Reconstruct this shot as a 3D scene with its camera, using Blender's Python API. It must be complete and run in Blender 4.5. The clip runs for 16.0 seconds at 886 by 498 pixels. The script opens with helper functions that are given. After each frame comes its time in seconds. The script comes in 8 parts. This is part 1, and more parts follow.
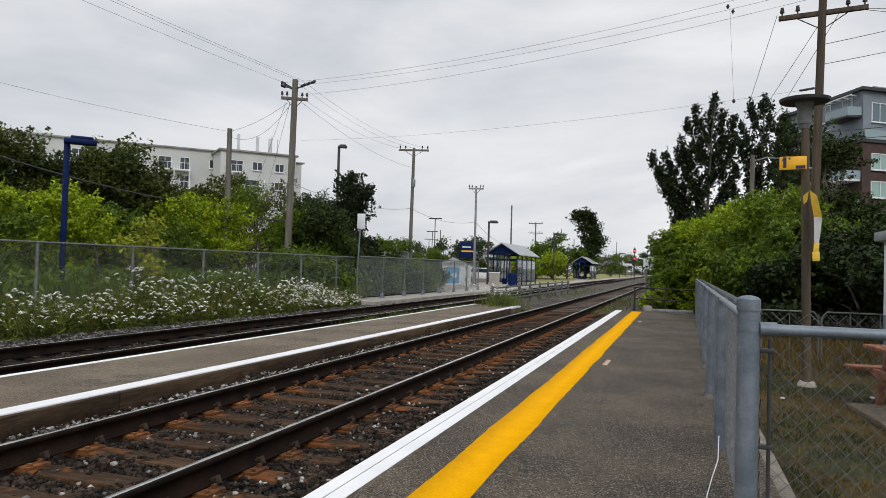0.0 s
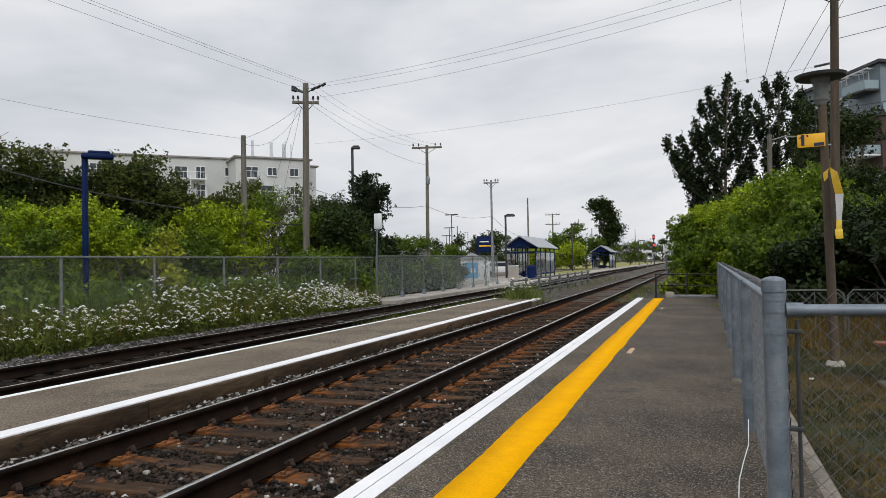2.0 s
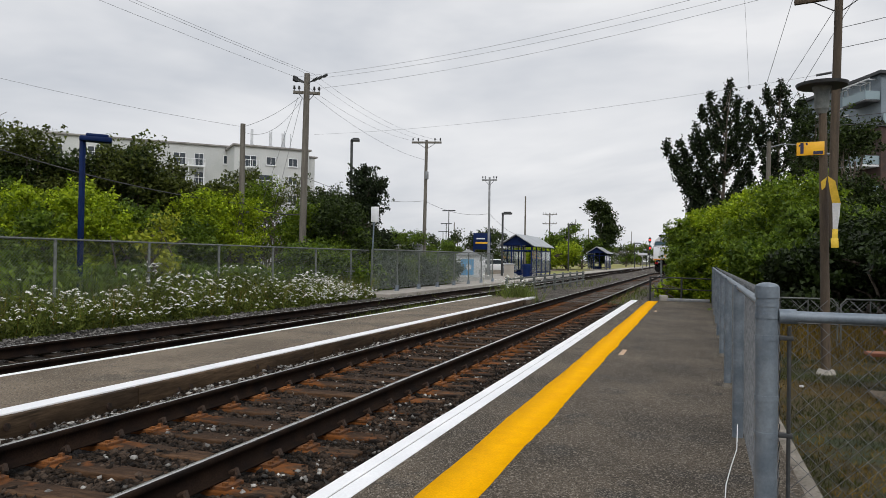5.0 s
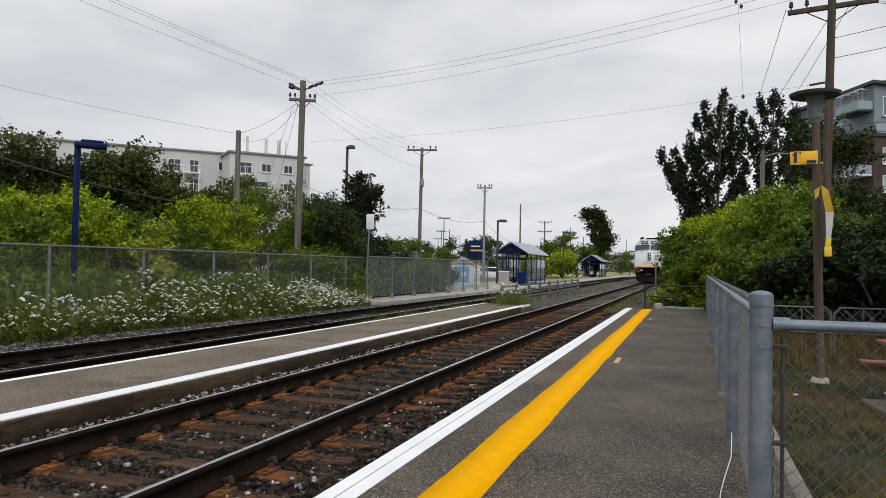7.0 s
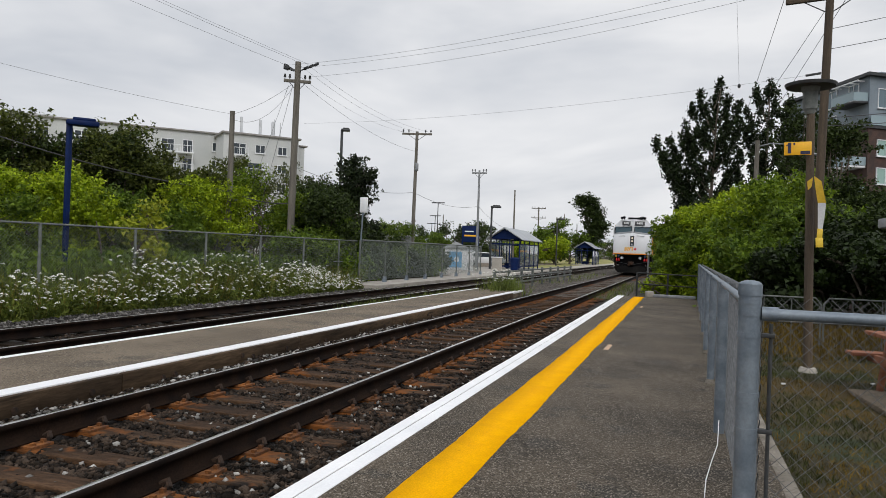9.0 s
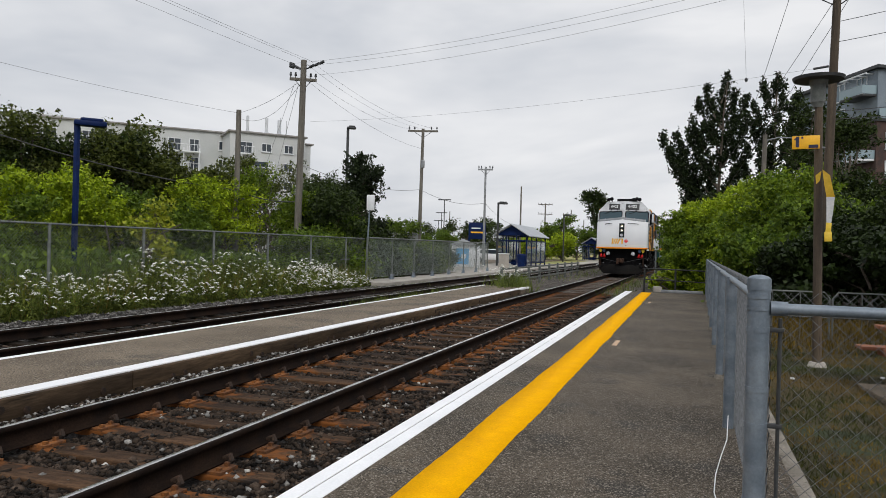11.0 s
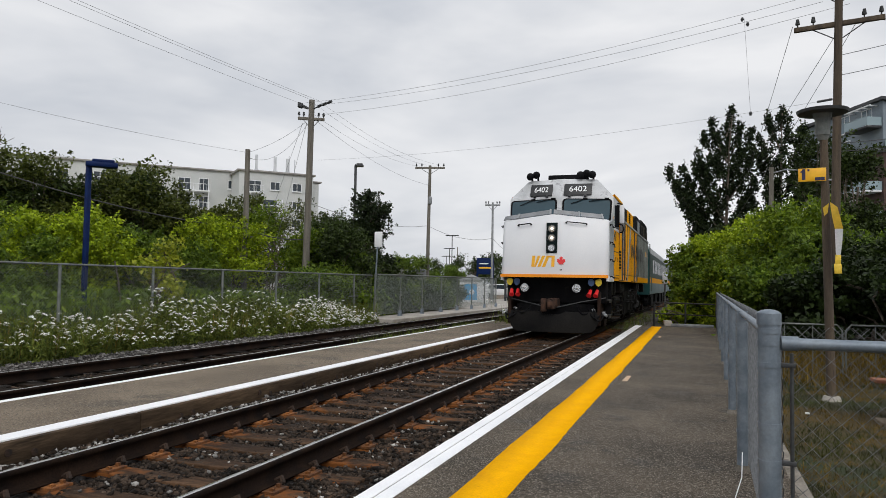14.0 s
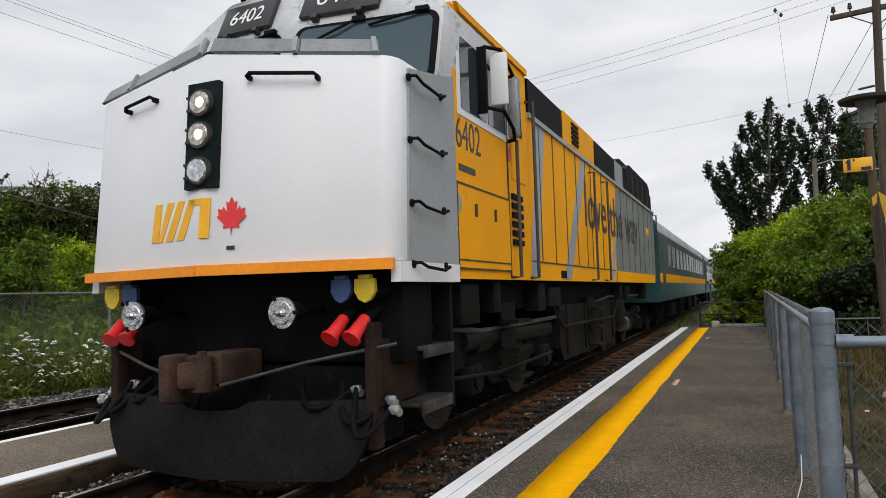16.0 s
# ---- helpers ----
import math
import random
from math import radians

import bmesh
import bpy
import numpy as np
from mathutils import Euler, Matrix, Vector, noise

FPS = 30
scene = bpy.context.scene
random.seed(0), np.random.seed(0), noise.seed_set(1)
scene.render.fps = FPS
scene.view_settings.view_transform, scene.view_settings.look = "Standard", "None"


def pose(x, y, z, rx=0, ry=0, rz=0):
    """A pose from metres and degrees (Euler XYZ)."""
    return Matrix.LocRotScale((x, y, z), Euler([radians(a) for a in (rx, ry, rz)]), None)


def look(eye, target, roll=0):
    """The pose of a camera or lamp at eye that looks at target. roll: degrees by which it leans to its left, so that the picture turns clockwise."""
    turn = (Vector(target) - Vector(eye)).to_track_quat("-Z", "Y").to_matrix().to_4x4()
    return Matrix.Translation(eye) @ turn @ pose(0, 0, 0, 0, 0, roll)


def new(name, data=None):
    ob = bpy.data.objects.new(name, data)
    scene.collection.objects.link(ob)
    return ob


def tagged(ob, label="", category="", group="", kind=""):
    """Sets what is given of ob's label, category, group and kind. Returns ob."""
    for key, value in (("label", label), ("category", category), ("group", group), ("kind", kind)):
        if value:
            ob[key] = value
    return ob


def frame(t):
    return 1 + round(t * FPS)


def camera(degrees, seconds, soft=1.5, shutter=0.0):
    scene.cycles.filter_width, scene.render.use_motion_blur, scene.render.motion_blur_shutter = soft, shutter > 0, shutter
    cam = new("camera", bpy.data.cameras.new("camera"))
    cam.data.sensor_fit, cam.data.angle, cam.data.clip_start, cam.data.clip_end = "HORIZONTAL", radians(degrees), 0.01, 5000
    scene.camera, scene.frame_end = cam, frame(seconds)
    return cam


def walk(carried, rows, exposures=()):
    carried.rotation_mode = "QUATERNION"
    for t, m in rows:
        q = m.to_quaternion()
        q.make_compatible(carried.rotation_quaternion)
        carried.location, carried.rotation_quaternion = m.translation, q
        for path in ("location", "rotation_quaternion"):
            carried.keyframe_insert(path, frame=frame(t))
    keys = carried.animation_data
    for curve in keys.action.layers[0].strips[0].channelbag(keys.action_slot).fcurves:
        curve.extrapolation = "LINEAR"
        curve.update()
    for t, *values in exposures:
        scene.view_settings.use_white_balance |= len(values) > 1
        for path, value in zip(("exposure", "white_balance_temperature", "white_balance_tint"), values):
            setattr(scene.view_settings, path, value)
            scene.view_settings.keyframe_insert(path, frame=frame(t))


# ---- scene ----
cam = camera(64.0, 16.0, soft=0.7)
walk(cam, [
    (0, pose(0.003, -0.003, 1.375, 91.40, -1.62, 18.32)),
    (0.5, pose(-0.001, 0.005, 1.374, 90.86, 0.46, 19.63)),
    (1, pose(-0.002, 0.015, 1.375, 91.01, 0.71, 19.78)),
    (1.5, pose(0.001, 0.005, 1.376, 91.02, 0.98, 20.14)),
    (2, pose(-0.001, 0.000, 1.374, 91.09, 1.13, 19.81)),
    (2.5, pose(-0.000, 0.009, 1.377, 90.93, 0.99, 19.70)),
    (3, pose(0.003, 0.011, 1.373, 91.25, 0.38, 18.64)),
    (3.5, pose(0.000, 0.000, 1.370, 91.30, -0.60, 19.70)),
    (4, pose(0.002, 0.008, 1.370, 91.07, -0.53, 19.96)),
    (4.5, pose(0.000, 0.013, 1.369, 90.70, -0.67, 19.73)),
    (7, pose(0.000, 0.001, 1.369, 91.35, -1.04, 19.07)),
    (7.5, pose(0.002, 0.018, 1.370, 90.66, -1.43, 19.09)),
    (8, pose(0.006, 0.009, 1.369, 90.11, -2.26, 18.28)),
    (10.5, pose(0.008, 0.010, 1.368, 90.20, -1.44, 19.00)),
    (11, pose(0.004, -0.002, 1.368, 89.87, -1.54, 19.08)),
    (11.5, pose(0.005, 0.007, 1.368, 88.98, -1.40, 18.79)),
    (12, pose(0.008, 0.019, 1.366, 88.76, -1.45, 19.22)),
    (12.5, pose(0.005, 0.010, 1.366, 88.68, -1.80, 19.28)),
    (13, pose(-0.006, 0.018, 1.351, 87.43, -4.14, 19.80)),
    (13.5, pose(0.006, 0.008, 1.367, 90.26, -1.23, 20.45)),
    (14, pose(0.010, -0.009, 1.377, 92.74, -0.93, 19.74)),
    (14.5, pose(0.008, -0.008, 1.377, 93.03, -0.87, 20.08)),
    (15, pose(0.005, -0.010, 1.378, 93.13, -0.53, 21.77)),
    (15.5, pose(0.007, -0.008, 1.382, 93.25, 0.32, 22.82)),
    (16, pose(0.009, -0.002, 1.389, 93.65, 1.76, 23.00)),
], exposures=[(0, -0.10), (11, -0.10), (12, 0.0), (13, 0.11), (14, -0.08), (15, -0.16), (15.5, -0.08), (16, 0.0)])

# ---- sky and sun: a bright overcast day ----
SUN_EL, SUN_AZ = radians(42), radians(150)
world = bpy.data.worlds.new("overcast_sky")
scene.world = world
world.use_nodes = True
wn, wl = world.node_tree.nodes, world.node_tree.links
wn.clear()
w_out = wn.new("ShaderNodeOutputWorld")
w_bg = wn.new("ShaderNodeBackground")
w_bg.inputs["Strength"].default_value = 1.0
w_sky = wn.new("ShaderNodeTexSky")
w_sky.sky_type = "NISHITA"
w_sky.sun_disc = False
w_sky.sun_elevation, w_sky.sun_rotation = SUN_EL, SUN_AZ
w_sky.air_density, w_sky.dust_density = 1.0, 3.0
w_gain = wn.new("ShaderNodeVectorMath")
w_gain.operation = "SCALE"
w_gain.inputs["Scale"].default_value = 0.06
wl.new(w_sky.outputs[0], w_gain.inputs[0])
w_tc = wn.new("ShaderNodeTexCoord")
# cloud layers: flattened noise, drawn out along the horizon
w_map = wn.new("ShaderNodeMapping")
w_map.inputs["Scale"].default_value = (1.0, 1.0, 3.4)
w_map.inputs["Rotation"].default_value = (0.12, -0.1, 0.4)
wl.new(w_tc.outputs["Generated"], w_map.inputs[0])
w_n1 = wn.new("ShaderNodeTexNoise")
w_n1.inputs["Scale"].default_value, w_n1.inputs["Detail"].default_value = 1.7, 5
w_n1.inputs["Roughness"].default_value = 0.52
w_n1.inputs["Distortion"].default_value = 0.35
wl.new(w_map.outputs[0], w_n1.inputs["Vector"])
w_ramp = wn.new("ShaderNodeValToRGB")
w_ramp.color_ramp.elements[0].position, w_ramp.color_ramp.elements[0].color = 0.32, (0.54, 0.58, 0.65, 1)
w_ramp.color_ramp.elements[1].position, w_ramp.color_ramp.elements[1].color = 0.62, (0.95, 0.955, 0.975, 1)
wl.new(w_n1.outputs[0], w_ramp.inputs[0])
# an overcast sky is brighter towards the zenith
w_sep = wn.new("ShaderNodeSeparateXYZ")
wl.new(w_tc.outputs["Generated"], w_sep.inputs[0])
w_up = wn.new("ShaderNodeMapRange")
w_up.inputs["From Min"].default_value, w_up.inputs["From Max"].default_value = 0.35, 1.0
w_up.inputs["To Min"].default_value, w_up.inputs["To Max"].default_value = 1.0, 1.5
wl.new(w_sep.outputs["Z"], w_up.inputs["Value"])
w_cl = wn.new("ShaderNodeVectorMath")
w_cl.operation = "SCALE"
wl.new(w_ramp.outputs[0], w_cl.inputs[0])
wl.new(w_up.outputs[0], w_cl.inputs["Scale"])
w_mix = wn.new("ShaderNodeMixRGB")
w_mix.inputs[0].default_value = 0.93
wl.new(w_gain.outputs[0], w_mix.inputs[1])
wl.new(w_cl.outputs[0], w_mix.inputs[2])
wl.new(w_mix.outputs[0], w_bg.inputs["Color"])
wl.new(w_bg.outputs[0], w_out.inputs["Surface"])
sun = new("sun", bpy.data.lights.new("sun", "SUN"))
sun.data.energy, sun.data.angle, sun.data.color = 1.5, radians(35), (1.0, 0.97, 0.93)
sun.matrix_world = look((0, 0, 50), (-math.sin(SUN_AZ) * 40, -math.cos(SUN_AZ) * 40, 50 - 40 * math.tan(SUN_EL)))

# ---- building helpers ----
RNG = np.random.default_rng(7)


def polar(az, d, z=0.0):
    """A place d metres off the eye's foot, az degrees to the right of the track's direction."""
    a = radians(az)
    return Vector((d * math.sin(a), d * math.cos(a), z))


def box(bm, c, s, rx=0, ry=0, rz=0, bev=0.0):
    """A block of size s round c, with edges broken by bev."""
    made = bmesh.ops.create_cube(bm, size=1.0, matrix=pose(*c, rx, ry, rz) @ Matrix.Diagonal((*s, 1)))
    if bev:
        es = list({e for v in made["verts"] for e in v.link_edges})
        bmesh.ops.bevel(bm, geom=es, offset=bev, segments=2, affect="EDGES", profile=0.5)


def cyl(bm, a, b, r, r2=None, n=12):
    """A round bar from a to b."""
    a, b = Vector(a), Vector(b)
    d = b - a
    m = Matrix.Translation((a + b) / 2) @ d.to_track_quat("Z", "Y").to_matrix().to_4x4()
    bmesh.ops.create_cone(bm, cap_ends=True, segments=n, radius1=r, radius2=r if r2 is None else r2, depth=d.length, matrix=m)


def tube(bm, pts, r, n=6):
    """One bent round bar through the points."""
    pts = [Vector(p) for p in pts]
    rings = []
    side = None
    for k, p in enumerate(pts):
        t = (pts[min(k + 1, len(pts) - 1)] - pts[max(k - 1, 0)]).normalized()
        if side is None:
            side = t.cross(Vector((0.31, 0.2, 0.93))).normalized()
        side = (side - t * side.dot(t)).normalized()
        up = t.cross(side)
        rings.append([bm.verts.new(p + (side * math.cos(6.28319 * q / n) + up * math.sin(6.28319 * q / n)) * r) for q in range(n)])
    for a, b in zip(rings[:-1], rings[1:]):
        for q in range(n):
            bm.faces.new((a[q], a[(q + 1) % n], b[(q + 1) % n], b[q]))
    bm.faces.new(list(reversed(rings[0])))
    bm.faces.new(rings[-1])


def ball(bm, c, r, squash=1.0, n=12):
    bmesh.ops.create_uvsphere(bm, u_segments=n, v_segments=max(6, n // 2 + 1), radius=r,
                              matrix=Matrix.Translation(c) @ Matrix.Diagonal((1, 1, squash, 1)))


def prism(bm, poly, d0, d1, axis="x"):
    """A polygon drawn out from d0 to d1 along an axis; poly holds the two other coordinates in order."""
    def at(p, d):
        return {"x": (d, p[0], p[1]), "y": (p[0], d, p[1]), "z": (p[0], p[1], d)}[axis]
    lo = [bm.verts.new(at(p, d0)) for p in poly]
    hi = [bm.verts.new(at(p, d1)) for p in poly]
    fs = [bm.faces.new(lo), bm.faces.new(list(reversed(hi)))]
    for i in range(len(poly)):
        j = (i + 1) % len(poly)
        fs.append(bm.faces.new((lo[j], lo[i], hi[i], hi[j])))
    bmesh.ops.recalc_face_normals(bm, faces=fs)


def finish(bm, name, smooth=True):
    me = bpy.data.meshes.new(name)
    bm.to_mesh(me)
    bm.free()
    if smooth:
        me.polygons.foreach_set("use_smooth", [True] * len(me.polygons))
        me.set_sharp_from_angle(angle=radians(35))
    return me


def part(name, bm, material, parent=None, label="", smooth=True):
    """One mesh object under a thing or a part."""
    me = finish(bm, name, smooth)
    me.materials.append(material)
    ob = new(name, me)
    if parent is not None:
        ob.parent = parent
    if label:
        ob["label"] = label
    return ob


def piece(name, me, parent, m):
    """Another object on a mesh that is there already."""
    ob = new(name, me)
    ob.parent = parent
    ob.matrix_basis = m
    return ob


def thing(name, label, category, m=None, group="", kind=""):
    ob = new(name)
    ob.empty_display_size = 0.2
    if m is not None:
        ob.matrix_basis = m
    return tagged(ob, label, category, group, kind)


def solid(name, bm, material, label, category, group="", kind="", smooth=True, m=None):
    ob = part(name, bm, material, smooth=smooth)
    if m is not None:
        ob.matrix_basis = m
    return tagged(ob, label, category, group, kind)


def raw_mesh(name, verts, faces, material):
    """A mesh from arrays: verts n x 3, faces m x k."""
    me = bpy.data.meshes.new(name)
    verts, faces = np.asarray(verts, np.float32), np.asarray(faces, np.int32)
    k = faces.shape[1]
    me.vertices.add(len(verts))
    me.vertices.foreach_set("co", verts.ravel())
    me.loops.add(faces.size)
    me.loops.foreach_set("vertex_index", faces.ravel())
    me.polygons.add(len(faces))
    me.polygons.foreach_set("loop_start", np.arange(0, faces.size, k, dtype=np.int32))
    me.update(calc_edges=True)
    me.materials.append(material)
    return me


def unit(n, rng):
    v = rng.normal(size=(n, 3))
    return v / np.linalg.norm(v, axis=1, keepdims=True)


def leaf_arrays(centres, size, rng, aspect=0.6, up=0.35):
    """Four-cornered leaves, folded a little, at random turns."""
    n = len(centres)
    a = unit(n, rng)
    nrm = unit(n, rng) + np.array([0, 0, up])
    b = np.cross(nrm, a)
    b /= np.linalg.norm(b, axis=1, keepdims=True) + 1e-9
    s = size * rng.uniform(0.6, 1.35, (n, 1))
    c = np.asarray(centres)
    v = np.stack([c - a * s, c + b * s * aspect, c + a * s, c - b * s * aspect], 1).reshape(-1, 3)
    return v, np.arange(4 * n).reshape(-1, 4)


def leaflets(centres, size, rng, up=0.75):
    """Small three-cornered leaves that mostly turn their faces to the sky."""
    n = len(centres)
    nrm = unit(n, rng) + np.array([0, 0, up])
    nrm /= np.linalg.norm(nrm, axis=1, keepdims=True)
    a = np.cross(nrm, unit(n, rng))
    a /= np.linalg.norm(a, axis=1, keepdims=True) + 1e-9
    b = np.cross(nrm, a)
    s = size * rng.uniform(0.55, 1.4, (n, 1))
    c = np.asarray(centres)
    v = np.stack([c + a * s, c - a * s * 0.7 + b * s * 0.7, c - a * s * 0.7 - b * s * 0.7], 1).reshape(-1, 3)
    return v, np.arange(3 * n).reshape(-1, 3)


def lattice(length, height, step, r):
    """Diamond wire netting in the plane of x and z: thin three-sided bars along both diagonals."""
    v, f = [], []
    for s in (1, -1):
        k = -height if s == 1 else 0.0
        k = step * math.floor(k / step)
        end = length if s == 1 else length + height
        while k < end:
            # x = k + z for s = 1, x = k - z for s = -1
            if s == 1:
                z0, z1 = max(0.0, -k), min(height, length - k)
            else:
                z0, z1 = max(0.0, k - length), min(height, k)
            if z1 - z0 > 0.01:
                base = len(v)
                for z in (z0, z1):
                    x = k + s * z
                    for q in range(3):
                        t = q * 2.0944
                        v.append((x + r * math.cos(t) * 0.7, s * r * 0.8 + r * math.sin(t), z - s * r * math.cos(t) * 0.7))
                for q in range(3):
                    f.append((base + q, base + (q + 1) % 3, base + 3 + (q + 1) % 3, base + 3 + q))
            k += step
    return np.array(v), np.array(f)


# ---- materials ----
def node_mat(name):
    m = bpy.data.materials.new(name)
    m.use_nodes = True
    nt = m.node_tree
    return m, nt, nt.nodes["Principled BSDF"]


def surf(name, c1, c2, scale=3.0, fine=40.0, rough=0.8, metal=0.0, bump=0.25, grain=0.25, rnd=0.0, island=0.0,
         spots=None, spot_scale=6.0, spot_at=0.62, dist=0.01, stretch=(1, 1, 1), coat=0.0, spec=0.5, specks=None):
    """A worn surface: two colours in broad patches, a fine grain over them, stains of a third colour, relief."""
    m, nt, b = node_mat(name)
    n, l = nt.nodes, nt.links
    tc = n.new("ShaderNodeTexCoord")
    mp = n.new("ShaderNodeMapping")
    mp.inputs["Scale"].default_value = stretch
    l.new(tc.outputs["Object"], mp.inputs[0])
    big = n.new("ShaderNodeTexNoise")
    big.inputs["Scale"].default_value, big.inputs["Detail"].default_value = scale, 5
    l.new(mp.outputs[0], big.inputs["Vector"])
    sm = n.new("ShaderNodeTexNoise")
    sm.inputs["Scale"].default_value, sm.inputs["Detail"].default_value = fine, 4
    sm.inputs["Roughness"].default_value = 0.7
    l.new(mp.outputs[0], sm.inputs["Vector"])
    ramp = n.new("ShaderNodeValToRGB")
    ramp.color_ramp.elements[0].position, ramp.color_ramp.elements[0].color = 0.34, (*c1, 1)
    ramp.color_ramp.elements[1].position, ramp.color_ramp.elements[1].color = 0.66, (*c2, 1)
    l.new(big.outputs[0], ramp.inputs[0])
    col = ramp.outputs[0]
    if spots:
        sp = n.new("ShaderNodeTexNoise")
        sp.inputs["Scale"].default_value, sp.inputs["Detail"].default_value = spot_scale, 6
        sp.inputs["Roughness"].default_value = 0.65
        l.new(mp.outputs[0], sp.inputs["Vector"])
        sr = n.new("ShaderNodeMapRange")
        sr.inputs["From Min"].default_value, sr.inputs["From Max"].default_value = spot_at, spot_at + 0.08
        l.new(sp.outputs[0], sr.inputs["Value"])
        mx = n.new("ShaderNodeMixRGB")
        l.new(sr.outputs[0], mx.inputs[0])
        l.new(col, mx.inputs[1])
        mx.inputs[2].default_value = (*spots, 1)
        col = mx.outputs[0]
    gr = n.new("ShaderNodeMapRange")
    gr.inputs["From Min"].default_value, gr.inputs["From Max"].default_value = 0.32, 0.68
    gr.inputs["To Min"].default_value, gr.inputs["To Max"].default_value = 1 - grain, 1 + grain
    l.new(sm.outputs[0], gr.inputs["Value"])
    mul = n.new("ShaderNodeVectorMath")
    mul.operation = "SCALE"
    l.new(col, mul.inputs[0])
    l.new(gr.outputs[0], mul.inputs["Scale"])
    col = mul.outputs[0]
    if specks:
        # small pale and dark chips
        tint, sc, share = specks
        vo = n.new("ShaderNodeTexVoronoi")
        vo.inputs["Scale"].default_value = sc
        l.new(mp.outputs[0], vo.inputs["Vector"])
        hs = n.new("ShaderNodeSeparateColor")
        l.new(vo.outputs["Color"], hs.inputs[0])
        kr = n.new("ShaderNodeMapRange")
        kr.inputs["From Min"].default_value, kr.inputs["From Max"].default_value = 1 - share, 1.0
        l.new(hs.outputs[0], kr.inputs["Value"])
        mk = n.new("ShaderNodeMixRGB")
        l.new(kr.outputs[0], mk.inputs[0])
        l.new(col, mk.inputs[1])
        mk.inputs[2].default_value = (*tint, 1)
        dk = n.new("ShaderNodeMapRange")
        dk.inputs["From Max"].default_value = share
        dk.inputs["To Min"].default_value = 0.25
        l.new(hs.outputs[1], dk.inputs["Value"])
        md = n.new("ShaderNodeVectorMath")
        md.operation = "SCALE"
        l.new(mk.outputs[0], md.inputs[0])
        l.new(dk.outputs[0], md.inputs["Scale"])
        col = md.outputs[0]
    for amount, node, out in ((rnd, "ShaderNodeObjectInfo", "Random"), (island, "ShaderNodeNewGeometry", "Random Per Island")):
        if amount:
            src = n.new(node)
            rr = n.new("ShaderNodeMapRange")
            rr.inputs["To Min"].default_value, rr.inputs["To Max"].default_value = 1 - amount, 1 + amount
            l.new(src.outputs[out], rr.inputs["Value"])
            m2 = n.new("ShaderNodeVectorMath")
            m2.operation = "SCALE"
            l.new(col, m2.inputs[0])
            l.new(rr.outputs[0], m2.inputs["Scale"])
            col = m2.outputs[0]
    l.new(col, b.inputs["Base Color"])
    rg = n.new("ShaderNodeMapRange")
    rg.inputs["To Min"].default_value, rg.inputs["To Max"].default_value = max(0.03, rough - 0.12), min(1.0, rough + 0.12)
    l.new(big.outputs[0], rg.inputs["Value"])
    l.new(rg.outputs[0], b.inputs["Roughness"])
    b.inputs["Metallic"].default_value = metal
    b.inputs["Specular IOR Level"].default_value = spec
    if coat:
        b.inputs["Coat Weight"].default_value = coat
        b.inputs["Coat Roughness"].default_value = 0.12
    if bump:
        bp = n.new("ShaderNodeBump")
        bp.inputs["Strength"].default_value, bp.inputs["Distance"].default_value = bump, dist
        l.new(sm.outputs[0], bp.inputs["Height"])
        l.new(bp.outputs[0], b.inputs["Normal"])
    return m


def leaf_mat(name, c1, c2, thru=0.35):
    """Leaves: each its own green, some light passes through."""
    m, nt, b = node_mat(name)
    n, l = nt.nodes, nt.links
    g = n.new("ShaderNodeNewGeometry")
    ramp = n.new("ShaderNodeValToRGB")
    ramp.color_ramp.elements[0].color, ramp.color_ramp.elements[1].color = (*c1, 1), (*c2, 1)
    l.new(g.outputs["Random Per Island"], ramp.inputs[0])
    tc = n.new("ShaderNodeTexCoord")
    nz = n.new("ShaderNodeTexNoise")
    nz.inputs["Scale"].default_value, nz.inputs["Detail"].default_value = 1.9, 3
    l.new(tc.outputs["Object"], nz.inputs["Vector"])
    mr = n.new("ShaderNodeMapRange")
    mr.inputs["From Min"].default_value, mr.inputs["From Max"].default_value = 0.3, 0.7
    mr.inputs["To Min"].default_value, mr.inputs["To Max"].default_value = 0.6, 1.5
    l.new(nz.outputs[0], mr.inputs["Value"])
    sc = n.new("ShaderNodeVectorMath")
    sc.operation = "SCALE"
    l.new(ramp.outputs[0], sc.inputs[0])
    l.new(mr.outputs[0], sc.inputs["Scale"])
    l.new(sc.outputs[0], b.inputs["Base Color"])
    b.inputs["Roughness"].default_value = 0.6
    b.inputs["Specular IOR Level"].default_value = 0.25
    tr = n.new("ShaderNodeBsdfTranslucent")
    l.new(sc.outputs[0], tr.inputs["Color"])
    mix = n.new("ShaderNodeMixShader")
    mix.inputs[0].default_value = thru
    l.new(b.outputs[0], mix.inputs[1])
    l.new(tr.outputs[0], mix.inputs[2])
    l.new(mix.outputs[0], n["Material Output"].inputs["Surface"])
    return m


def glow(name, colour, strength):
    m, nt, b = node_mat(name)
    b.inputs["Base Color"].default_value = (*colour, 1)
    b.inputs["Emission Color"].default_value = (*colour, 1)
    b.inputs["Emission Strength"].default_value = strength
    return m


def glass(name, tint, rough=0.03, clear=0.0):
    """Window glass: dark and glossy, or see-through by the share clear."""
    m, nt, b = node_mat(name)
    b.inputs["Base Color"].default_value = (*tint, 1)
    b.inputs["Roughness"].default_value = rough
    b.inputs["IOR"].default_value = 1.5
    b.inputs["Transmission Weight"].default_value = clear
    b.inputs["Specular IOR Level"].default_value = 0.6
    return m


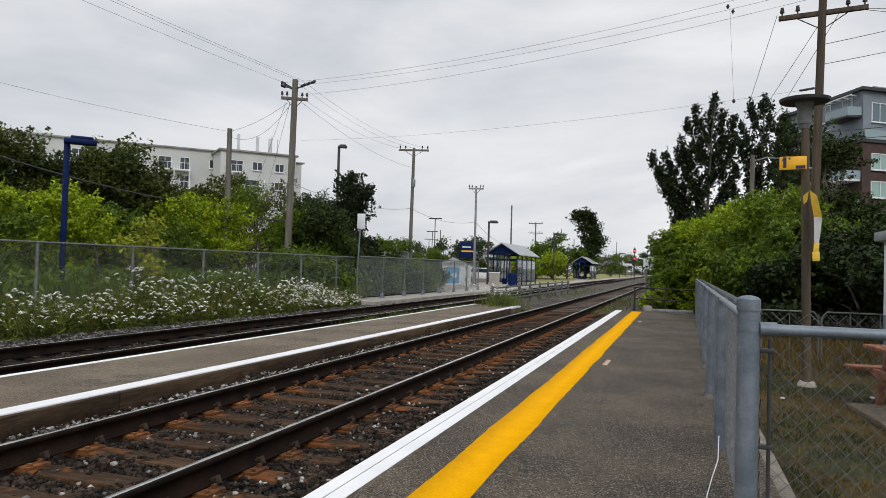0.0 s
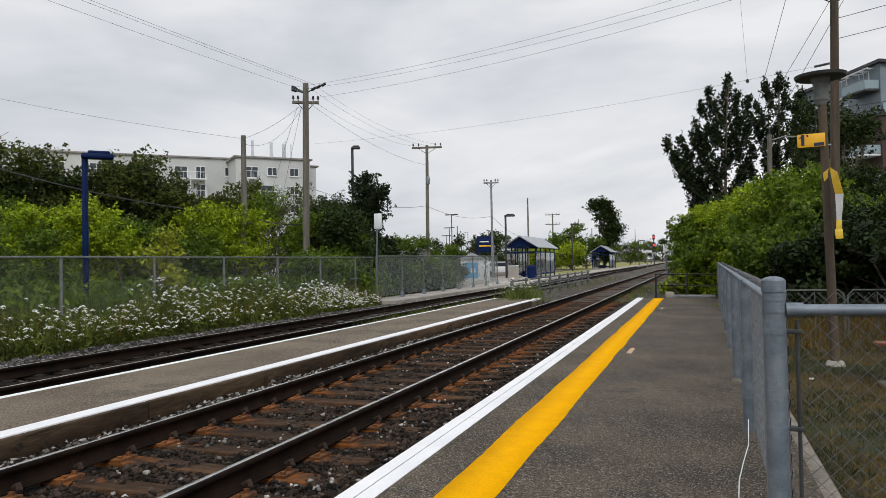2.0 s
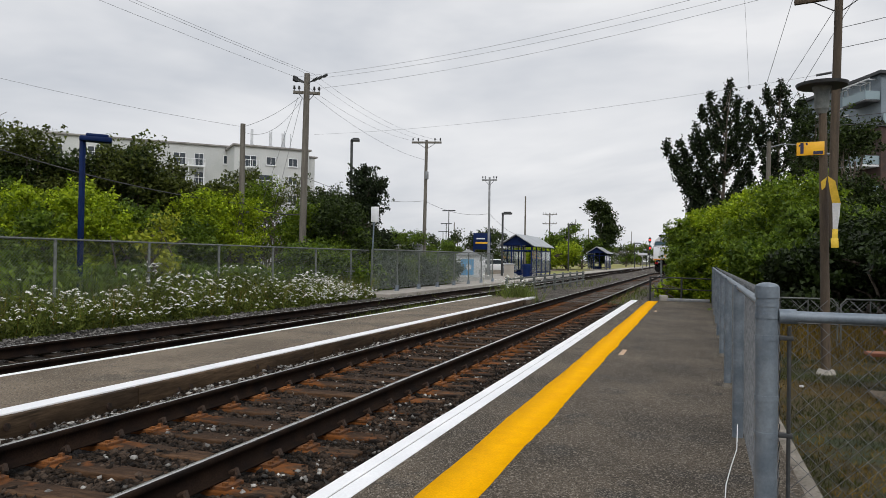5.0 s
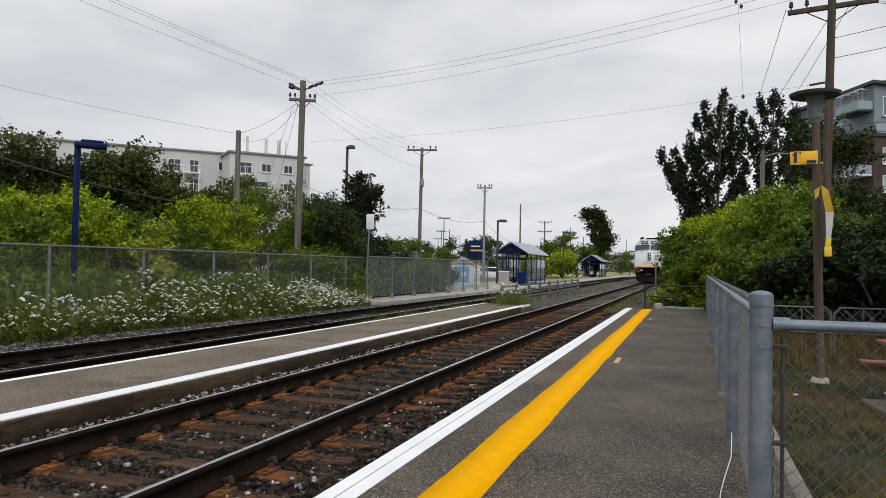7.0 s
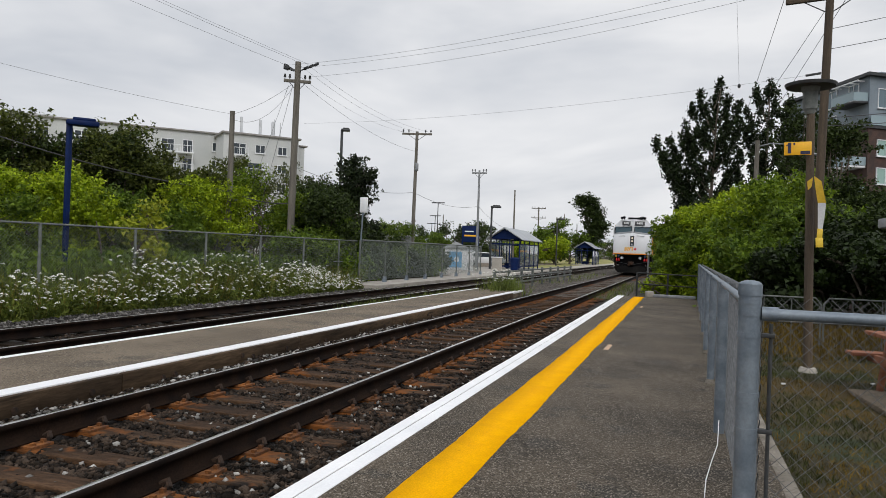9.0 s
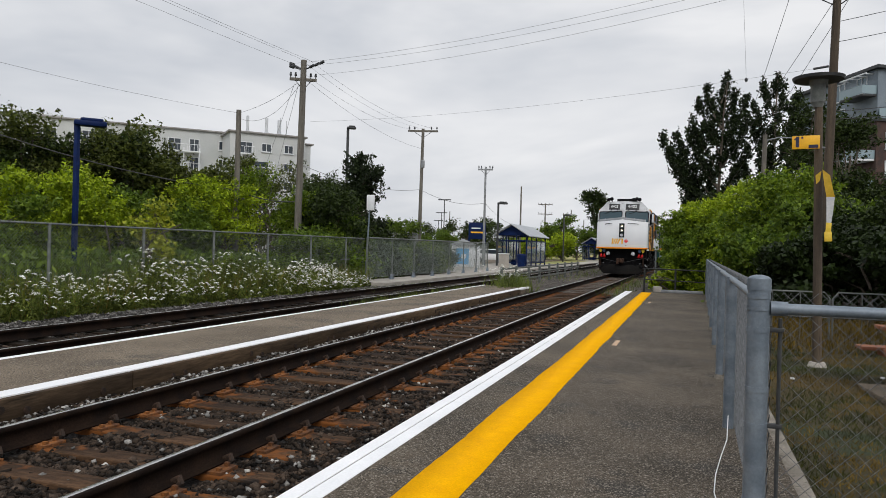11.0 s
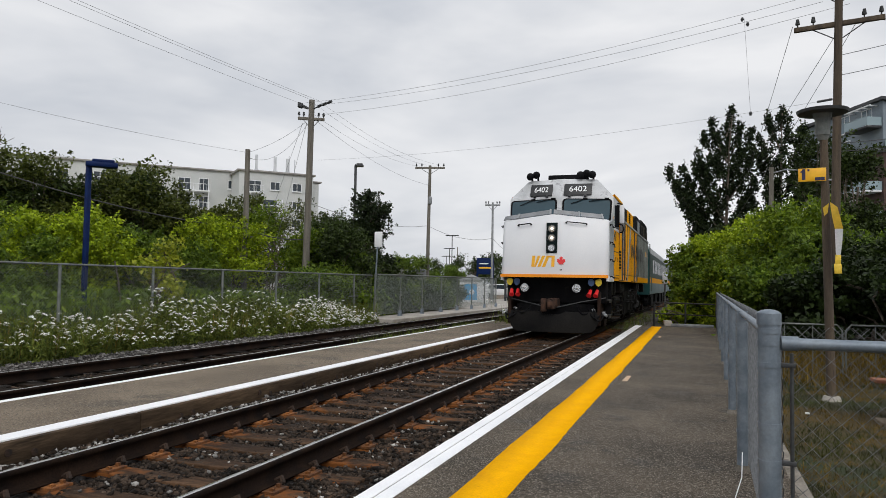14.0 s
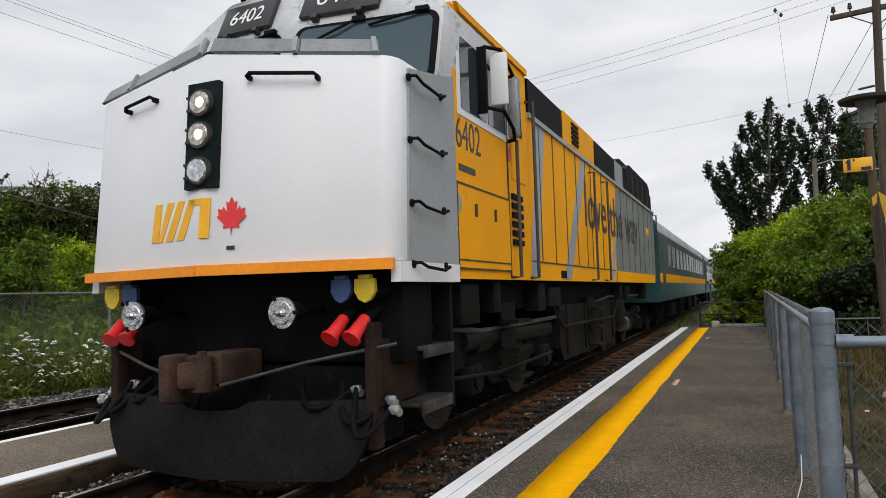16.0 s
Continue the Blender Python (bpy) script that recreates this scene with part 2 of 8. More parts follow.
def tie_wood():
    """Old tie timber: split grain, with rust washed out from the plates under the rails."""
    m = surf("tie", (0.014, 0.009, 0.006), (0.092, 0.050, 0.026), 3, 34, 0.92, 0, 0.9, 0.5, rnd=0.4, spec=0.15, stretch=(0.25, 1, 1), spots=(0.012, 0.009, 0.007), spot_scale=4, spot_at=0.56)
    n, l = m.node_tree.nodes, m.node_tree.links
    b = n["Principled BSDF"]
    old = b.inputs["Base Color"].links[0].from_socket
    tc = n.new("ShaderNodeTexCoord")
    sx = n.new("ShaderNodeSeparateXYZ")
    l.new(tc.outputs["Object"], sx.inputs[0])
    a1 = n.new("ShaderNodeMath")
    a1.operation = "ABSOLUTE"
    l.new(sx.outputs[0], a1.inputs[0])
    a2 = n.new("ShaderNodeMath")
    a2.operation = "SUBTRACT"
    a2.inputs[1].default_value = 0.78
    l.new(a1.outputs[0], a2.inputs[0])
    a3 = n.new("ShaderNodeMath")
    a3.operation = "ABSOLUTE"
    l.new(a2.outputs[0], a3.inputs[0])
    nz = n.new("ShaderNodeTexNoise")
    nz.inputs["Scale"].default_value, nz.inputs["Detail"].default_value = 6, 5
    oi = n.new("ShaderNodeObjectInfo")
    ad = n.new("ShaderNodeVectorMath")
    ad.operation = "ADD"
    l.new(tc.outputs["Object"], ad.inputs[0])
    l.new(oi.outputs["Location"], ad.inputs[1])
    l.new(ad.outputs[0], nz.inputs["Vector"])
    a4 = n.new("ShaderNodeMath")
    a4.operation = "MULTIPLY_ADD"
    a4.inputs[1].default_value, a4.inputs[2].default_value = 1.3, -0.38
    l.new(nz.outputs[0], a4.inputs[0])
    a5 = n.new("ShaderNodeMath")
    a5.operation = "SUBTRACT"
    l.new(a4.outputs[0], a5.inputs[0])
    l.new(a3.outputs[0], a5.inputs[1])
    mr = n.new("ShaderNodeMapRange")
    mr.inputs["From Min"].default_value, mr.inputs["From Max"].default_value = -0.08, 0.16
    mr.inputs["To Max"].default_value = 0.85
    l.new(a5.outputs[0], mr.inputs["Value"])
    mx = n.new("ShaderNodeMixRGB")
    l.new(mr.outputs[0], mx.inputs[0])
    l.new(old, mx.inputs[1])
    mx.inputs[2].default_value = (0.19, 0.066, 0.016, 1)
    l.new(mx.outputs[0], b.inputs["Base Color"])
    return m


M = {
    "asphalt": surf("asphalt", (0.050, 0.042, 0.033), (0.115, 0.094, 0.071), 0.9, 90, 0.95, 0, 0.8, 0.7, spec=0.15, specks=((0.30, 0.265, 0.22), 120, 0.28), spots=(0.056, 0.050, 0.043), spot_scale=1.6, spot_at=0.55),
    "kerb": surf("kerb", (0.13, 0.115, 0.095), (0.26, 0.235, 0.20), 3, 50, 0.92, 0, 0.5, 0.3, spots=(0.09, 0.08, 0.065), spot_scale=5, spot_at=0.58, spec=0.15),
    "asphalt_island": surf("asphalt_island", (0.115, 0.091, 0.066), (0.185, 0.149, 0.110), 0.9, 60, 0.95, 0, 0.6, 0.6, spec=0.2, specks=((0.26, 0.23, 0.19), 80, 0.15), spots=(0.105, 0.088, 0.068), spot_scale=1.1, spot_at=0.54),
    "white_paint": surf("white_paint", (0.74, 0.75, 0.77), (0.84, 0.84, 0.85), 2, 60, 0.55, 0, 0.2, 0.06, spots=(0.55, 0.55, 0.55), spot_scale=9, spot_at=0.68),
    "yellow_paint": surf("yellow_paint", (0.80, 0.375, 0.0), (0.86, 0.42, 0.0), 5, 110, 0.85, 0, 0.4, 0.14, spec=0.04, spots=(0.66, 0.30, 0.004), spot_scale=14, spot_at=0.64),
    "beige_paint": surf("beige_paint", (0.42, 0.27, 0.16), (0.58, 0.42, 0.29), 6, 60, 0.9, 0, 0.2, 0.2),
    "timber_edge": surf("timber_edge", (0.018, 0.012, 0.008), (0.065, 0.042, 0.024), 2, 30, 0.9, 0, 0.5, 0.35, stretch=(1, 0.15, 1)),
    "beam_wood": surf("beam_wood", (0.024, 0.016, 0.010), (0.105, 0.070, 0.042), 2, 30, 0.9, 0, 0.6, 0.4, stretch=(1, 0.12, 1), spots=(0.025, 0.018, 0.012), spot_scale=4, spot_at=0.6, spec=0.15),
    "tie": tie_wood(),
    "tie_dark": surf("tie_dark", (0.010, 0.008, 0.006), (0.040, 0.027, 0.018), 3, 34, 0.92, 0, 0.9, 0.5, rnd=0.4, spec=0.12, stretch=(0.25, 1, 1)),
    "stone_pale": surf("stone_pale", (0.07, 0.066, 0.06), (0.40, 0.385, 0.36), 7, 60, 0.92, 0, 0.5, 0.3, island=0.7),
    "stone_grey": surf("stone_grey", (0.03, 0.029, 0.027), (0.19, 0.18, 0.17), 7, 60, 0.92, 0, 0.5, 0.3, island=0.75, spec=0.15),
    "rail_steel": surf("rail_steel", (0.006, 0.004, 0.0035), (0.019, 0.011, 0.007), 4, 60, 0.8, 0.0, 0.3, 0.4, spec=0.08),
    "rail_head": surf("rail_head", (0.42, 0.41, 0.40), (0.58, 0.57, 0.56), 5, 60, 0.28, 0.9, 0.05, 0.08),
    "rust": surf("rust", (0.045, 0.017, 0.007), (0.22, 0.080, 0.017), 12, 70, 0.9, 0.1, 0.5, 0.4, rnd=0.4),
    "dark_rust": surf("dark_rust", (0.012, 0.009, 0.007), (0.045, 0.024, 0.014), 12, 70, 0.85, 0.2, 0.5, 0.4, rnd=0.3),
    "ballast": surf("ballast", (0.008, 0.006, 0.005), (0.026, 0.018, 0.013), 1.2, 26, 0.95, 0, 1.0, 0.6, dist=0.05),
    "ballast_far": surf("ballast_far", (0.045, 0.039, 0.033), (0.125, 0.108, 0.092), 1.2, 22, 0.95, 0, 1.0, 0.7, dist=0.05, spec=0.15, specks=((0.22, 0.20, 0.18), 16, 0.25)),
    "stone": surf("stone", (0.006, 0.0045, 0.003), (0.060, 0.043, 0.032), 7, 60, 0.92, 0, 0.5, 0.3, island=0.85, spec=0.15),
    "soil": surf("soil", (0.03, 0.032, 0.014), (0.06, 0.055, 0.028), 0.25, 8, 0.95, 0, 0.6, 0.4, dist=0.05),
    "lawn": surf("lawn", (0.018, 0.016, 0.003), (0.060, 0.040, 0.007), 0.6, 30, 0.95, 0, 0.8, 0.5, dist=0.04, spots=(0.02, 0.03, 0.007), spot_scale=0.8, spot_at=0.52),
    "grass_far": surf("grass_far", (0.16, 0.17, 0.04), (0.30, 0.27, 0.08), 0.15, 3, 0.95, 0, 0.3, 0.3),
    "concrete": surf("concrete", (0.28, 0.26, 0.23), (0.40, 0.37, 0.33), 1.2, 50, 0.9, 0, 0.4, 0.2, spots=(0.24, 0.23, 0.21), spot_scale=3, spot_at=0.63),
    "galv": surf("galv", (0.125, 0.155, 0.19), (0.195, 0.23, 0.265), 9, 50, 0.5, 0.35, 0.08, 0.12, spots=(0.16, 0.18, 0.20), spot_scale=14, spot_at=0.64),
    "galv_wire": surf("galv_wire", (0.085, 0.09, 0.095), (0.17, 0.175, 0.18), 20, 90, 0.5, 0.5, 0.0, 0.15),
    "galv_mesh": surf("galv_mesh", (0.20, 0.23, 0.22), (0.30, 0.33, 0.31), 9, 50, 0.6, 0.2, 0.0, 0.12),
    "galv_old": surf("galv_old", (0.10, 0.11, 0.105), (0.17, 0.18, 0.17), 9, 50, 0.7, 0.2, 0.08, 0.15),
    "black_pipe": surf("black_pipe", (0.018, 0.019, 0.02), (0.035, 0.036, 0.036), 10, 60, 0.6, 0.2, 0.1, 0.2),
    "wood_pole": surf("wood_pole", (0.10, 0.09, 0.075), (0.18, 0.165, 0.14), 2, 30, 0.92, 0, 0.6, 0.3, stretch=(4, 4, 0.3), spots=(0.08, 0.065, 0.05), spot_scale=3, spot_at=0.6),
    "brown_pole": surf("brown_pole", (0.045, 0.033, 0.023), (0.105, 0.078, 0.052), 2, 30, 0.92, 0, 0.6, 0.3, stretch=(4, 4, 0.3), spots=(0.05, 0.035, 0.028), spot_scale=3, spot_at=0.6),
    "grey_metal": surf("grey_metal", (0.20, 0.21, 0.22), (0.31, 0.32, 0.33), 5, 50, 0.55, 0.4, 0.1, 0.12),
    "dark_metal": surf("dark_metal", (0.03, 0.032, 0.034), (0.06, 0.062, 0.064), 5, 50, 0.55, 0.3, 0.1, 0.2),
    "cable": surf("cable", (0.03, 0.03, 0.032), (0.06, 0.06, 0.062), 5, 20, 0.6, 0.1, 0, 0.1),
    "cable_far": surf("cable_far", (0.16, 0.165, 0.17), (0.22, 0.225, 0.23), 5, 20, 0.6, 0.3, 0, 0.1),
    "blue_paint": surf("blue_paint", (0.002, 0.010, 0.055), (0.003, 0.016, 0.080), 4, 40, 0.6, 0, 0.05, 0.1, spots=(0.012, 0.022, 0.085), spot_scale=8, spot_at=0.68, spec=0.15),
    "sign_yellow": surf("sign_yellow", (0.78, 0.40, 0.01), (0.85, 0.46, 0.015), 4, 40, 0.4, 0, 0.0, 0.05),
    "banner_yellow": surf("banner_yellow", (0.66, 0.45, 0.03), (0.78, 0.55, 0.06), 6, 40, 0.5, 0, 0.2, 0.1),
    "banner_white": surf("banner_white", (0.66, 0.67, 0.68), (0.78, 0.78, 0.78), 6, 40, 0.5, 0, 0.2, 0.08),
    "sign_ink": surf("sign_ink", (0.012, 0.012, 0.05), (0.02, 0.02, 0.07), 5, 40, 0.5, 0, 0, 0.1),
    "ink": surf("ink", (0.012, 0.012, 0.013), (0.022, 0.022, 0.024), 5, 40, 0.5, 0, 0, 0.1),
    "stucco": surf("stucco", (0.42, 0.435, 0.43), (0.50, 0.51, 0.50), 0.3, 6, 0.9, 0, 0.2, 0.08, spots=(0.35, 0.36, 0.36), spot_scale=0.6, spot_at=0.62),
    "white_trim": surf("white_trim", (0.66, 0.68, 0.70), (0.74, 0.75, 0.77), 1, 10, 0.6, 0, 0.05, 0.05),
    "window": glass("window", (0.03, 0.04, 0.05), 0.04),
    "balcony_glass": glass("balcony_glass", (0.25, 0.33, 0.36), 0.06),
    "clad_grey": surf("clad_grey", (0.15, 0.185, 0.22), (0.21, 0.25, 0.285), 0.5, 6, 0.6, 0.1, 0.1, 0.08),
    "roof_edge": surf("roof_edge", (0.20, 0.19, 0.18), (0.30, 0.29, 0.28), 1, 10, 0.7, 0, 0.05, 0.1),
    "antenna_white": surf("antenna_white", (0.46, 0.48, 0.50), (0.58, 0.60, 0.62), 1, 10, 0.6, 0, 0.05, 0.05),
    "pane_pale": glass("pane_pale", (0.12, 0.17, 0.20), 0.05),
    "pane_green": glass("pane_green", (0.26, 0.40, 0.36), 0.08),
    "brick_dark": surf("brick_dark", (0.045, 0.030, 0.026), (0.085, 0.048, 0.038), 1.2, 14, 0.9, 0, 0.3, 0.25, spots=(0.17, 0.045, 0.03), spot_scale=0.35, spot_at=0.60),
    "picnic_wood": surf("picnic_wood", (0.17, 0.06, 0.03), (0.28, 0.11, 0.055), 3, 30, 0.8, 0, 0.3, 0.3, stretch=(0.4, 3, 3)),
    "umbel": surf("umbel", (0.66, 0.67, 0.60), (0.84, 0.84, 0.79), 4, 30, 0.9, 0, 0, 0.1, island=0.12),
    "shelter_roof": surf("shelter_roof", (0.30, 0.32, 0.34), (0.40, 0.42, 0.44), 1, 10, 0.5, 0.2, 0.05, 0.1),
    "shelter_glass": glass("shelter_glass", (0.55, 0.62, 0.68), 0.05, 0.85),
    "car_white": surf("car_white", (0.65, 0.66, 0.68), (0.72, 0.73, 0.74), 1, 10, 0.3, 0, 0, 0.03, coat=0.5),
    "tyre": surf("tyre", (0.012, 0.012, 0.012), (0.025, 0.025, 0.025), 6, 50, 0.9, 0, 0.1, 0.2),
    "sky_blue": surf("sky_blue", (0.06, 0.28, 0.55), (0.10, 0.36, 0.62), 2, 20, 0.5, 0, 0, 0.05),
    "bark": surf("bark", (0.07, 0.055, 0.042), (0.14, 0.115, 0.09), 3, 24, 0.95, 0, 0.8, 0.35, stretch=(3, 3, 0.5)),
    "signal_red": glow("signal_red", (1.0, 0.03, 0.02), 5.0),
    "leaf_dark": leaf_mat("leaf_dark", (0.010, 0.019, 0.004), (0.050, 0.076, 0.014), 0.25),
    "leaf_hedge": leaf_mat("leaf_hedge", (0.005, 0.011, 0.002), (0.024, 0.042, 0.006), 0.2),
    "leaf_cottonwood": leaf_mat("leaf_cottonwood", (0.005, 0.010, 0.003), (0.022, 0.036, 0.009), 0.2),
    "leaf_fresh": leaf_mat("leaf_fresh", (0.038, 0.078, 0.005), (0.19, 0.265, 0.018), 0.35),
    "leaf_mid": leaf_mat("leaf_mid", (0.030, 0.062, 0.006), (0.15, 0.22, 0.020), 0.35),
    "leaf_light": leaf_mat("leaf_light", (0.085, 0.145, 0.005), (0.39, 0.485, 0.02)),
    "leaf_yellow": leaf_mat("leaf_yellow", (0.16, 0.20, 0.012), (0.34, 0.36, 0.03)),
    "leaf_olive": leaf_mat("leaf_olive", (0.022, 0.033, 0.006), (0.105, 0.125, 0.022)),
    "leaf_weed": leaf_mat("leaf_weed", (0.030, 0.047, 0.007), (0.165, 0.195, 0.034), 0.35),
    "grass_blade": leaf_mat("grass_blade", (0.045, 0.072, 0.012), (0.17, 0.205, 0.042), 0.3),
    "grass_dry": leaf_mat("grass_dry", (0.045, 0.032, 0.003), (0.20, 0.125, 0.013), 0.2),
    "lawn_blade": leaf_mat("lawn_blade", (0.014, 0.020, 0.003), (0.060, 0.066, 0.010), 0.2),
    "grass_shade": leaf_mat("grass_shade", (0.025, 0.048, 0.008), (0.10, 0.14, 0.028), 0.25),
    "straw": leaf_mat("straw", (0.08, 0.06, 0.010), (0.30, 0.20, 0.035), 0.2),
}

# ---- ground, track beds, platforms ----
TX, RZ = -3.77, 0.02          # middle of the main track, height of its rail heads
T2X = -8.42                   # middle of the second track
EDGE, ISL0, ISL1 = -2.05, -5.42, -7.22
PLAT_END = 25.7


def grid_sheet(name, x0, x1, y0, y1, nx, ny, height, material, label, category):
    xs, ys = np.linspace(x0, x1, nx), np.linspace(y0, y1, ny)
    v = [(x, y, height(x, y)) for y in ys for x in xs]
    f = [(j * nx + i, j * nx + i + 1, (j + 1) * nx + i + 1, (j + 1) * nx + i) for j in range(ny - 1) for i in range(nx - 1)]
    me = raw_mesh(name, v, f, material)
    me.polygons.foreach_set("use_smooth", [True] * len(me.polygons))
    return tagged(new(name, me), label, category, kind="structure")


def bumps(x, y, amp, size):
    return amp * noise.noise(Vector((x / size, y / size, 0.3)))


gb = bmesh.new()
bmesh.ops.create_grid(gb, x_segments=8, y_segments=8, size=2500, matrix=Matrix.Translation((0, 800, -0.42)))
solid("ground", gb, M["soil"], "bare earth and rough grass reaching the horizon", "ground", kind="structure", smooth=False)


def bed_height(x, y):
    """Ballast shoulders fall off on both sides of the two tracks."""
    z = -0.195 + bumps(x, y, 0.035, 0.5) + bumps(x, y, 0.02, 0.17)
    if x < -9.75:
        z += min(0.07, (-9.75 - x) * 0.09)
    return z


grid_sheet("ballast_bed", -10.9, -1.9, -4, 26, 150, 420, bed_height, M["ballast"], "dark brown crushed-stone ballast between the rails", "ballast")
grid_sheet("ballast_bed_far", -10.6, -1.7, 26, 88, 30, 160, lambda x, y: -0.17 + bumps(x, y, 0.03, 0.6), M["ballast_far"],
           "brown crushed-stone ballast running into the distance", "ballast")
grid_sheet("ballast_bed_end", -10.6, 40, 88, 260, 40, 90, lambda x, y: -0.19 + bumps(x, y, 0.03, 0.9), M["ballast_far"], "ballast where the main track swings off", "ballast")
grid_sheet("lawn", 0.66, 60, -6, 34, 90, 70, lambda x, y: -0.16 + bumps(x, y, 0.05, 1.3), M["lawn"], "patchy dry lawn behind the platform fence", "lawn")
grid_sheet("verge", -60, -12.05, 24.0, 38.04, 40, 30, lambda x, y: -0.1 + bumps(x, y, 0.06, 1.1), M["soil"], "rough ground behind the far platform fence", "verge")
grid_sheet("verge_near", -60, -10.85, -12, 24.0, 60, 60, lambda x, y: -0.24 + bumps(x, y, 0.06, 1.1) + min(0.25, max(0, (-x - 11) * 0.06)), M["soil"],
           "overgrown strip between the tracks and the wire fence", "verge")
grid_sheet("verge_far", -1.72, 60, 24.55, 88, 40, 60, lambda x, y: -0.2 + bumps(x, y, 0.08, 2.0), M["soil"], "rough ground under the bushes beyond the platform", "verge")
grid_sheet("meadow_near", -90, -17.15, 38.05, 68.04, 30, 20, lambda x, y: -0.12 + bumps(x, y, 0.08, 3.0), M["grass_far"], "yellow-green mown grass behind the far platform", "meadow")
grid_sheet("meadow", -90, -12.75, 68.05, 320, 50, 120, lambda x, y: -0.12 + bumps(x, y, 0.08, 3.0), M["grass_far"], "yellow-green mown grass beside the far platform", "meadow")


def swing(y):
    """Beyond the platforms the main track swings off to the right."""
    return 0.0028 * max(0.0, y - 78) ** 2


def track(name, cx, y0, y1, label, bend=0.0):
    """Two rails on wooden ties with plates, anchors and spikes."""
    tr = thing(name, label, "track", Matrix.Translation((cx, 0, RZ)), kind="structure")

    def off(y):
        return -bend * max(0.0, y - 6) if bend else swing(y)
    ys = [y0] + [y for y in np.arange(6, y1, 6.0) if y > y0] + [y1]
    for sx in (-0.755, 0.755):
        prof = [(-0.068, -0.165), (0.068, -0.165), (0.068, -0.152), (0.014, -0.135), (0.010, -0.05), (0.035, -0.038), (0.036, -0.006), (0.026, -0.0015),
                (-0.026, -0.0015), (-0.036, -0.006), (-0.035, -0.038), (-0.010, -0.05), (-0.014, -0.135), (-0.068, -0.152)]
        n = len(prof)
        v = [(sx + off(y) + p[0], y, p[1]) for y in ys for p in prof]
        f = [(k * n + i, (k + 1) * n + i, (k + 1) * n + (i + 1) % n, k * n + (i + 1) % n) for k in range(len(ys) - 1) for i in range(n)]
        rail = new("rail", raw_mesh("rail", v, f, M["rail_steel"]))
        rail.parent = tr
        top = [(sx + off(y) + dx, y, dz) for y in ys for dx, dz in ((-0.030, -0.003), (-0.026, 0.0005), (0.008, 0.0005), (0.012, -0.001))]
        ft = [(k * 4 + i, k * 4 + i + 1, k * 4 + i + 5, k * 4 + i + 4) for k in range(len(ys) - 1) for i in range(3)]
        head = new("running_surface", raw_mesh("running_surface", top, ft, M["rail_head"]))
        head.parent = rail
        head["label"] = "polished steel top of the rail"
    tb = bmesh.new()
    box(tb, (0, 0, 0), (2.6, 0.225, 0.16), bev=0.012)
    tie_mesh = finish(tb, "tie", False)
    tie_mesh.materials.append(M["tie_dark" if bend else "tie"])
    pb = bmesh.new()
    box(pb, (0, 0, 0), (0.34, 0.19, 0.02))
    for q in (-0.115, 0.115):
        box(pb, (q, 0.05, 0.022), (0.03, 0.03, 0.03))
        box(pb, (q * 1.1, -0.05, 0.018), (0.03, 0.03, 0.022))
    plate_mesh = finish(pb, "tie_plate", False)
    plate_mesh.materials.append(M["rust"])
    ab = bmesh.new()
    for q in (-1, 1):
        tube(ab, [(q * 0.075, 0.12, -0.01), (q * 0.10, 0.125, 0.03), (q * 0.085, 0.13, 0.055), (q * 0.05, 0.13, 0.035), (q * 0.03, 0.13, 0.02)], 0.023, 6)
    anchor_mesh = finish(ab, "rail_anchor", False)
    anchor_mesh.materials.append(M["dark_rust"])
    rest_v, rest_f = [], []
    y, k = y0 + 0.3, 0
    rng = np.random.default_rng(3)
    cube = np.array([(-1, -1, -1), (1, -1, -1), (1, 1, -1), (-1, 1, -1), (-1, -1, 1), (1, -1, 1), (1, 1, 1), (-1, 1, 1)]) * 0.5
    cf = np.array([(4, 5, 6, 7), (0, 1, 5, 4), (1, 2, 6, 5), (2, 3, 7, 6), (3, 0, 4, 7)])
    while y < y1:
        dx, tilt, sink = off(y) + rng.normal(0, 0.025), rng.normal(0, 0.7), rng.uniform(-0.012, 0.004)
        if 1.5 < y < (38 if bend == 0 else 22):
            piece("tie", tie_mesh, tr, pose(dx, y, -0.265 + sink, 0, 0, tilt))
            if y < 20 and bend == 0:
                for sx in (-0.755, 0.755):
                    piece("tie_plate", plate_mesh, tr, pose(sx + off(y), y, -0.176 + sink * 0.3, 0, 0, tilt))
                    if y < 16:
                        piece("rail_anchor", anchor_mesh, tr, pose(sx + off(y), y, -0.176, 0, 0, tilt))
        else:
            rest_f.append(cf + 8 * k)
            rest_v.append(cube * np.array([2.6, 0.225, 0.16]) + np.array([dx, y, -0.265 + sink]))
            k += 1
        y += 0.52 + rng.normal(0, 0.02)
    far = new("far_ties", raw_mesh("far_ties", np.concatenate(rest_v), np.concatenate(rest_f), M["tie_dark" if bend else "tie"]))
    far.parent = tr
    far["kind"] = "stuff"
    return tr


track("track_main", TX, -3.5, 240, "main track, worn steel rails on rust-stained wooden ties")
track("track_second", T2X, -3.5, 330, "second track with dark rails beside the island platform", bend=0.011)


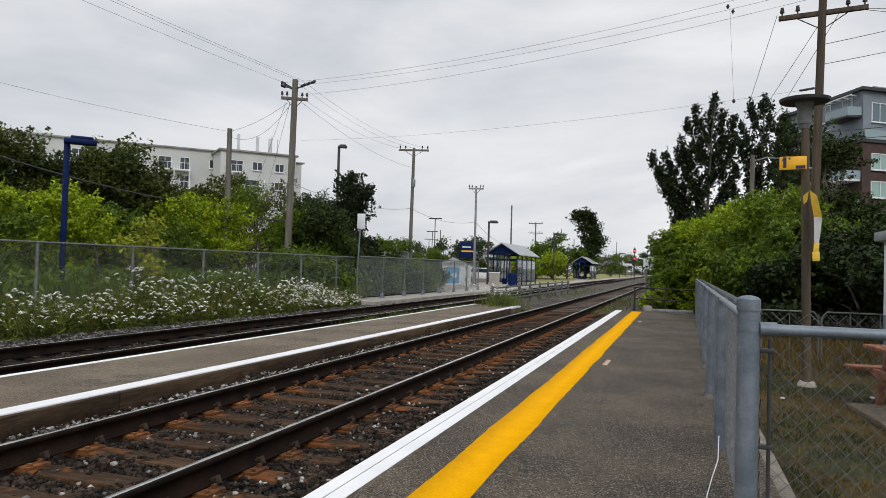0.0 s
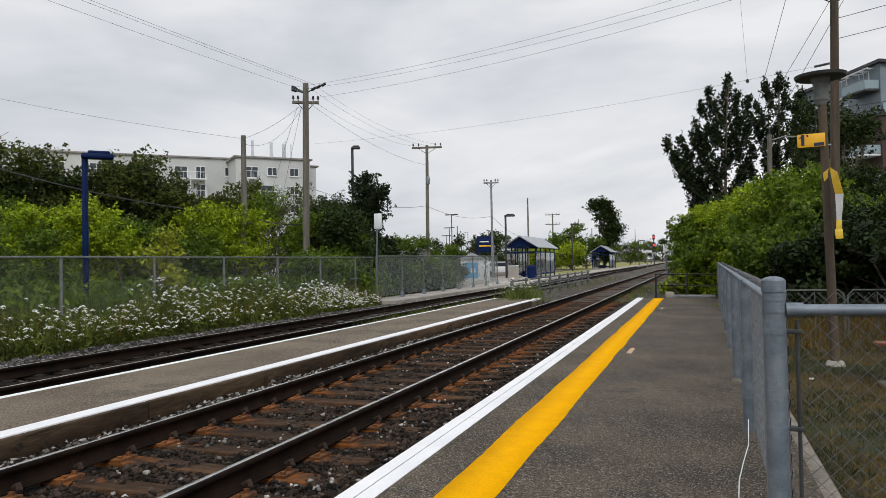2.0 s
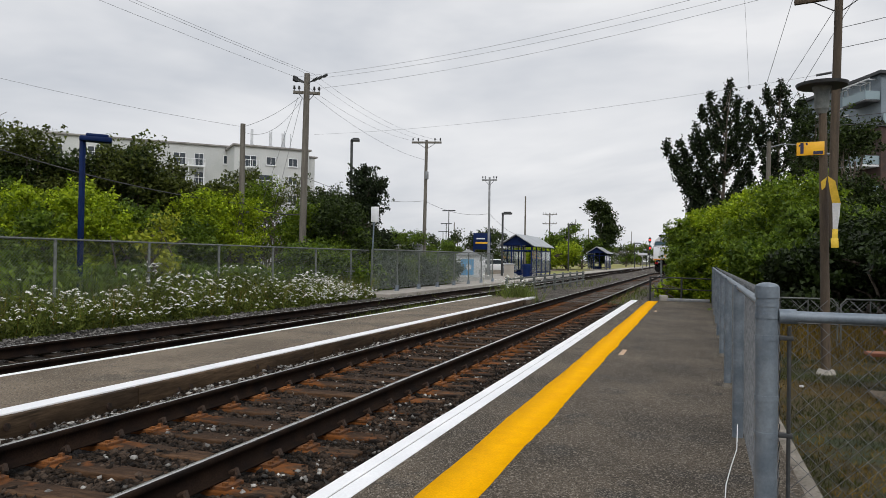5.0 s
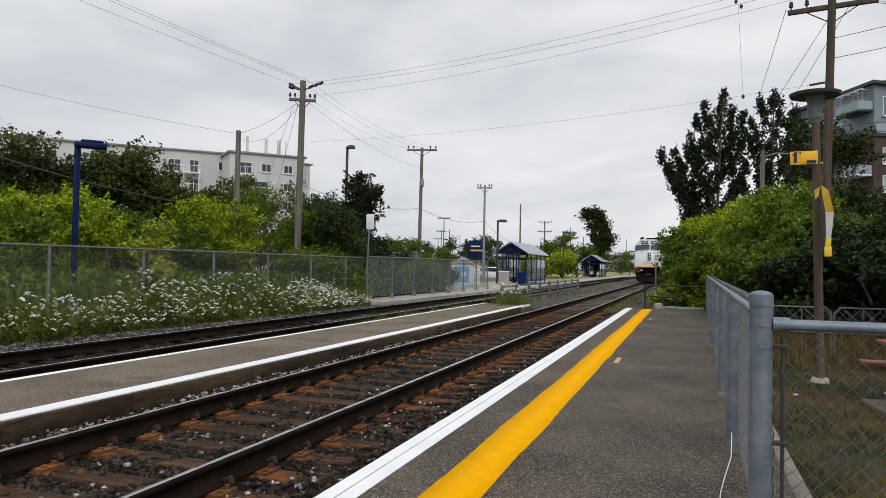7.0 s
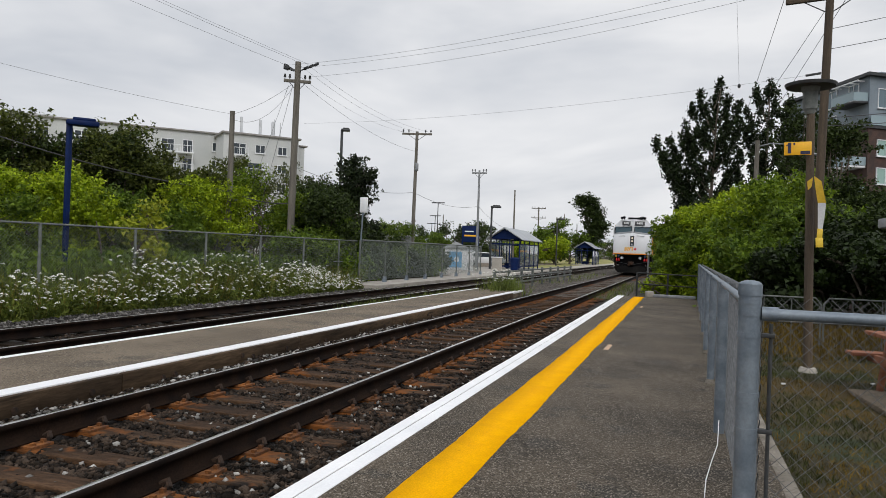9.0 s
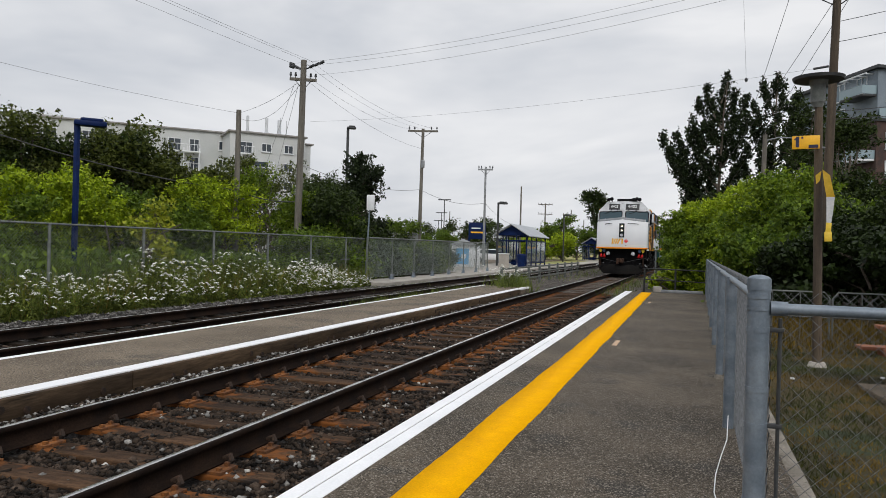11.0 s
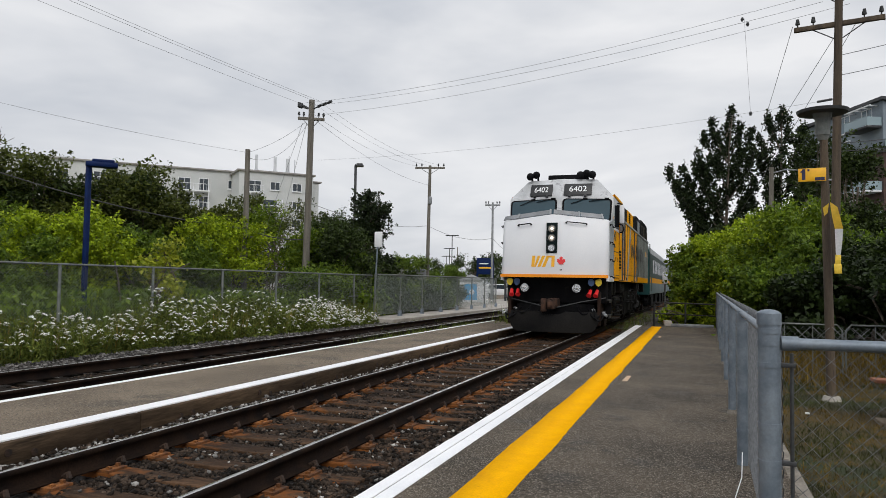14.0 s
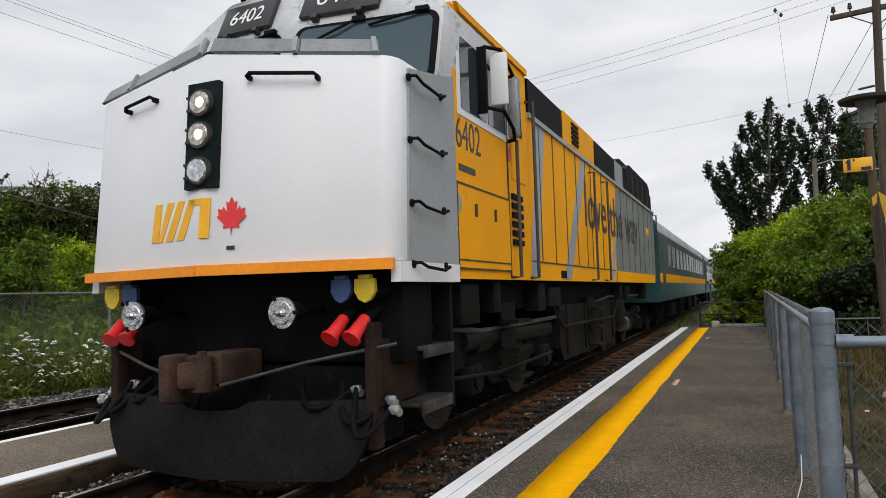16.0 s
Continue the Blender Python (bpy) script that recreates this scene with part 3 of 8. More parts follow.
def stones(name, spots, label, size=(0.018, 0.042), mat="stone"):
    """Loose crushed stones: small uneven lumps, joined."""
    rng = np.random.default_rng(11)
    n = len(spots)
    base = np.array([(0, 0, 1), (1, 0, 0.1), (0.2, 1, -0.1), (-1, 0.2, 0.15), (-0.1, -1, 0), (0, 0.1, -1)], float)
    tri = np.array([(0, 1, 2), (0, 2, 3), (0, 3, 4), (0, 4, 1), (5, 2, 1), (5, 3, 2), (5, 4, 3), (5, 1, 4)])
    v = np.repeat(base[None], n, 0) * rng.uniform(0.55, 1.3, (n, 6, 1))
    ang = rng.uniform(0, 6.283, n)
    ca, sa = np.cos(ang), np.sin(ang)
    tilt = rng.uniform(-1.2, 1.2, n)
    ct, st = np.cos(tilt), np.sin(tilt)
    x, y, z = v[..., 0], v[..., 1], v[..., 2]
    y, z = y * ct[:, None] - z * st[:, None], y * st[:, None] + z * ct[:, None]
    x, y = x * ca[:, None] - y * sa[:, None], x * sa[:, None] + y * ca[:, None]
    s = rng.uniform(*size, n) * np.where(rng.random(n) < 0.06, 1.5, 1.0)
    v = np.stack([x, y, z * 0.8], -1) * s[:, None, None] + np.asarray(spots)[:, None, :]
    f = (tri[None] + 6 * np.arange(n)[:, None, None]).reshape(-1, 3)
    return tagged(new(name, raw_mesh(name, v.reshape(-1, 3), f, M[mat])), label, "ballast", kind="stuff")


def scatter_bed(x0, x1, y0, y1, n, seed):
    rng = np.random.default_rng(seed)
    x, y = rng.uniform(x0, x1, n), y0 + (y1 - y0) * rng.random(n) ** 1.7
    return np.stack([x, y, np.array([bed_height(a, b) for a, b in zip(x, y)]) + rng.uniform(-0.01, 0.012, n)], 1)


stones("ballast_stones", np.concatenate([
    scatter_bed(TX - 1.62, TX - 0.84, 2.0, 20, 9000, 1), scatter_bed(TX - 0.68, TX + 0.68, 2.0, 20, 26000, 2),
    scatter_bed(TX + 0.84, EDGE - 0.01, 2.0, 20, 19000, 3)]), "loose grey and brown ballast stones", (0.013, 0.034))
pale = scatter_bed(ISL0 + 0.06, ISL0 + 0.42, 2.0, 20, 1200, 6)
pale[:, 2] += 0.012
stones("pale_gravel", pale, "pale gravel along the foot of the island platform", (0.014, 0.034), "stone_pale")
pale = np.concatenate([scatter_bed(TX - 0.66, TX + 0.66, 2.0, 18, 260, 7), scatter_bed(TX + 0.9, EDGE - 0.02, 2.0, 18, 260, 8)])
pale[:, 2] += 0.02
stones("pale_chips", pale, "scattered pale stone chips in the ballast", (0.012, 0.03), "stone_pale")
stones("second_ballast", scatter_bed(-9.1, -7.3, 4, 26, 6000, 4), "dark ballast of the second track", (0.02, 0.045))
stones("second_gravel", scatter_bed(-9.5, -7.3, 17, 26, 6000, 9), "grey gravel where the second track leaves the platforms", (0.02, 0.045), "stone_grey")
stones("shoulder_gravel", scatter_bed(-11.0, -9.35, 4, 26, 9500, 5), "grey gravel between the second track and the weeds", (0.02, 0.045), "stone_grey")


def slab(name, x0, x1, y0, y1, z1, thick, material, label, category, bev=0.01):
    b = bmesh.new()
    box(b, ((x0 + x1) / 2, (y0 + y1) / 2, z1 - thick / 2), (x1 - x0, y1 - y0, thick), bev=bev)
    return solid(name, b, material, label, category, kind="structure", smooth=False)


def stripe(name, x0, x1, y0, y1, z, material, label, wob=0.012, step=0.12, size=0.5, parent=None):
    """A painted band, 3 mm thick, with edges that wander."""
    ys = np.arange(y0, y1 + 1e-6, step)
    v = []
    for y in ys:
        a = x0 + wob * (noise.noise(Vector((y / size, 1.7, 0))) + 0.5 * noise.noise(Vector((y * 7, 5.7, 0))))
        b = x1 + wob * (noise.noise(Vector((y / size, 9.1, 0))) + 0.5 * noise.noise(Vector((y * 7, 3.2, 0))))
        v += [(a, y, z - 0.004), (a, y, z), (b, y, z), (b, y, z - 0.004)]
    f = [(4 * k + i, 4 * k + i + 1, 4 * k + i + 5, 4 * k + i + 4) for k in range(len(ys) - 1) for i in range(3)]
    f = [tuple(reversed(q)) for q in f]
    ob = new(name, raw_mesh(name, v, f, material))
    if parent:
        ob.parent = parent
        if label:
            ob["label"] = label
        return ob
    return tagged(ob, label, "marking", kind="structure")


plat = slab("platform_main", EDGE + 0.04, 0.64, -6, PLAT_END, 0.0, 0.4, M["asphalt"], "dark grey speckled asphalt platform", "platform")
stripe("yellow_line", -1.49, -1.145, -5, PLAT_END - 0.3, 0.004, M["yellow_paint"], "bright yellow safety line with wavering edges", 0.017, 0.1, 1.1, plat)
stripe("paint_mark", -1.02, -0.95, 10.6, 11.3, 0.004, M["beige_paint"], "small worn beige paint mark", 0.008, 0.06, 0.3, plat)
stripe("paint_mark", -1.0, -0.94, 20.0, 20.6, 0.004, M["beige_paint"], "", 0.008, 0.06, 0.3, plat)


def edge_boards(parent, xs, y0, y1, z, length=3.66):
    """Painted planks laid end to end along a platform's edge."""
    for x0, x1 in xs:
        y = y0
        bm = bmesh.new()
        box(bm, ((x0 + x1) / 2, length / 2, 0), (x1 - x0, length - 0.006, 0.06), bev=0.006)
        me = finish(bm, "edge_plank", False)
        me.materials.append(M["white_paint"])
        while y < y1 - 0.1:
            n = min(length, y1 - y) / length
            ob = piece("edge_plank", me, parent, Matrix.Translation((0, y, z - 0.03 + RNG.uniform(-0.002, 0.002))) @ Matrix.Diagonal((1, n, 1, 1)))
            y += length


edge_boards(plat, [(EDGE, EDGE + 0.105), (EDGE + 0.112, EDGE + 0.225)], -5, PLAT_END, 0.006)
b = bmesh.new()
box(b, (EDGE + 0.012, (PLAT_END - 5) / 2, -0.17), (0.05, PLAT_END + 5, 0.22), bev=0.006)
part("edge_beam", b, M["timber_edge"], plat, "dark weathered timber edge beam")

isl = slab("platform_island", ISL1 + 0.04, ISL0 - 0.04, -6, PLAT_END, 0.0, 0.4, M["asphalt_island"], "narrow worn asphalt island platform between the two tracks", "platform")
edge_boards(isl, [(ISL0 - 0.24, ISL0 - 0.035)], -5, PLAT_END, 0.006)
edge_boards(isl, [(ISL1, ISL1 + 0.10)], -5, PLAT_END, 0.006)
bolt = bmesh.new()
cyl(bolt, (0, 0, 0), (0.014, 0, 0), 0.034, n=10)
bolt_mesh = finish(bolt, "bolt")
bolt_mesh.materials.append(M["dark_rust"])
for k in range(8):
    b = bmesh.new()
    box(b, (ISL0 - 0.02, -3.1 + 3.6 * k, -0.11), (0.09, 3.585, 0.20), bev=0.012)
    box(b, (ISL0 + 0.005, -3.1 + 3.6 * k, -0.235), (0.11, 3.57, 0.06), bev=0.01)
    beam = part("edge_beam", b, M["beam_wood"], isl, "weathered brown timber edge beam" if k == 0 else "")
    for q in (-1.2, -1.0, 0.3, 0.55, 1.4):
        piece("bolt", bolt_mesh, beam, pose(ISL0 + 0.024, -3.1 + 3.6 * k + q, -0.12 + 0.03 * math.sin(7 * q)))

slab("platform_ramp", -12.1, -10.55, 24.05, 38.0, -0.0, 0.4, M["concrete"], "narrow pale concrete end of the far platform", "platform")
slab("platform_far", -17.1, -10.55, 38.0, 68, -0.0, 0.4, M["concrete"], "pale concrete platform across the tracks", "platform")
slab("platform_far_end", -12.7, -10.55, 68.0, 330, -0.0, 0.4, M["concrete"], "narrow pale concrete platform running into the distance", "platform")
slab("shelter_pad", -15.4, -12.7, 106.5, 118, -0.0, 0.4, M["concrete"], "concrete pad under the second shelter", "platform")
slab("kerb_strip", 0.645, 0.755, 3.3, 24, -0.04, 0.3, M["kerb"], "stained beige concrete kerb along the platform fence", "kerb")


# ---- fences ----
def netting(name, parent, length, height, m, step=0.062, r=0.0022, mat="galv_wire"):
    v, f = lattice(length, height, step, r)
    ob = new(name, raw_mesh(name, v, f, M[mat]))
    ob.parent, ob.matrix_basis = parent, m
    return ob


def fence_post(parent, x, y, z0, z1, r, cap=True, bands=(), label="", mat="galv"):
    b = bmesh.new()
    cyl(b, (x, y, z0), (x, y, z1), r, n=20)
    if cap:
        cyl(b, (x, y, z1 - 0.045), (x, y, z1 + 0.002), r * 1.09, n=20)
        ball(b, (x, y, z1), r * 1.05, 0.42, 20)
    p = part("post", b, M[mat], parent, label)
    for z in bands:
        q = bmesh.new()
        cyl(q, (x, y, z - 0.011), (x, y, z + 0.011), r * 1.06, n=20)
        part("band", q, M["galv"], p)
    return p


def fx(y):
    return 0.243 + 0.0144 * y


fence = thing("platform_fence", "grey galvanised chain-link fence along the platform", "fence")
post_ys = [3.25, 5.86, 8.45, 11.15, 13.85, 16.5, 19.2, 21.8, 24.3]
for k, y in enumerate(post_ys):
    near = k == 0
    fence_post(fence, fx(y), y, -0.1, 1.27 if near else 1.20, 0.044 if near else 0.040, near or k == 8,
               (0.14, 0.34, 0.66, 0.81, 1.06, 1.15, 1.2) if near else (0.3, 0.75), "thick galvanised corner post with a domed cap" if near else "")
    if not near:
        q = bmesh.new()
        cyl(q, (fx(y), y, -0.02), (fx(y), y, 0.045), 0.062, 0.046, n=14)
        part("post_foot", q, M["kerb"], fence)
tilt_f = math.degrees(math.atan(0.0144))
b = bmesh.new()
cyl(b, (fx(3.25), 3.27, 1.185), (fx(24.3), 24.3, 1.185), 0.021, n=12)
part("top_rail", b, M["galv"], fence)
netting("wire_netting", fence, 21.0, 1.19, Matrix.Translation((fx(3.3) + 0.055, 3.3, 0.02)) @ pose(0, 0, 0, 0, 0, 90 - tilt_f), 0.075, 0.0026)
b = bmesh.new()
for y in np.arange(3.4, 24, 0.088):
    tube(b, [(fx(y) + 0.05, y - 0.02, 1.18), (fx(y) + 0.06, y, 1.225), (fx(y) + 0.05, y + 0.02, 1.18)], 0.004, 4)
part("wire_twists", b, M["galv_wire"], fence)["kind"] = "stuff"

cross = thing("return_fence", "galvanised chain-link fence panel turning off the platform", "fence")
b = bmesh.new()
cyl(b, (fx(3.25) + 0.05, 3.25, 1.15), (3.3, 3.25, 1.15), 0.023, n=16)
cyl(b, (fx(3.25) + 0.045, 3.25, 1.15), (fx(3.25) + 0.11, 3.25, 1.15), 0.030, n=16)
part("top_rail", b, M["galv"], cross)
b = bmesh.new()
cyl(b, (fx(3.25) + 0.085, 3.25, 0.02), (fx(3.25) + 0.085, 3.25, 1.11), 0.008, n=8)
for z in (0.14, 0.34, 0.66, 1.06):
    box(b, (fx(3.25) + 0.07, 3.25, z), (0.06, 0.03, 0.018), bev=0.003)
part("tension_bar", b, M["dark_metal"], cross, "dark tension bar with clamps")
netting("wire_netting", cross, 2.9, 1.22, Matrix.Translation((fx(3.25) + 0.09, 3.275, 0.0)), 0.072, 0.0015)
fence_post(cross, 3.3, 3.25, -0.2, 1.2, 0.04)

# a loose pale cord lying at the foot of the fence
b = bmesh.new()
tube(b, [(0.32, 5.75, 0.16), (0.30, 5.45, 0.05), (0.245, 5.1, 0.012), (0.20, 4.7, 0.010), (0.18, 4.35, 0.010), (0.195, 4.05, 0.010), (0.235, 3.8, 0.010), (0.28, 3.6, 0.012)], 0.0035, 6)
solid("cord", b, M["banner_white"], "thin pale cord lying on the platform by the fence", "cord")

LFX = -11.6
lf = thing("trackside_fence", "tall chain-link fence behind the wild flowers", "fence")
ys = list(np.arange(2.9, 24.0, 2.5))
for y in ys:
    fence_post(lf, LFX, y, -0.3, 1.62, 0.03, True, mat="galv_old")
b = bmesh.new()
cyl(b, (LFX, 1.5, 1.62), (LFX, 24.4, 1.62), 0.019, n=10)
part("top_rail", b, M["galv_old"], lf)
b = bmesh.new()
cyl(b, (LFX, 22.5, 0.85), (LFX, 24.8, 0.85), 0.02, n=8)
part("mid_rail", b, M["galv_old"], lf)
netting("wire_netting", lf, 22.9, 1.86, Matrix.Translation((LFX, 1.5, -0.2)) @ pose(0, 0, 0, 0, 0, 90), 0.07, 0.0024)
pf = thing("far_platform_fence", "galvanised mesh railing along the far platform", "fence")
pys = list(np.arange(24.45, 43, 2.45))
for k, y in enumerate(pys):
    fence_post(pf, LFX + 0.1, y, 0.0, 1.66, 0.032, False, mat="galv_old")
    q = bmesh.new()
    prism(q, [(y - 0.13, 0.0), (y + 0.13, 0.0), (y + 0.03, 0.22), (y - 0.03, 0.22)], LFX + 0.04, LFX + 0.16)
    part("post_foot", q, M["galv"], pf)
b = bmesh.new()
cyl(b, (LFX + 0.1, 24.6, 1.66), (LFX + 0.1, pys[-1], 1.70), 0.028, n=10)
part("top_rail", b, M["galv_old"], pf)
netting("wire_netting", pf, 17.0, 1.52, Matrix.Translation((LFX + 0.1, 24.45, 0.12)) @ pose(0, 0, 0, 0, 0, 90), 0.07, 0.0038, "galv_mesh")

mid = thing("intertrack_fence", "low grey railing standing between the tracks", "fence")
b = bmesh.new()
for z in (0.18, 0.42, 0.66):
    box(b, (-6.6, 36, z - 0.05), (0.05, 19.8, 0.07), bev=0.005)
part("rails", b, M["galv_old"], mid)
for y in np.arange(26.1, 46.5, 2.45):
    q = bmesh.new()
    box(q, (-6.66, y, 0.23), (0.10, 0.12, 0.94), bev=0.01)
    part("post", q, M["galv_old"], mid)

# pipe railing and low sill that close the platform's far end
er = thing("end_railing", "black pipe railing closing the end of the platform", "railing")
b = bmesh.new()
cyl(b, (-1.48, PLAT_END + 1.2, 0.80), (0.62, PLAT_END + 0.6, 0.78), 0.024)
cyl(b, (-1.48, PLAT_END + 1.2, 0.40), (0.62, PLAT_END + 0.6, 0.38), 0.02)
part("pipe", b, M["black_pipe"], er)
for x, y in ((-1.48, 1.2), (-0.4, 0.9), (0.62, 0.6)):
    q = bmesh.new()
    cyl(q, (x, PLAT_END + y, -0.25), (x, PLAT_END + y, 0.82), 0.035)
    part("post", q, M["black_pipe"], er)
b = bmesh.new()
box(b, (-0.30 + 0.08, PLAT_END + 0.1, 0.05), (1.5, 0.22, 0.10), rz=-3, bev=0.015)
solid("end_sill", b, M["grey_metal"], "long grey sill lying across the platform end", "sill")
b = bmesh.new()
box(b, (-0.98, PLAT_END + 0.15, 0.10), (0.26, 0.3, 0.2), rz=12, bev=0.02)
solid("concrete_block", b, M["concrete"], "pale concrete block at the platform end", "block")

# ---- trees, bushes, grass and flowers ----
def clumps(blobs, n_clump, per, spread, rng):
    """Places of leaves: pointed sprays that stand out of rounded masses with gaps between them, and a thin filling inside."""
    vol = np.array([b[3] * b[4] * b[5] for b in blobs]) ** 0.75
    which = rng.choice(len(blobs), n_clump, p=vol / vol.sum())
    bl = np.array(blobs)[which]
    d = unit(n_clump, rng)
    d[:, 2] = np.where(d[:, 2] < -0.35, -d[:, 2], d[:, 2])
    c = bl[:, :3] + d * bl[:, 3:] * rng.uniform(0.45, 1.12, (n_clump, 1))
    o = d * np.array([0.9, 0.9, 0.5]) + np.array([0, 0, 0.3]) + rng.normal(0, 0.25, d.shape)
    o /= np.linalg.norm(o, axis=1, keepdims=True)
    size = spread * rng.uniform(0.7, 1.5, n_clump)
    m = n_clump * per
    s = rng.uniform(-1, 1, m)
    ln = np.repeat(size, per)
    pts = np.repeat(c, per, 0) + np.repeat(o, per, 0) * (s * ln * 1.7)[:, None]
    pts += rng.normal(size=(m, 3)) * (ln * (0.72 - 0.42 * s))[:, None] * np.array([1, 1, 0.6])
    inner = rng.choice(len(blobs), m // 5)
    ib = np.array(blobs)[inner]
    fill = ib[:, :3] + unit(len(ib), rng) * ib[:, 3:] * (rng.random((len(ib), 1)) ** 0.6) * 0.85
    pts = np.concatenate([pts, fill])
    return pts[pts[:, 2] > 0.02]


def tree(name, label, base, blobs, n_clump, per, leaf, mat, spread=0.28, trunk=0.16, seed=1, category="tree", stems=1):
    """A tapered trunk with limbs that reach into the crown's masses, and a crown of single leaves. blobs: x, y, z and three radii each, from the base."""
    rng = np.random.default_rng(seed)
    t = thing(name, label, category, Matrix.Translation(base))
    top = max(b[2] for b in blobs)
    b = bmesh.new()
    for s in range(stems):
        a = Vector((rng.normal(0, 0.25) * (stems > 1), rng.normal(0, 0.25) * (stems > 1), -0.3))
        prev, r = Vector((0, 0, -0.3)), trunk / math.sqrt(stems)
        for k in range(1, 5):
            q = Vector((a.x + rng.normal(0, 0.12) * k * 0.6, a.y + rng.normal(0, 0.12) * k * 0.6, top * 0.85 * k / 4))
            cyl(b, prev, q, r, r * 0.74, n=7)
            prev, r = q, r * 0.74
    part("trunk", b, M["bark"], t)
    b = bmesh.new()
    for bl in blobs:
        c = Vector(bl[:3])
        root = Vector((0, 0, max(0.3, c.z - 0.35 * top)))
        midp = (root + c) / 2 + Vector((rng.normal(0, 0.15), rng.normal(0, 0.15), 0.1))
        cyl(b, root, midp, trunk * 0.38, trunk * 0.24, n=6)
        cyl(b, midp, c, trunk * 0.24, trunk * 0.08, n=5)
        for _ in range(3):
            e = c + Vector(unit(1, rng)[0] * np.array(bl[3:]) * 0.8)
            cyl(b, midp.lerp(c, 0.6), e, trunk * 0.12, trunk * 0.03, n=4)
    part("branchwork", b, M["bark"], t)
    v, f = leaflets(clumps(blobs, int(n_clump * 0.85), int(per * 1.9), spread * 0.8, rng), leaf * 0.86, rng)
    crown = new("crown", raw_mesh("crown", v, f, M[mat]))
    crown.parent = t
    return t


def mound(rng, w, d, h, n, low=0.25):
    """Masses of a broad bush or tree, w wide, d deep and h high."""
    out = []
    for k in range(int(n * 1.6)):
        u = rng.uniform(-1, 1)
        z = h * (low + (0.92 - low) * rng.random() * (1 - 0.35 * u * u))
        r = min(h * rng.uniform(0.09, 0.20), max(0.3, 0.36 * w))
        out.append((u * w / 2, rng.uniform(-1, 1) * d / 2, min(z, h - r * 0.8), r * 1.15, r * 1.15, r))
    return out


def planted(az, d, w, h, mat, n=12, clump=420, per=16, leaf=0.085, seed=0, name="tree", label="", dz=-0.1, depth=None, low=0.25, spread=0.3, trunk=0.14, stems=1):
    rng = np.random.default_rng(seed)
    p = polar(az, d, dz)
    bl = mound(rng, w, depth or w * 0.7, h, n, low)
    a = -radians(az)
    bl = [(x * math.cos(a) - y * math.sin(a), x * math.sin(a) + y * math.cos(a), z, rx, ry, rz) for x, y, z, rx, ry, rz in bl]
    return tree(name, label, p, bl, clump, per, leaf, mat, spread, trunk, seed + 50, "bush" if name == "bush" else "tree", stems)


# behind the trackside fence: a back row of darker trees, lighter shrubs before them
back = [(-60, 30, 8, 5.6, "leaf_mid"), (-56, 31, 7, 6.0, "leaf_dark"), (-52.5, 32, 6, 6.1, "leaf_olive"), (-49.4, 32, 5.4, 6.0, "leaf_olive"), (-46.6, 32.5, 5.2, 6.2, "leaf_dark"),
        (-43.4, 32, 4.6, 6.4, "leaf_olive"), (-40.8, 32, 4.2, 5.6, "leaf_olive"), (-38.4, 33, 3.8, 4.7, "leaf_olive")]
for k, (az, d, w, h, mat) in enumerate(back):
    planted(az, d, w, h, mat, 20, 620, 20, 0.088, 100 + k, "tree", "broad dark-green tree behind the trackside fence", depth=3, low=0.12, spread=0.24)
planted(-42.9, 31, 1.0, 6.6, "leaf_dark", 6, 60, 14, 0.09, 130, "tree", "thin dark tree top rising above the others", depth=1.0, low=0.7)
for k, (az, d, w, h, mat, lab) in enumerate([
        (-58, 22, 4.5, 3.3, "leaf_mid", "green roadside bush behind the fence"), (-53.5, 22, 4.2, 3.0, "leaf_mid", "green roadside bush behind the fence"), (-51.5, 26, 3.0, 3.0, "leaf_mid", "bright green bush behind the fence"),
        (-49.2, 26.5, 3.0, 3.8, "leaf_light", "bright green bush by the blue lamp post"), (-46.0, 26.5, 2.6, 3.9, "leaf_light", "bright yellow-green bush by the blue lamp post"),
        (-43.4, 27, 2.8, 3.1, "leaf_mid", "green bush behind the fence"), (-41.6, 19.5, 0.8, 2.55, "leaf_yellow", "small yellow-green sapling at the fence"),
        (-39.4, 29, 2.6, 3.0, "leaf_mid", "green bush behind the fence"), (-40.2, 28.5, 2.2, 2.5, "leaf_mid", "light green bush behind the fence"), (-36.7, 30, 2.6, 4.6, "leaf_light", "light green bush beside the wooden poles"),
        (-32.9, 33, 3.8, 4.8, "leaf_fresh", "light green bush beside the wooden poles"), (-33.5, 42, 7.0, 6.2, "leaf_olive", "low olive tree before the apartment block"),
        (-29.6, 33, 2.8, 4.2, "leaf_dark", "dark bush behind the fence"), (-28.2, 34, 2.6, 4.9, "leaf_dark", "dark bush behind the fence"), (-27.6, 31, 2.2, 4.0, "leaf_dark", "dark bush behind the fence"),
        (-29.5, 27, 2.8, 2.3, "leaf_mid", "low bush behind the fence"), (-27.2, 31, 2.4, 2.6, "leaf_mid", "low bush by the sign post"),
        (-25.3, 37, 1.6, 3.3, "leaf_dark", "dark bush beyond the sign post"), (-22.6, 46, 4.0, 3.3, "leaf_mid", "green bush near the far platform"),
        (-20.4, 62, 5.5, 2.9, "leaf_mid", "green hedge near the parking lot")]):
    planted(az, d, w, h, mat, 12, 520 if w > 1 else 70, 18, 0.072, 200 + k, "bush", lab, low=0.10, spread=0.19, trunk=0.08, stems=3)
planted(-25.9, 35, 1.5, 6.8, "leaf_cottonwood", 22, 360, 18, 0.085, 160, "tree", "pointed dark tree behind the fence", depth=1.6, low=0.30, spread=0.17)

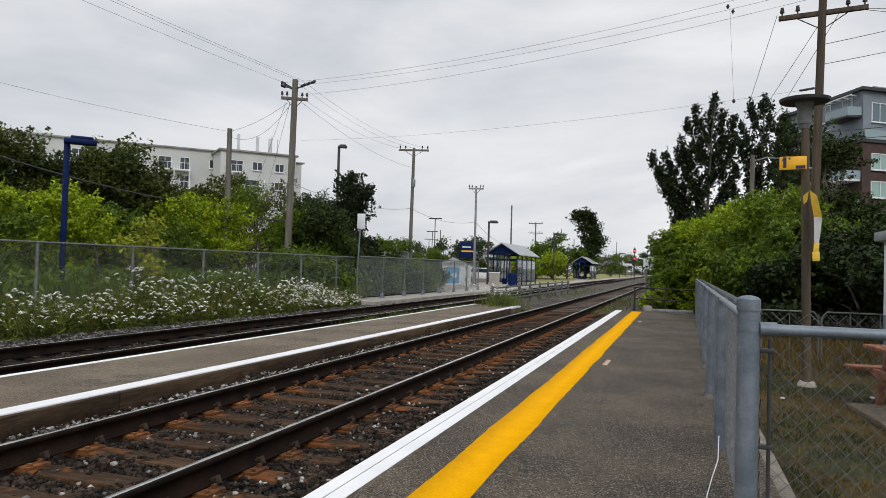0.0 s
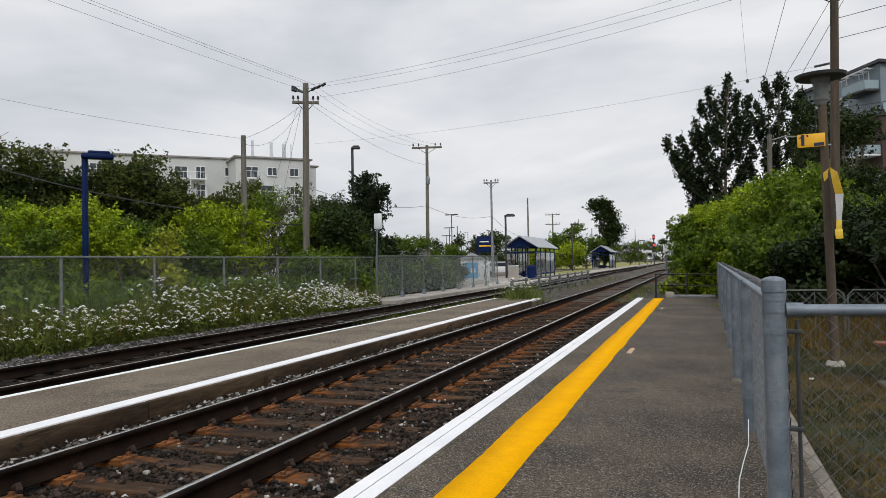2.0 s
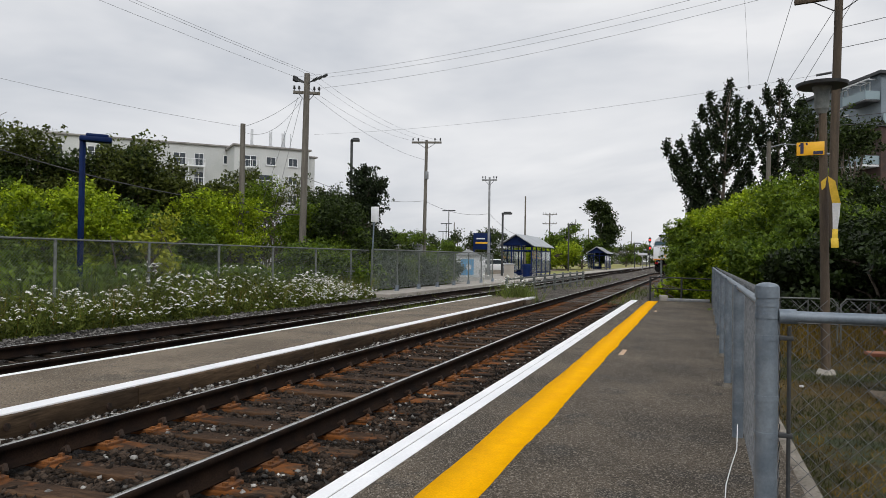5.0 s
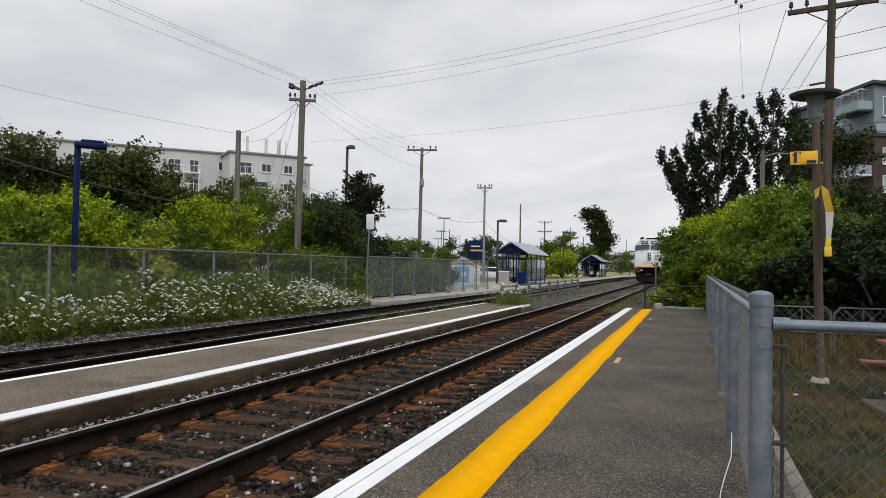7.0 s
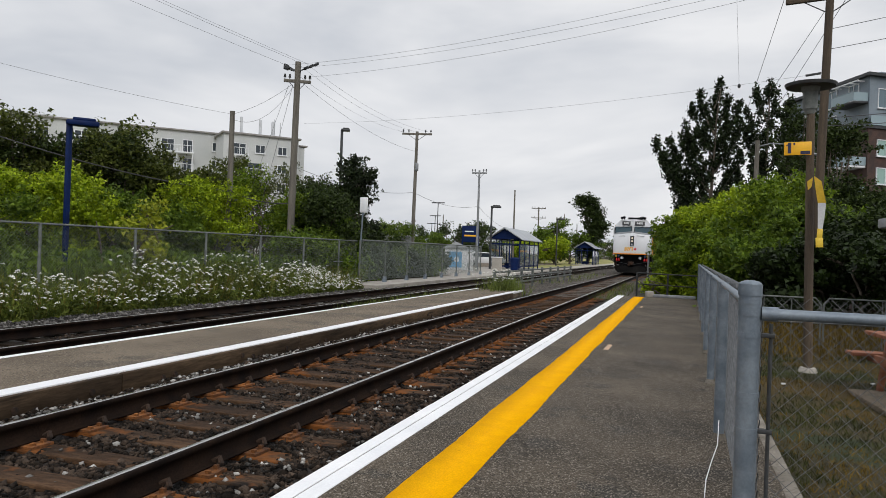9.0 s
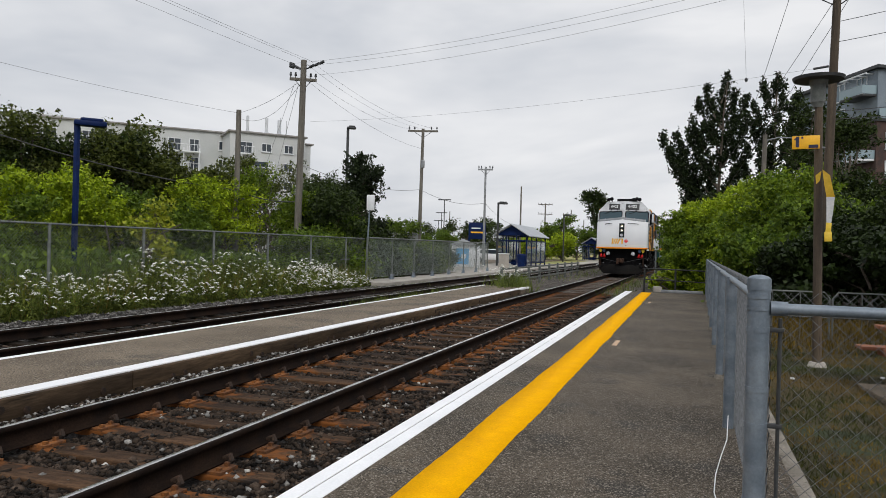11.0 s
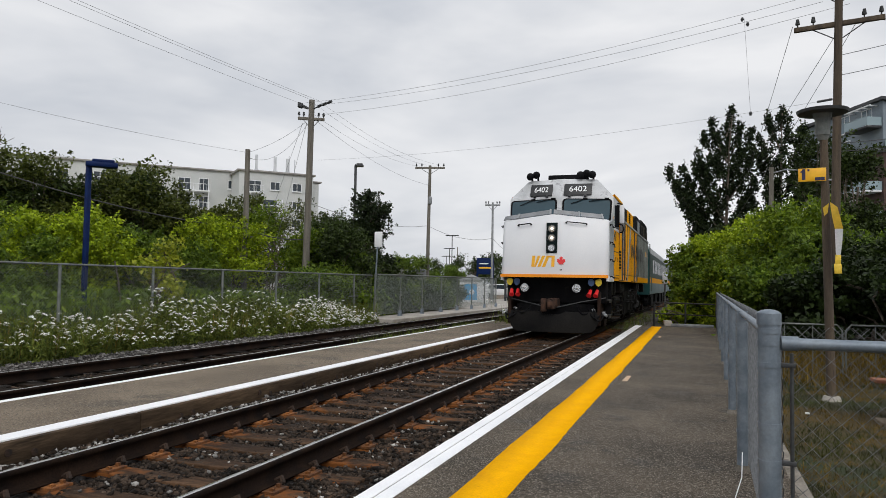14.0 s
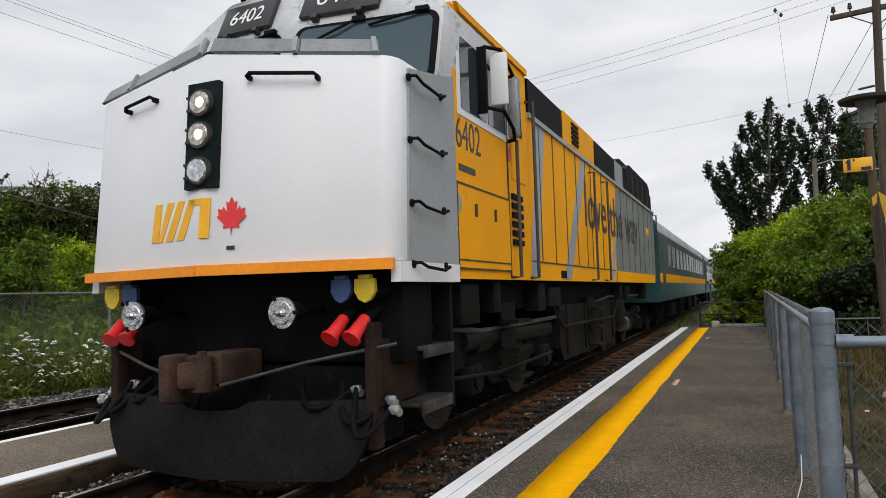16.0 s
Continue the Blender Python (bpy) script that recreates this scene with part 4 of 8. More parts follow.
for k in range(9):
    y = 25.4 + 1.65 * k
    d = math.hypot(14.0, y)
    planted(-math.degrees(math.atan2(14.0, y)), d, 2.2, 1.62 + 0.10 * (k % 3), "leaf_fresh" if k % 3 == 1 else "leaf_dark", 9, 420, 18, 0.07, 260 + k, "bush", "green bush pressing against the far platform fence", low=0.08, spread=0.2, trunk=0.06,
            stems=3)

# distance on the far side of the tracks
for k, (az, d, w, h, mat) in enumerate([(-17.2, 120, 9, 7.2, "leaf_dark"), (-19.5, 150, 16, 6.5, "leaf_dark"), (-14.2, 150, 14, 7, "leaf_dark"), (-10.9, 105, 8, 5.4, "leaf_light"), (-9.6, 112, 8, 6.8, "leaf_mid"),
                                        (-8.4, 118, 7, 5.6, "leaf_mid"), (-12.3, 128, 10, 4.8, "leaf_mid"), (-5.0, 190, 16, 6.8, "leaf_mid"), (-3.9, 240, 16, 8, "leaf_dark"), (-6.4, 220, 16, 7, "leaf_dark"),
                                        (-2.6, 260, 18, 8, "leaf_dark")]):
    planted(az, d, w, h, mat, 12, 320, 12, 0.19, 300 + k, "tree", "distant rounded tree beyond the far platform", low=0.15, spread=0.5, trunk=0.2)
p = polar(-7.0, 118)
tree("tree", "tall dark leaning poplar beyond the second shelter", p, [(-1.4, 0, 9.6, 1.3, 1.3, 1.2), (-0.6, 0, 10.1, 1.5, 1.5, 1.2), (0.5, 0, 9.4, 1.5, 1.5, 1.5), (0.9, 0, 7.8, 1.7, 1.7, 1.7), (0.2, 0, 8.0, 1.5, 1.5, 1.5),
     (1.6, 0, 6.4, 1.6, 1.6, 1.6), (0.6, 0, 5.6, 1.8, 1.8, 1.8), (1.8, 0, 5.3, 1.4, 1.4, 1.2), (0.8, 0, 3.9, 1.7, 1.7, 1.7), (0.2, 0, 2.4, 1.6, 1.6, 1.4)], 560, 14, 0.17, "leaf_dark", 0.36, 0.3, 77)

# beyond the platform's end: a light green thicket, tall dark cottonwoods behind, a dark hedge beside the lawn
for k, (az, d, w, h, mat) in enumerate([(0.2, 30, 1.5, 2.5, "leaf_mid"), (2.0, 30.5, 2.4, 4.0, "leaf_light"), (4.0, 30, 3.0, 4.2, "leaf_light"), (5.9, 29, 3.0, 4.4, "leaf_light"), (1.9, 34, 3.2, 3.6, "leaf_light"),
                                        (1.9, 27.6, 2.2, 2.5, "leaf_fresh"), (4.0, 27.0, 2.6, 2.9, "leaf_light"), (-1.5, 27.5, 0.7, 0.9, "leaf_light"), (0.1, 31, 2.0, 3.3, "leaf_fresh")]):
    planted(az, d, w, h, mat, 14, 640 if w > 1 else 60, 20, 0.075, 400 + k, "bush", "dense light-green bush beyond the platform end" if mat != "leaf_mid" else "dense green bush beyond the platform end",
            low=0.08, spread=0.18, trunk=0.09, stems=4)
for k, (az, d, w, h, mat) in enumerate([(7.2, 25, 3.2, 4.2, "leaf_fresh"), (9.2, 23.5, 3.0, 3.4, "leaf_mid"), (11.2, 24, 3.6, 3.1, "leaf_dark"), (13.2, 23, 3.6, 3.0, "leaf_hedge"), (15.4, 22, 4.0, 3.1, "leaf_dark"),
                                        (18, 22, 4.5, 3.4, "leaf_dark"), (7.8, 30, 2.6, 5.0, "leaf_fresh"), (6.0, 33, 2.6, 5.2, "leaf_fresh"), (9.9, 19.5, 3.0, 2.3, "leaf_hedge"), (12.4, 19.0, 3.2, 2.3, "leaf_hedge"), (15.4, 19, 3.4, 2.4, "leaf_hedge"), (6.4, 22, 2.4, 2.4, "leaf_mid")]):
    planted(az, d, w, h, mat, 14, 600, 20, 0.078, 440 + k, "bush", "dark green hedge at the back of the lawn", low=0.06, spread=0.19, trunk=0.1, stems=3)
def cottonwood(label, base, top, limbs, seed):
    """A tall tree whose limbs sweep up into pointed fingers of leaves. limbs: reach to the side and height of each tip."""
    rng = np.random.default_rng(seed)
    t = thing("tree", label, "tree", Matrix.Translation(base))
    b = bmesh.new()
    prev, r = Vector((0, 0, -0.3)), 0.26
    for k in range(1, 7):
        q = Vector((top[0] * (k / 6) ** 2 + rng.normal(0, 0.05), rng.normal(0, 0.06), top[1] * 0.96 * k / 6))
        cyl(b, prev, q, r, r * 0.70, n=9)
        prev, r = q, r * 0.70
    part("trunk", b, M["bark"], t)
    P = []
    for x, z in limbs + [top]:
        stem = 0.2 * (z / top[1]) ** 2
        reach = math.hypot(x - stem, 0.3)
        z0 = max(1.5, z - 1.3 - 1.15 * reach)
        y = rng.normal(0, 0.55)
        root, tip = Vector((stem * 0.6, 0, z0)), Vector((x, y, z))
        bend = Vector((stem + (x - stem) * 0.72, y * 0.7, z0 + (z - z0) * 0.42))
        curve = [root * (1 - u) ** 2 + bend * 2 * u * (1 - u) + tip * u * u for u in np.linspace(0, 1, 9)]
        b = bmesh.new()
        for k in range(8):
            cyl(b, curve[k], curve[k + 1], 0.055 * (1 - k / 8.5), 0.055 * (1 - (k + 1) / 8.5), n=5)
        part("limb", b, M["bark"], t)
        ln = (tip - root).length
        tufts = int(12 * ln)
        for u in 0.16 + 0.86 * rng.random(tufts) ** 0.85:
            v = min(u, 1.0)
            c = root * (1 - v) ** 2 + bend * 2 * v * (1 - v) + tip * v * v
            wide = 0.27 * max(0.0, 1 - v) ** 0.6 + 0.06
            c = np.array(c) + rng.normal(size=3) * wide * np.array([0.8, 0.9, 0.6])
            P.append(c + rng.normal(size=(24, 3)) * np.array([0.10, 0.10, 0.16]))
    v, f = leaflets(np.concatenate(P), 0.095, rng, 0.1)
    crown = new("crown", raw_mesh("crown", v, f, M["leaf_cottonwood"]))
    crown.parent = t
    return t


cottonwood("tall dark cottonwood with ragged upright branches", polar(1.9, 46, -0.2), (0.44, 12.5), [
    (-0.73, 11.7), (-1.12, 10.9), (-1.5, 9.9), (1.0, 11.5), (1.6, 11.2), (-3.2, 8.9), (-2.35, 8.9), (-1.7, 9.0), (-2.7, 8.1), (-2.1, 7.2), (1.6, 9.7), (1.75, 8.1), (-1.9, 5.4), (-1.4, 6.4),
    (0.2, 10.9), (0.9, 9.4), (-0.4, 9.7), (0.2, 7.9), (1.1, 6.9), (-0.5, 6.6), (-0.9, 8.2), (0.5, 5.6)], 71)
cottonwood("tall dark cottonwood beside the first", polar(5.6, 48, -0.2), (0.26, 12.9), [
    (-0.55, 12.4), (-1.05, 11.2), (0.7, 11.8), (1.3, 11.2), (1.75, 10.4), (-1.05, 9.9), (-0.8, 8.3), (1.05, 9.3), (0.0, 8.2), (1.5, 8.5), (0.3, 10.1), (2.1, 8.9), (-1.6, 7.2), (0.9, 7.0), (-0.6, 6.3), (2.4, 7.2)], 72)
for k, (az, d, w, h) in enumerate([(8.4, 44, 3.2, 10.4), (10.4, 40, 2.2, 8.8), (12.2, 39, 1.6, 6.0), (4.4, 42, 3.4, 5.6), (2.8, 42, 3.0, 4.6), (14.0, 40, 4.0, 5.0)]):
    planted(az, d, w, h, "leaf_dark", 14, 420, 14, 0.10, 480 + k, "tree", "dark tree between the hedge and the flats", low=0.2, spread=0.26)

# bare twigs of a dead tree above the trees
rng = np.random.default_rng(91)
t = thing("dead_tree", "bare dead tree with thin twigs above the bushes", "tree", Matrix.Translation(polar(-54.2, 31, -0.2)))
b = bmesh.new()
tube(b, [(0, 0, -0.2), (0.1, 0, 2.5), (0.0, 0.1, 4.6)], 0.09, 7)
part("trunk", b, M["bark"], t)
for k in range(9):
    a = rng.uniform(0, 6.283)
    p0 = Vector((0.05, 0.05, rng.uniform(3.6, 4.6)))
    p1 = p0 + Vector((math.cos(a) * 0.8, math.sin(a) * 0.8, rng.uniform(0.9, 1.5)))
    p2 = p1 + Vector((math.cos(a) * 0.35, math.sin(a) * 0.35, rng.uniform(0.8, 1.3)))
    b = bmesh.new()
    tube(b, [p0, p1, p2], 0.018, 5)
    br = part("branch", b, M["bark"], t)
    for q in range(3):
        s0 = p1.lerp(p2, 0.2 + 0.3 * q)
        b = bmesh.new()
        tube(b, [s0, s0 + Vector((rng.normal(0, 0.3), rng.normal(0, 0.3), 0.45))], 0.008, 4)
        part("twig", b, M["bark"], br)

# tall weeds along the trackside fence, with white umbels
def blades(name, places, h0, h1, width, mat, label, seed, lean=0.3):
    rng = np.random.default_rng(seed)
    n = len(places)
    p = np.asarray(places)
    h = rng.uniform(h0, h1, n)
    a = rng.uniform(0, 6.283, n)
    side = np.stack([np.cos(a), np.sin(a), np.zeros(n)], 1) * width * rng.uniform(0.6, 1.3, (n, 1))
    tip = np.stack([rng.normal(0, lean, n) * h, rng.normal(0, lean, n) * h, h], 1)
    v = np.stack([p - side, p + side, p + tip * 0.55 + side * 0.6, p + tip * 0.55 - side * 0.6, p + tip], 1)
    f3 = []
    base = 5 * np.arange(n)
    quads = np.stack([base, base + 1, base + 2, base + 3], 1)
    tips = np.stack([base + 3, base + 2, base + 4, base + 4], 1)
    me = bpy.data.meshes.new(name)
    me.from_pydata(v.reshape(-1, 3).tolist(), [], quads.tolist() + tips[:, :3].tolist())
    me.materials.append(M[mat])
    return tagged(new(name, me), label, "grass", kind="stuff")


rng = np.random.default_rng(21)


def strip(n, x0, x1, y0, y1, z=-0.3):
    return np.stack([rng.uniform(x0, x1, n), rng.uniform(y0, y1, n), np.full(n, z)], 1)


def weed_top(x, y):
    """The weeds stand in uneven banks, lowest at the track."""
    return (0.30 + 0.75 * min(1.0, max(0.0, (-10.75 - x) / 0.6))) * (0.8 + 0.5 * noise.noise(Vector((x * 0.9, y * 0.55, 2.0)))) * (1.0 if y < 21.5 else 0.55)


pts = strip(34000, -11.75, -10.82, 3.0, 23.6)
h = np.array([weed_top(x, y) for x, y, _ in pts])
v, f = leaf_arrays(pts + np.stack([np.zeros(len(h)), np.zeros(len(h)), 0.10 + h * rng.random(len(h)) ** 1.25 * 1.05], 1), 0.052, rng, 0.32, 0.2)
tagged(new("weeds", raw_mesh("weeds", v, f, M["leaf_weed"])), "tall leafy weeds along the trackside fence", "weeds", kind="stuff")
blades("tall_grass", strip(4500, -11.7, -10.95, 3.0, 23.6), 0.5, 1.25, 0.007, "grass_blade", "tall thin grass along the trackside fence", 5, 0.24)
blades("dry_stems", strip(1300, -11.7, -10.95, 3.0, 23.6), 0.5, 1.2, 0.006, "straw", "dry straw-coloured stems among the weeds", 15, 0.2)
blades("tall_grass_behind", strip(6000, -15.5, -11.8, 3.0, 26, -0.15), 0.5, 1.45, 0.014, "grass_shade", "tall grass behind the trackside fence", 6, 0.18)
pts = strip(7000, -16.5, -11.9, 2.0, 28)
v, f = leaf_arrays(pts + np.stack([np.zeros(7000), np.zeros(7000), rng.uniform(0.1, 1.35, 7000)], 1), 0.10, rng, 0.5)
tagged(new("undergrowth", raw_mesh("undergrowth", v, f, M["leaf_mid"])), "leafy undergrowth behind the fence", "weeds", kind="stuff")


def umbels(name, places, heights, label):
    """Flat white flower heads on thin stalks: each head a shallow dish of florets."""
    rng = np.random.default_rng(31)
    V, F, k = [], [], 0
    SV, SF = [], []
    for (x, y, z), h in zip(places, heights):
        lx, ly = rng.normal(0, 0.08, 2)
        top = np.array([x + lx, y + ly, z + h])
        r = rng.uniform(0.018, 0.050)
        tilt = rng.normal(0, 0.45, 2)
        for q in range(9):
            a, rad = q * 2.4, r * math.sqrt((q + 0.3) / 9)
            c = top + np.array([math.cos(a) * rad, math.sin(a) * rad, -0.55 * rad * rad / r + tilt[0] * math.cos(a) * rad + tilt[1] * math.sin(a) * rad])
            s = r * 0.34
            V += [c + (-s, -s, 0), c + (s, -s, 0.003), c + (s, s, 0), c + (-s, s, 0.004), c + (0, 0, s * 0.8)]
            F += [(k, k + 1, k + 4), (k + 1, k + 2, k + 4), (k + 2, k + 3, k + 4), (k + 3, k, k + 4)]
            k += 5
        j = len(SV)
        SV += [(x - 0.002, y, z), (x + 0.002, y, z), tuple(top + (0.002, 0, -0.01)), tuple(top + (-0.002, 0, -0.01))]
        SF.append((j, j + 1, j + 2, j + 3))
    t = tagged(new(name, raw_mesh(name, np.array(V), np.array(F), M["umbel"])), label, "wild flowers", kind="stuff")
    s = new("flower_stalks", raw_mesh("flower_stalks", np.array(SV), np.array(SF), M["grass_blade"]))
    s.parent = t
    return t


n = 1800
y = np.concatenate([rng.uniform(4.0, 23, 760), rng.normal(20.8, 1.6, 760), rng.normal(12.5, 2.0, 280)])
x = -10.8 - 0.8 * rng.random(n) ** 0.8
keep = (y > 3) & (y < 23.4)
x, y = x[keep], y[keep]
hh = np.array([weed_top(a, b) for a, b in zip(x, y)]) * rng.uniform(0.35, 1.15, len(x)) + 0.22
umbels("wild_flowers", np.stack([x, y, np.full(len(x), -0.3)], 1), hh, "white umbel flowers standing in the weeds by the tracks")
# a tuft with flowers at the end of the island platform
pts = np.stack([rng.normal(-6.1, 0.30, 900), rng.normal(25.6, 0.6, 900), np.full(900, -0.2)], 1)
blades("platform_tuft", pts, 0.25, 0.8, 0.012, "grass_blade", "green tuft growing at the end of the island platform", 8, 0.35)
pts = np.stack([rng.normal(-6.4, 0.4, 70), rng.normal(25.8, 0.6, 70), np.full(70, -0.2)], 1)
umbels("tuft_flowers", pts, rng.uniform(0.55, 1.0, 70), "white flowers in the tuft at the platform end")
blades("track_weeds", np.concatenate([strip(900, -7.7, -7.25, 15, 24.5, -0.2), strip(500, -2.9, -1.9, 24.8, 40, -0.2), strip(450, -7.6, -5.6, 36, 60, -0.2), strip(700, -9.9, -9.4, 20, 26, -0.25)]),
       0.08, 0.32, 0.012, "grass_blade", "low weeds growing out of the ballast", 9, 0.4)
# the lawn behind the fence: short dry grass
pts = np.stack([0.8 + 3.6 * rng.random(44000), 3.4 + 10.5 * rng.random(44000) ** 1.3, np.full(44000, -0.17)], 1)
pts[:, 2] = -0.165 + 0.05 * np.array([noise.noise(Vector((x / 1.3, y / 1.3, 0.3))) for x, y, _ in pts])
green = np.array([noise.noise(Vector((x * 1.1, y * 0.8, 4.0))) + 0.5 * noise.noise(Vector((x * 4, y * 4, 1.0))) for x, y, _ in pts]) > 0.02
blades("lawn_grass", pts[~green], 0.015, 0.055, 0.004, "grass_dry", "short dry yellowing grass of the lawn", 10, 0.7)
blades("lawn_green", pts[green], 0.02, 0.075, 0.004, "lawn_blade", "short green patches in the dry lawn", 14, 0.6)
pts = np.stack([0.8 + 6 * rng.random(5000), 12.5 + 6 * rng.random(5000), np.full(5000, -0.2)], 1)
blades("lawn_edge_grass", pts, 0.10, 0.42, 0.010, "grass_dry", "longer grass at the back of the lawn", 12, 0.3)

# ---- the train: locomotive and coaches ----
M.update({
    "loco_white": surf("loco_white", (0.70, 0.715, 0.745), (0.77, 0.78, 0.80), 0.8, 30, 0.5, 0, 0.03, 0.02, spots=(0.70, 0.71, 0.72), spot_scale=3, spot_at=0.70),
    "loco_grime": surf("loco_grime", (0.40, 0.41, 0.42), (0.60, 0.61, 0.63), 2.0, 30, 0.5, 0, 0.05, 0.1, spots=(0.26, 0.26, 0.27), spot_scale=4, spot_at=0.56),
    "loco_grey": surf("loco_grey", (0.27, 0.29, 0.30), (0.34, 0.36, 0.37), 1.0, 30, 0.55, 0.0, 0.05, 0.08, spec=0.25),
    "loco_yellow": surf("loco_yellow", (0.78, 0.33, 0.0), (0.86, 0.38, 0.0), 0.8, 30, 0.6, 0, 0.03, 0.05, spots=(0.58, 0.25, 0.005), spot_scale=3, spot_at=0.68, spec=0.12),
    "loco_orange": surf("loco_orange", (0.80, 0.25, 0.002), (0.88, 0.31, 0.003), 2, 30, 0.45, 0, 0.05, 0.1),
    "loco_black": surf("loco_black", (0.004, 0.004, 0.005), (0.010, 0.010, 0.011), 2, 40, 0.65, 0.0, 0.2, 0.3, spots=(0.014, 0.012, 0.010), spot_scale=5, spot_at=0.64, spec=0.06),
    "loco_plow": surf("loco_plow", (0.005, 0.005, 0.005), (0.012, 0.011, 0.010), 2, 30, 0.6, 0.0, 0.3, 0.4, spots=(0.026, 0.020, 0.016), spot_scale=4, spot_at=0.64, spec=0.08),
    "loco_seam": surf("loco_seam", (0.03, 0.022, 0.012), (0.06, 0.04, 0.02), 3, 30, 0.7, 0, 0, 0.2),
    "loco_silver": surf("loco_silver", (0.32, 0.33, 0.34), (0.46, 0.47, 0.48), 2, 40, 0.35, 0.7, 0.05, 0.1, spots=(0.2, 0.2, 0.2), spot_scale=6, spot_at=0.62),
    "step_steel": surf("step_steel", (0.022, 0.022, 0.022), (0.075, 0.074, 0.072), 5, 40, 0.5, 0.4, 0.2, 0.3, spots=(0.02, 0.018, 0.016), spot_scale=6, spot_at=0.55),
    # rear hood grey: olive tint, with the side's shade put into the colour
    "loco_grey_shaded": surf("loco_grey_shaded", (0.15, 0.165, 0.15), (0.21, 0.225, 0.205), 1.0, 30, 0.6, 0.0, 0.05, 0.12, spec=0.12),
    "shield_grey": surf("shield_grey", (0.17, 0.18, 0.19), (0.27, 0.28, 0.29), 2, 40, 0.55, 0.1, 0.1, 0.15, spots=(0.12, 0.12, 0.12), spot_scale=6, spot_at=0.6),
    "coupler_rust": surf("coupler_rust", (0.018, 0.010, 0.007), (0.075, 0.034, 0.019), 5, 40, 0.85, 0.2, 0.4, 0.3),
    "pilot_brown": surf("pilot_brown", (0.014, 0.009, 0.007), (0.032, 0.018, 0.013), 4, 30, 0.75, 0, 0.2, 0.3, spec=0.1),
    "wheel_steel": surf("wheel_steel", (0.02, 0.016, 0.014), (0.05, 0.035, 0.028), 6, 40, 0.7, 0.3, 0.2, 0.3),
    "windshield": glass("windshield", (0.035, 0.065, 0.08), 0.04),
    "numeral": surf("numeral", (0.72, 0.74, 0.74), (0.80, 0.81, 0.81), 5, 40, 0.5, 0, 0, 0.05),
    "red_cap": surf("red_cap", (0.55, 0.012, 0.015), (0.70, 0.02, 0.02), 8, 40, 0.5, 0, 0.1, 0.15),
    "yellow_cap": surf("yellow_cap", (0.46, 0.34, 0.015), (0.58, 0.44, 0.02), 8, 40, 0.5, 0, 0.1, 0.15),
    "blue_cap": surf("blue_cap", (0.02, 0.05, 0.13), (0.03, 0.07, 0.17), 8, 40, 0.5, 0, 0.1, 0.15),
    "leaf_red": surf("leaf_red", (0.62, 0.02, 0.025), (0.70, 0.03, 0.03), 8, 40, 0.5, 0, 0, 0.05),
    "logo_yellow": surf("logo_yellow", (0.78, 0.38, 0.01), (0.84, 0.42, 0.012), 8, 40, 0.5, 0, 0, 0.05),
    "lamp_lit": glow("lamp_lit", (1.0, 0.82, 0.62), 1.5),
    "lamp_panel": surf("lamp_panel", (0.004, 0.009, 0.009), (0.010, 0.018, 0.018), 4, 30, 0.6, 0, 0.05, 0.1, spec=0.08),
    "lamp_reflector": surf("lamp_reflector", (0.34, 0.31, 0.26), (0.70, 0.66, 0.58), 16, 40, 0.16, 0.85, 0.4, 0.3),
    "coach_window": surf("coach_window", (0.008, 0.014, 0.014), (0.014, 0.022, 0.022), 1, 10, 0.25, 0, 0, 0.1, spec=0.15),
    "lamp_ditch": surf("lamp_ditch", (0.45, 0.46, 0.47), (0.80, 0.81, 0.82), 22, 30, 0.12, 0.9, 0.3, 0.3),
    "coach_grey": surf("coach_grey", (0.045, 0.07, 0.062), (0.075, 0.105, 0.094), 0.6, 20, 0.6, 0.0, 0.03, 0.06, spec=0.15),
    "coach_teal": surf("coach_teal", (0.010, 0.055, 0.055), (0.017, 0.078, 0.078), 0.6, 20, 0.4, 0.1, 0.03, 0.06),
    "coach_roof": surf("coach_roof", (0.26, 0.28, 0.28), (0.38, 0.40, 0.40), 0.8, 20, 0.6, 0.2, 0.05, 0.08),
})


def plate(bm, quad, u0, u1, v0, v1, t0, t1):
    """A thick panel on a four-cornered patch (lower left, lower right, upper right, upper left), standing t0 to t1 off it."""
    p00, p10, p11, p01 = (Vector(p) for p in quad)
    nrm = (p10 - p00).cross(p01 - p00).normalized()

    def at(u, v, t):
        return (p00 * (1 - u) + p10 * u) * (1 - v) + (p01 * (1 - u) + p11 * u) * v + nrm * t
    lo = [bm.verts.new(at(u, v, t0)) for u, v in ((u0, v0), (u1, v0), (u1, v1), (u0, v1))]
    hi = [bm.verts.new(at(u, v, t1)) for u, v in ((u0, v0), (u1, v0), (u1, v1), (u0, v1))]
    fs = [bm.faces.new(hi), bm.faces.new(list(reversed(lo)))]
    for i in range(4):
        j = (i + 1) % 4
        fs.append(bm.faces.new((lo[i], lo[j], hi[j], hi[i])))
    return at


def patch_poly(bm, quad, pts, t0, t1):
    """A flat cut-out shape on a patch, in metres from its lower left corner."""
    p00, p10, _, p01 = (Vector(p) for p in quad)
    ux = (p10 - p00).normalized()
    nrm = ux.cross(p01 - p00).normalized()
    uy = nrm.cross(ux)
    lo = [bm.verts.new(p00 + ux * a + uy * c + nrm * t0) for a, c in pts]
    hi = [bm.verts.new(p00 + ux * a + uy * c + nrm * t1) for a, c in pts]
    fs = [bm.faces.new(hi)]
    for i in range(len(pts)):
        j = (i + 1) % len(pts)
        fs.append(bm.faces.new((lo[i], lo[j], hi[j], hi[i])))
    bmesh.ops.recalc_face_normals(bm, faces=fs)


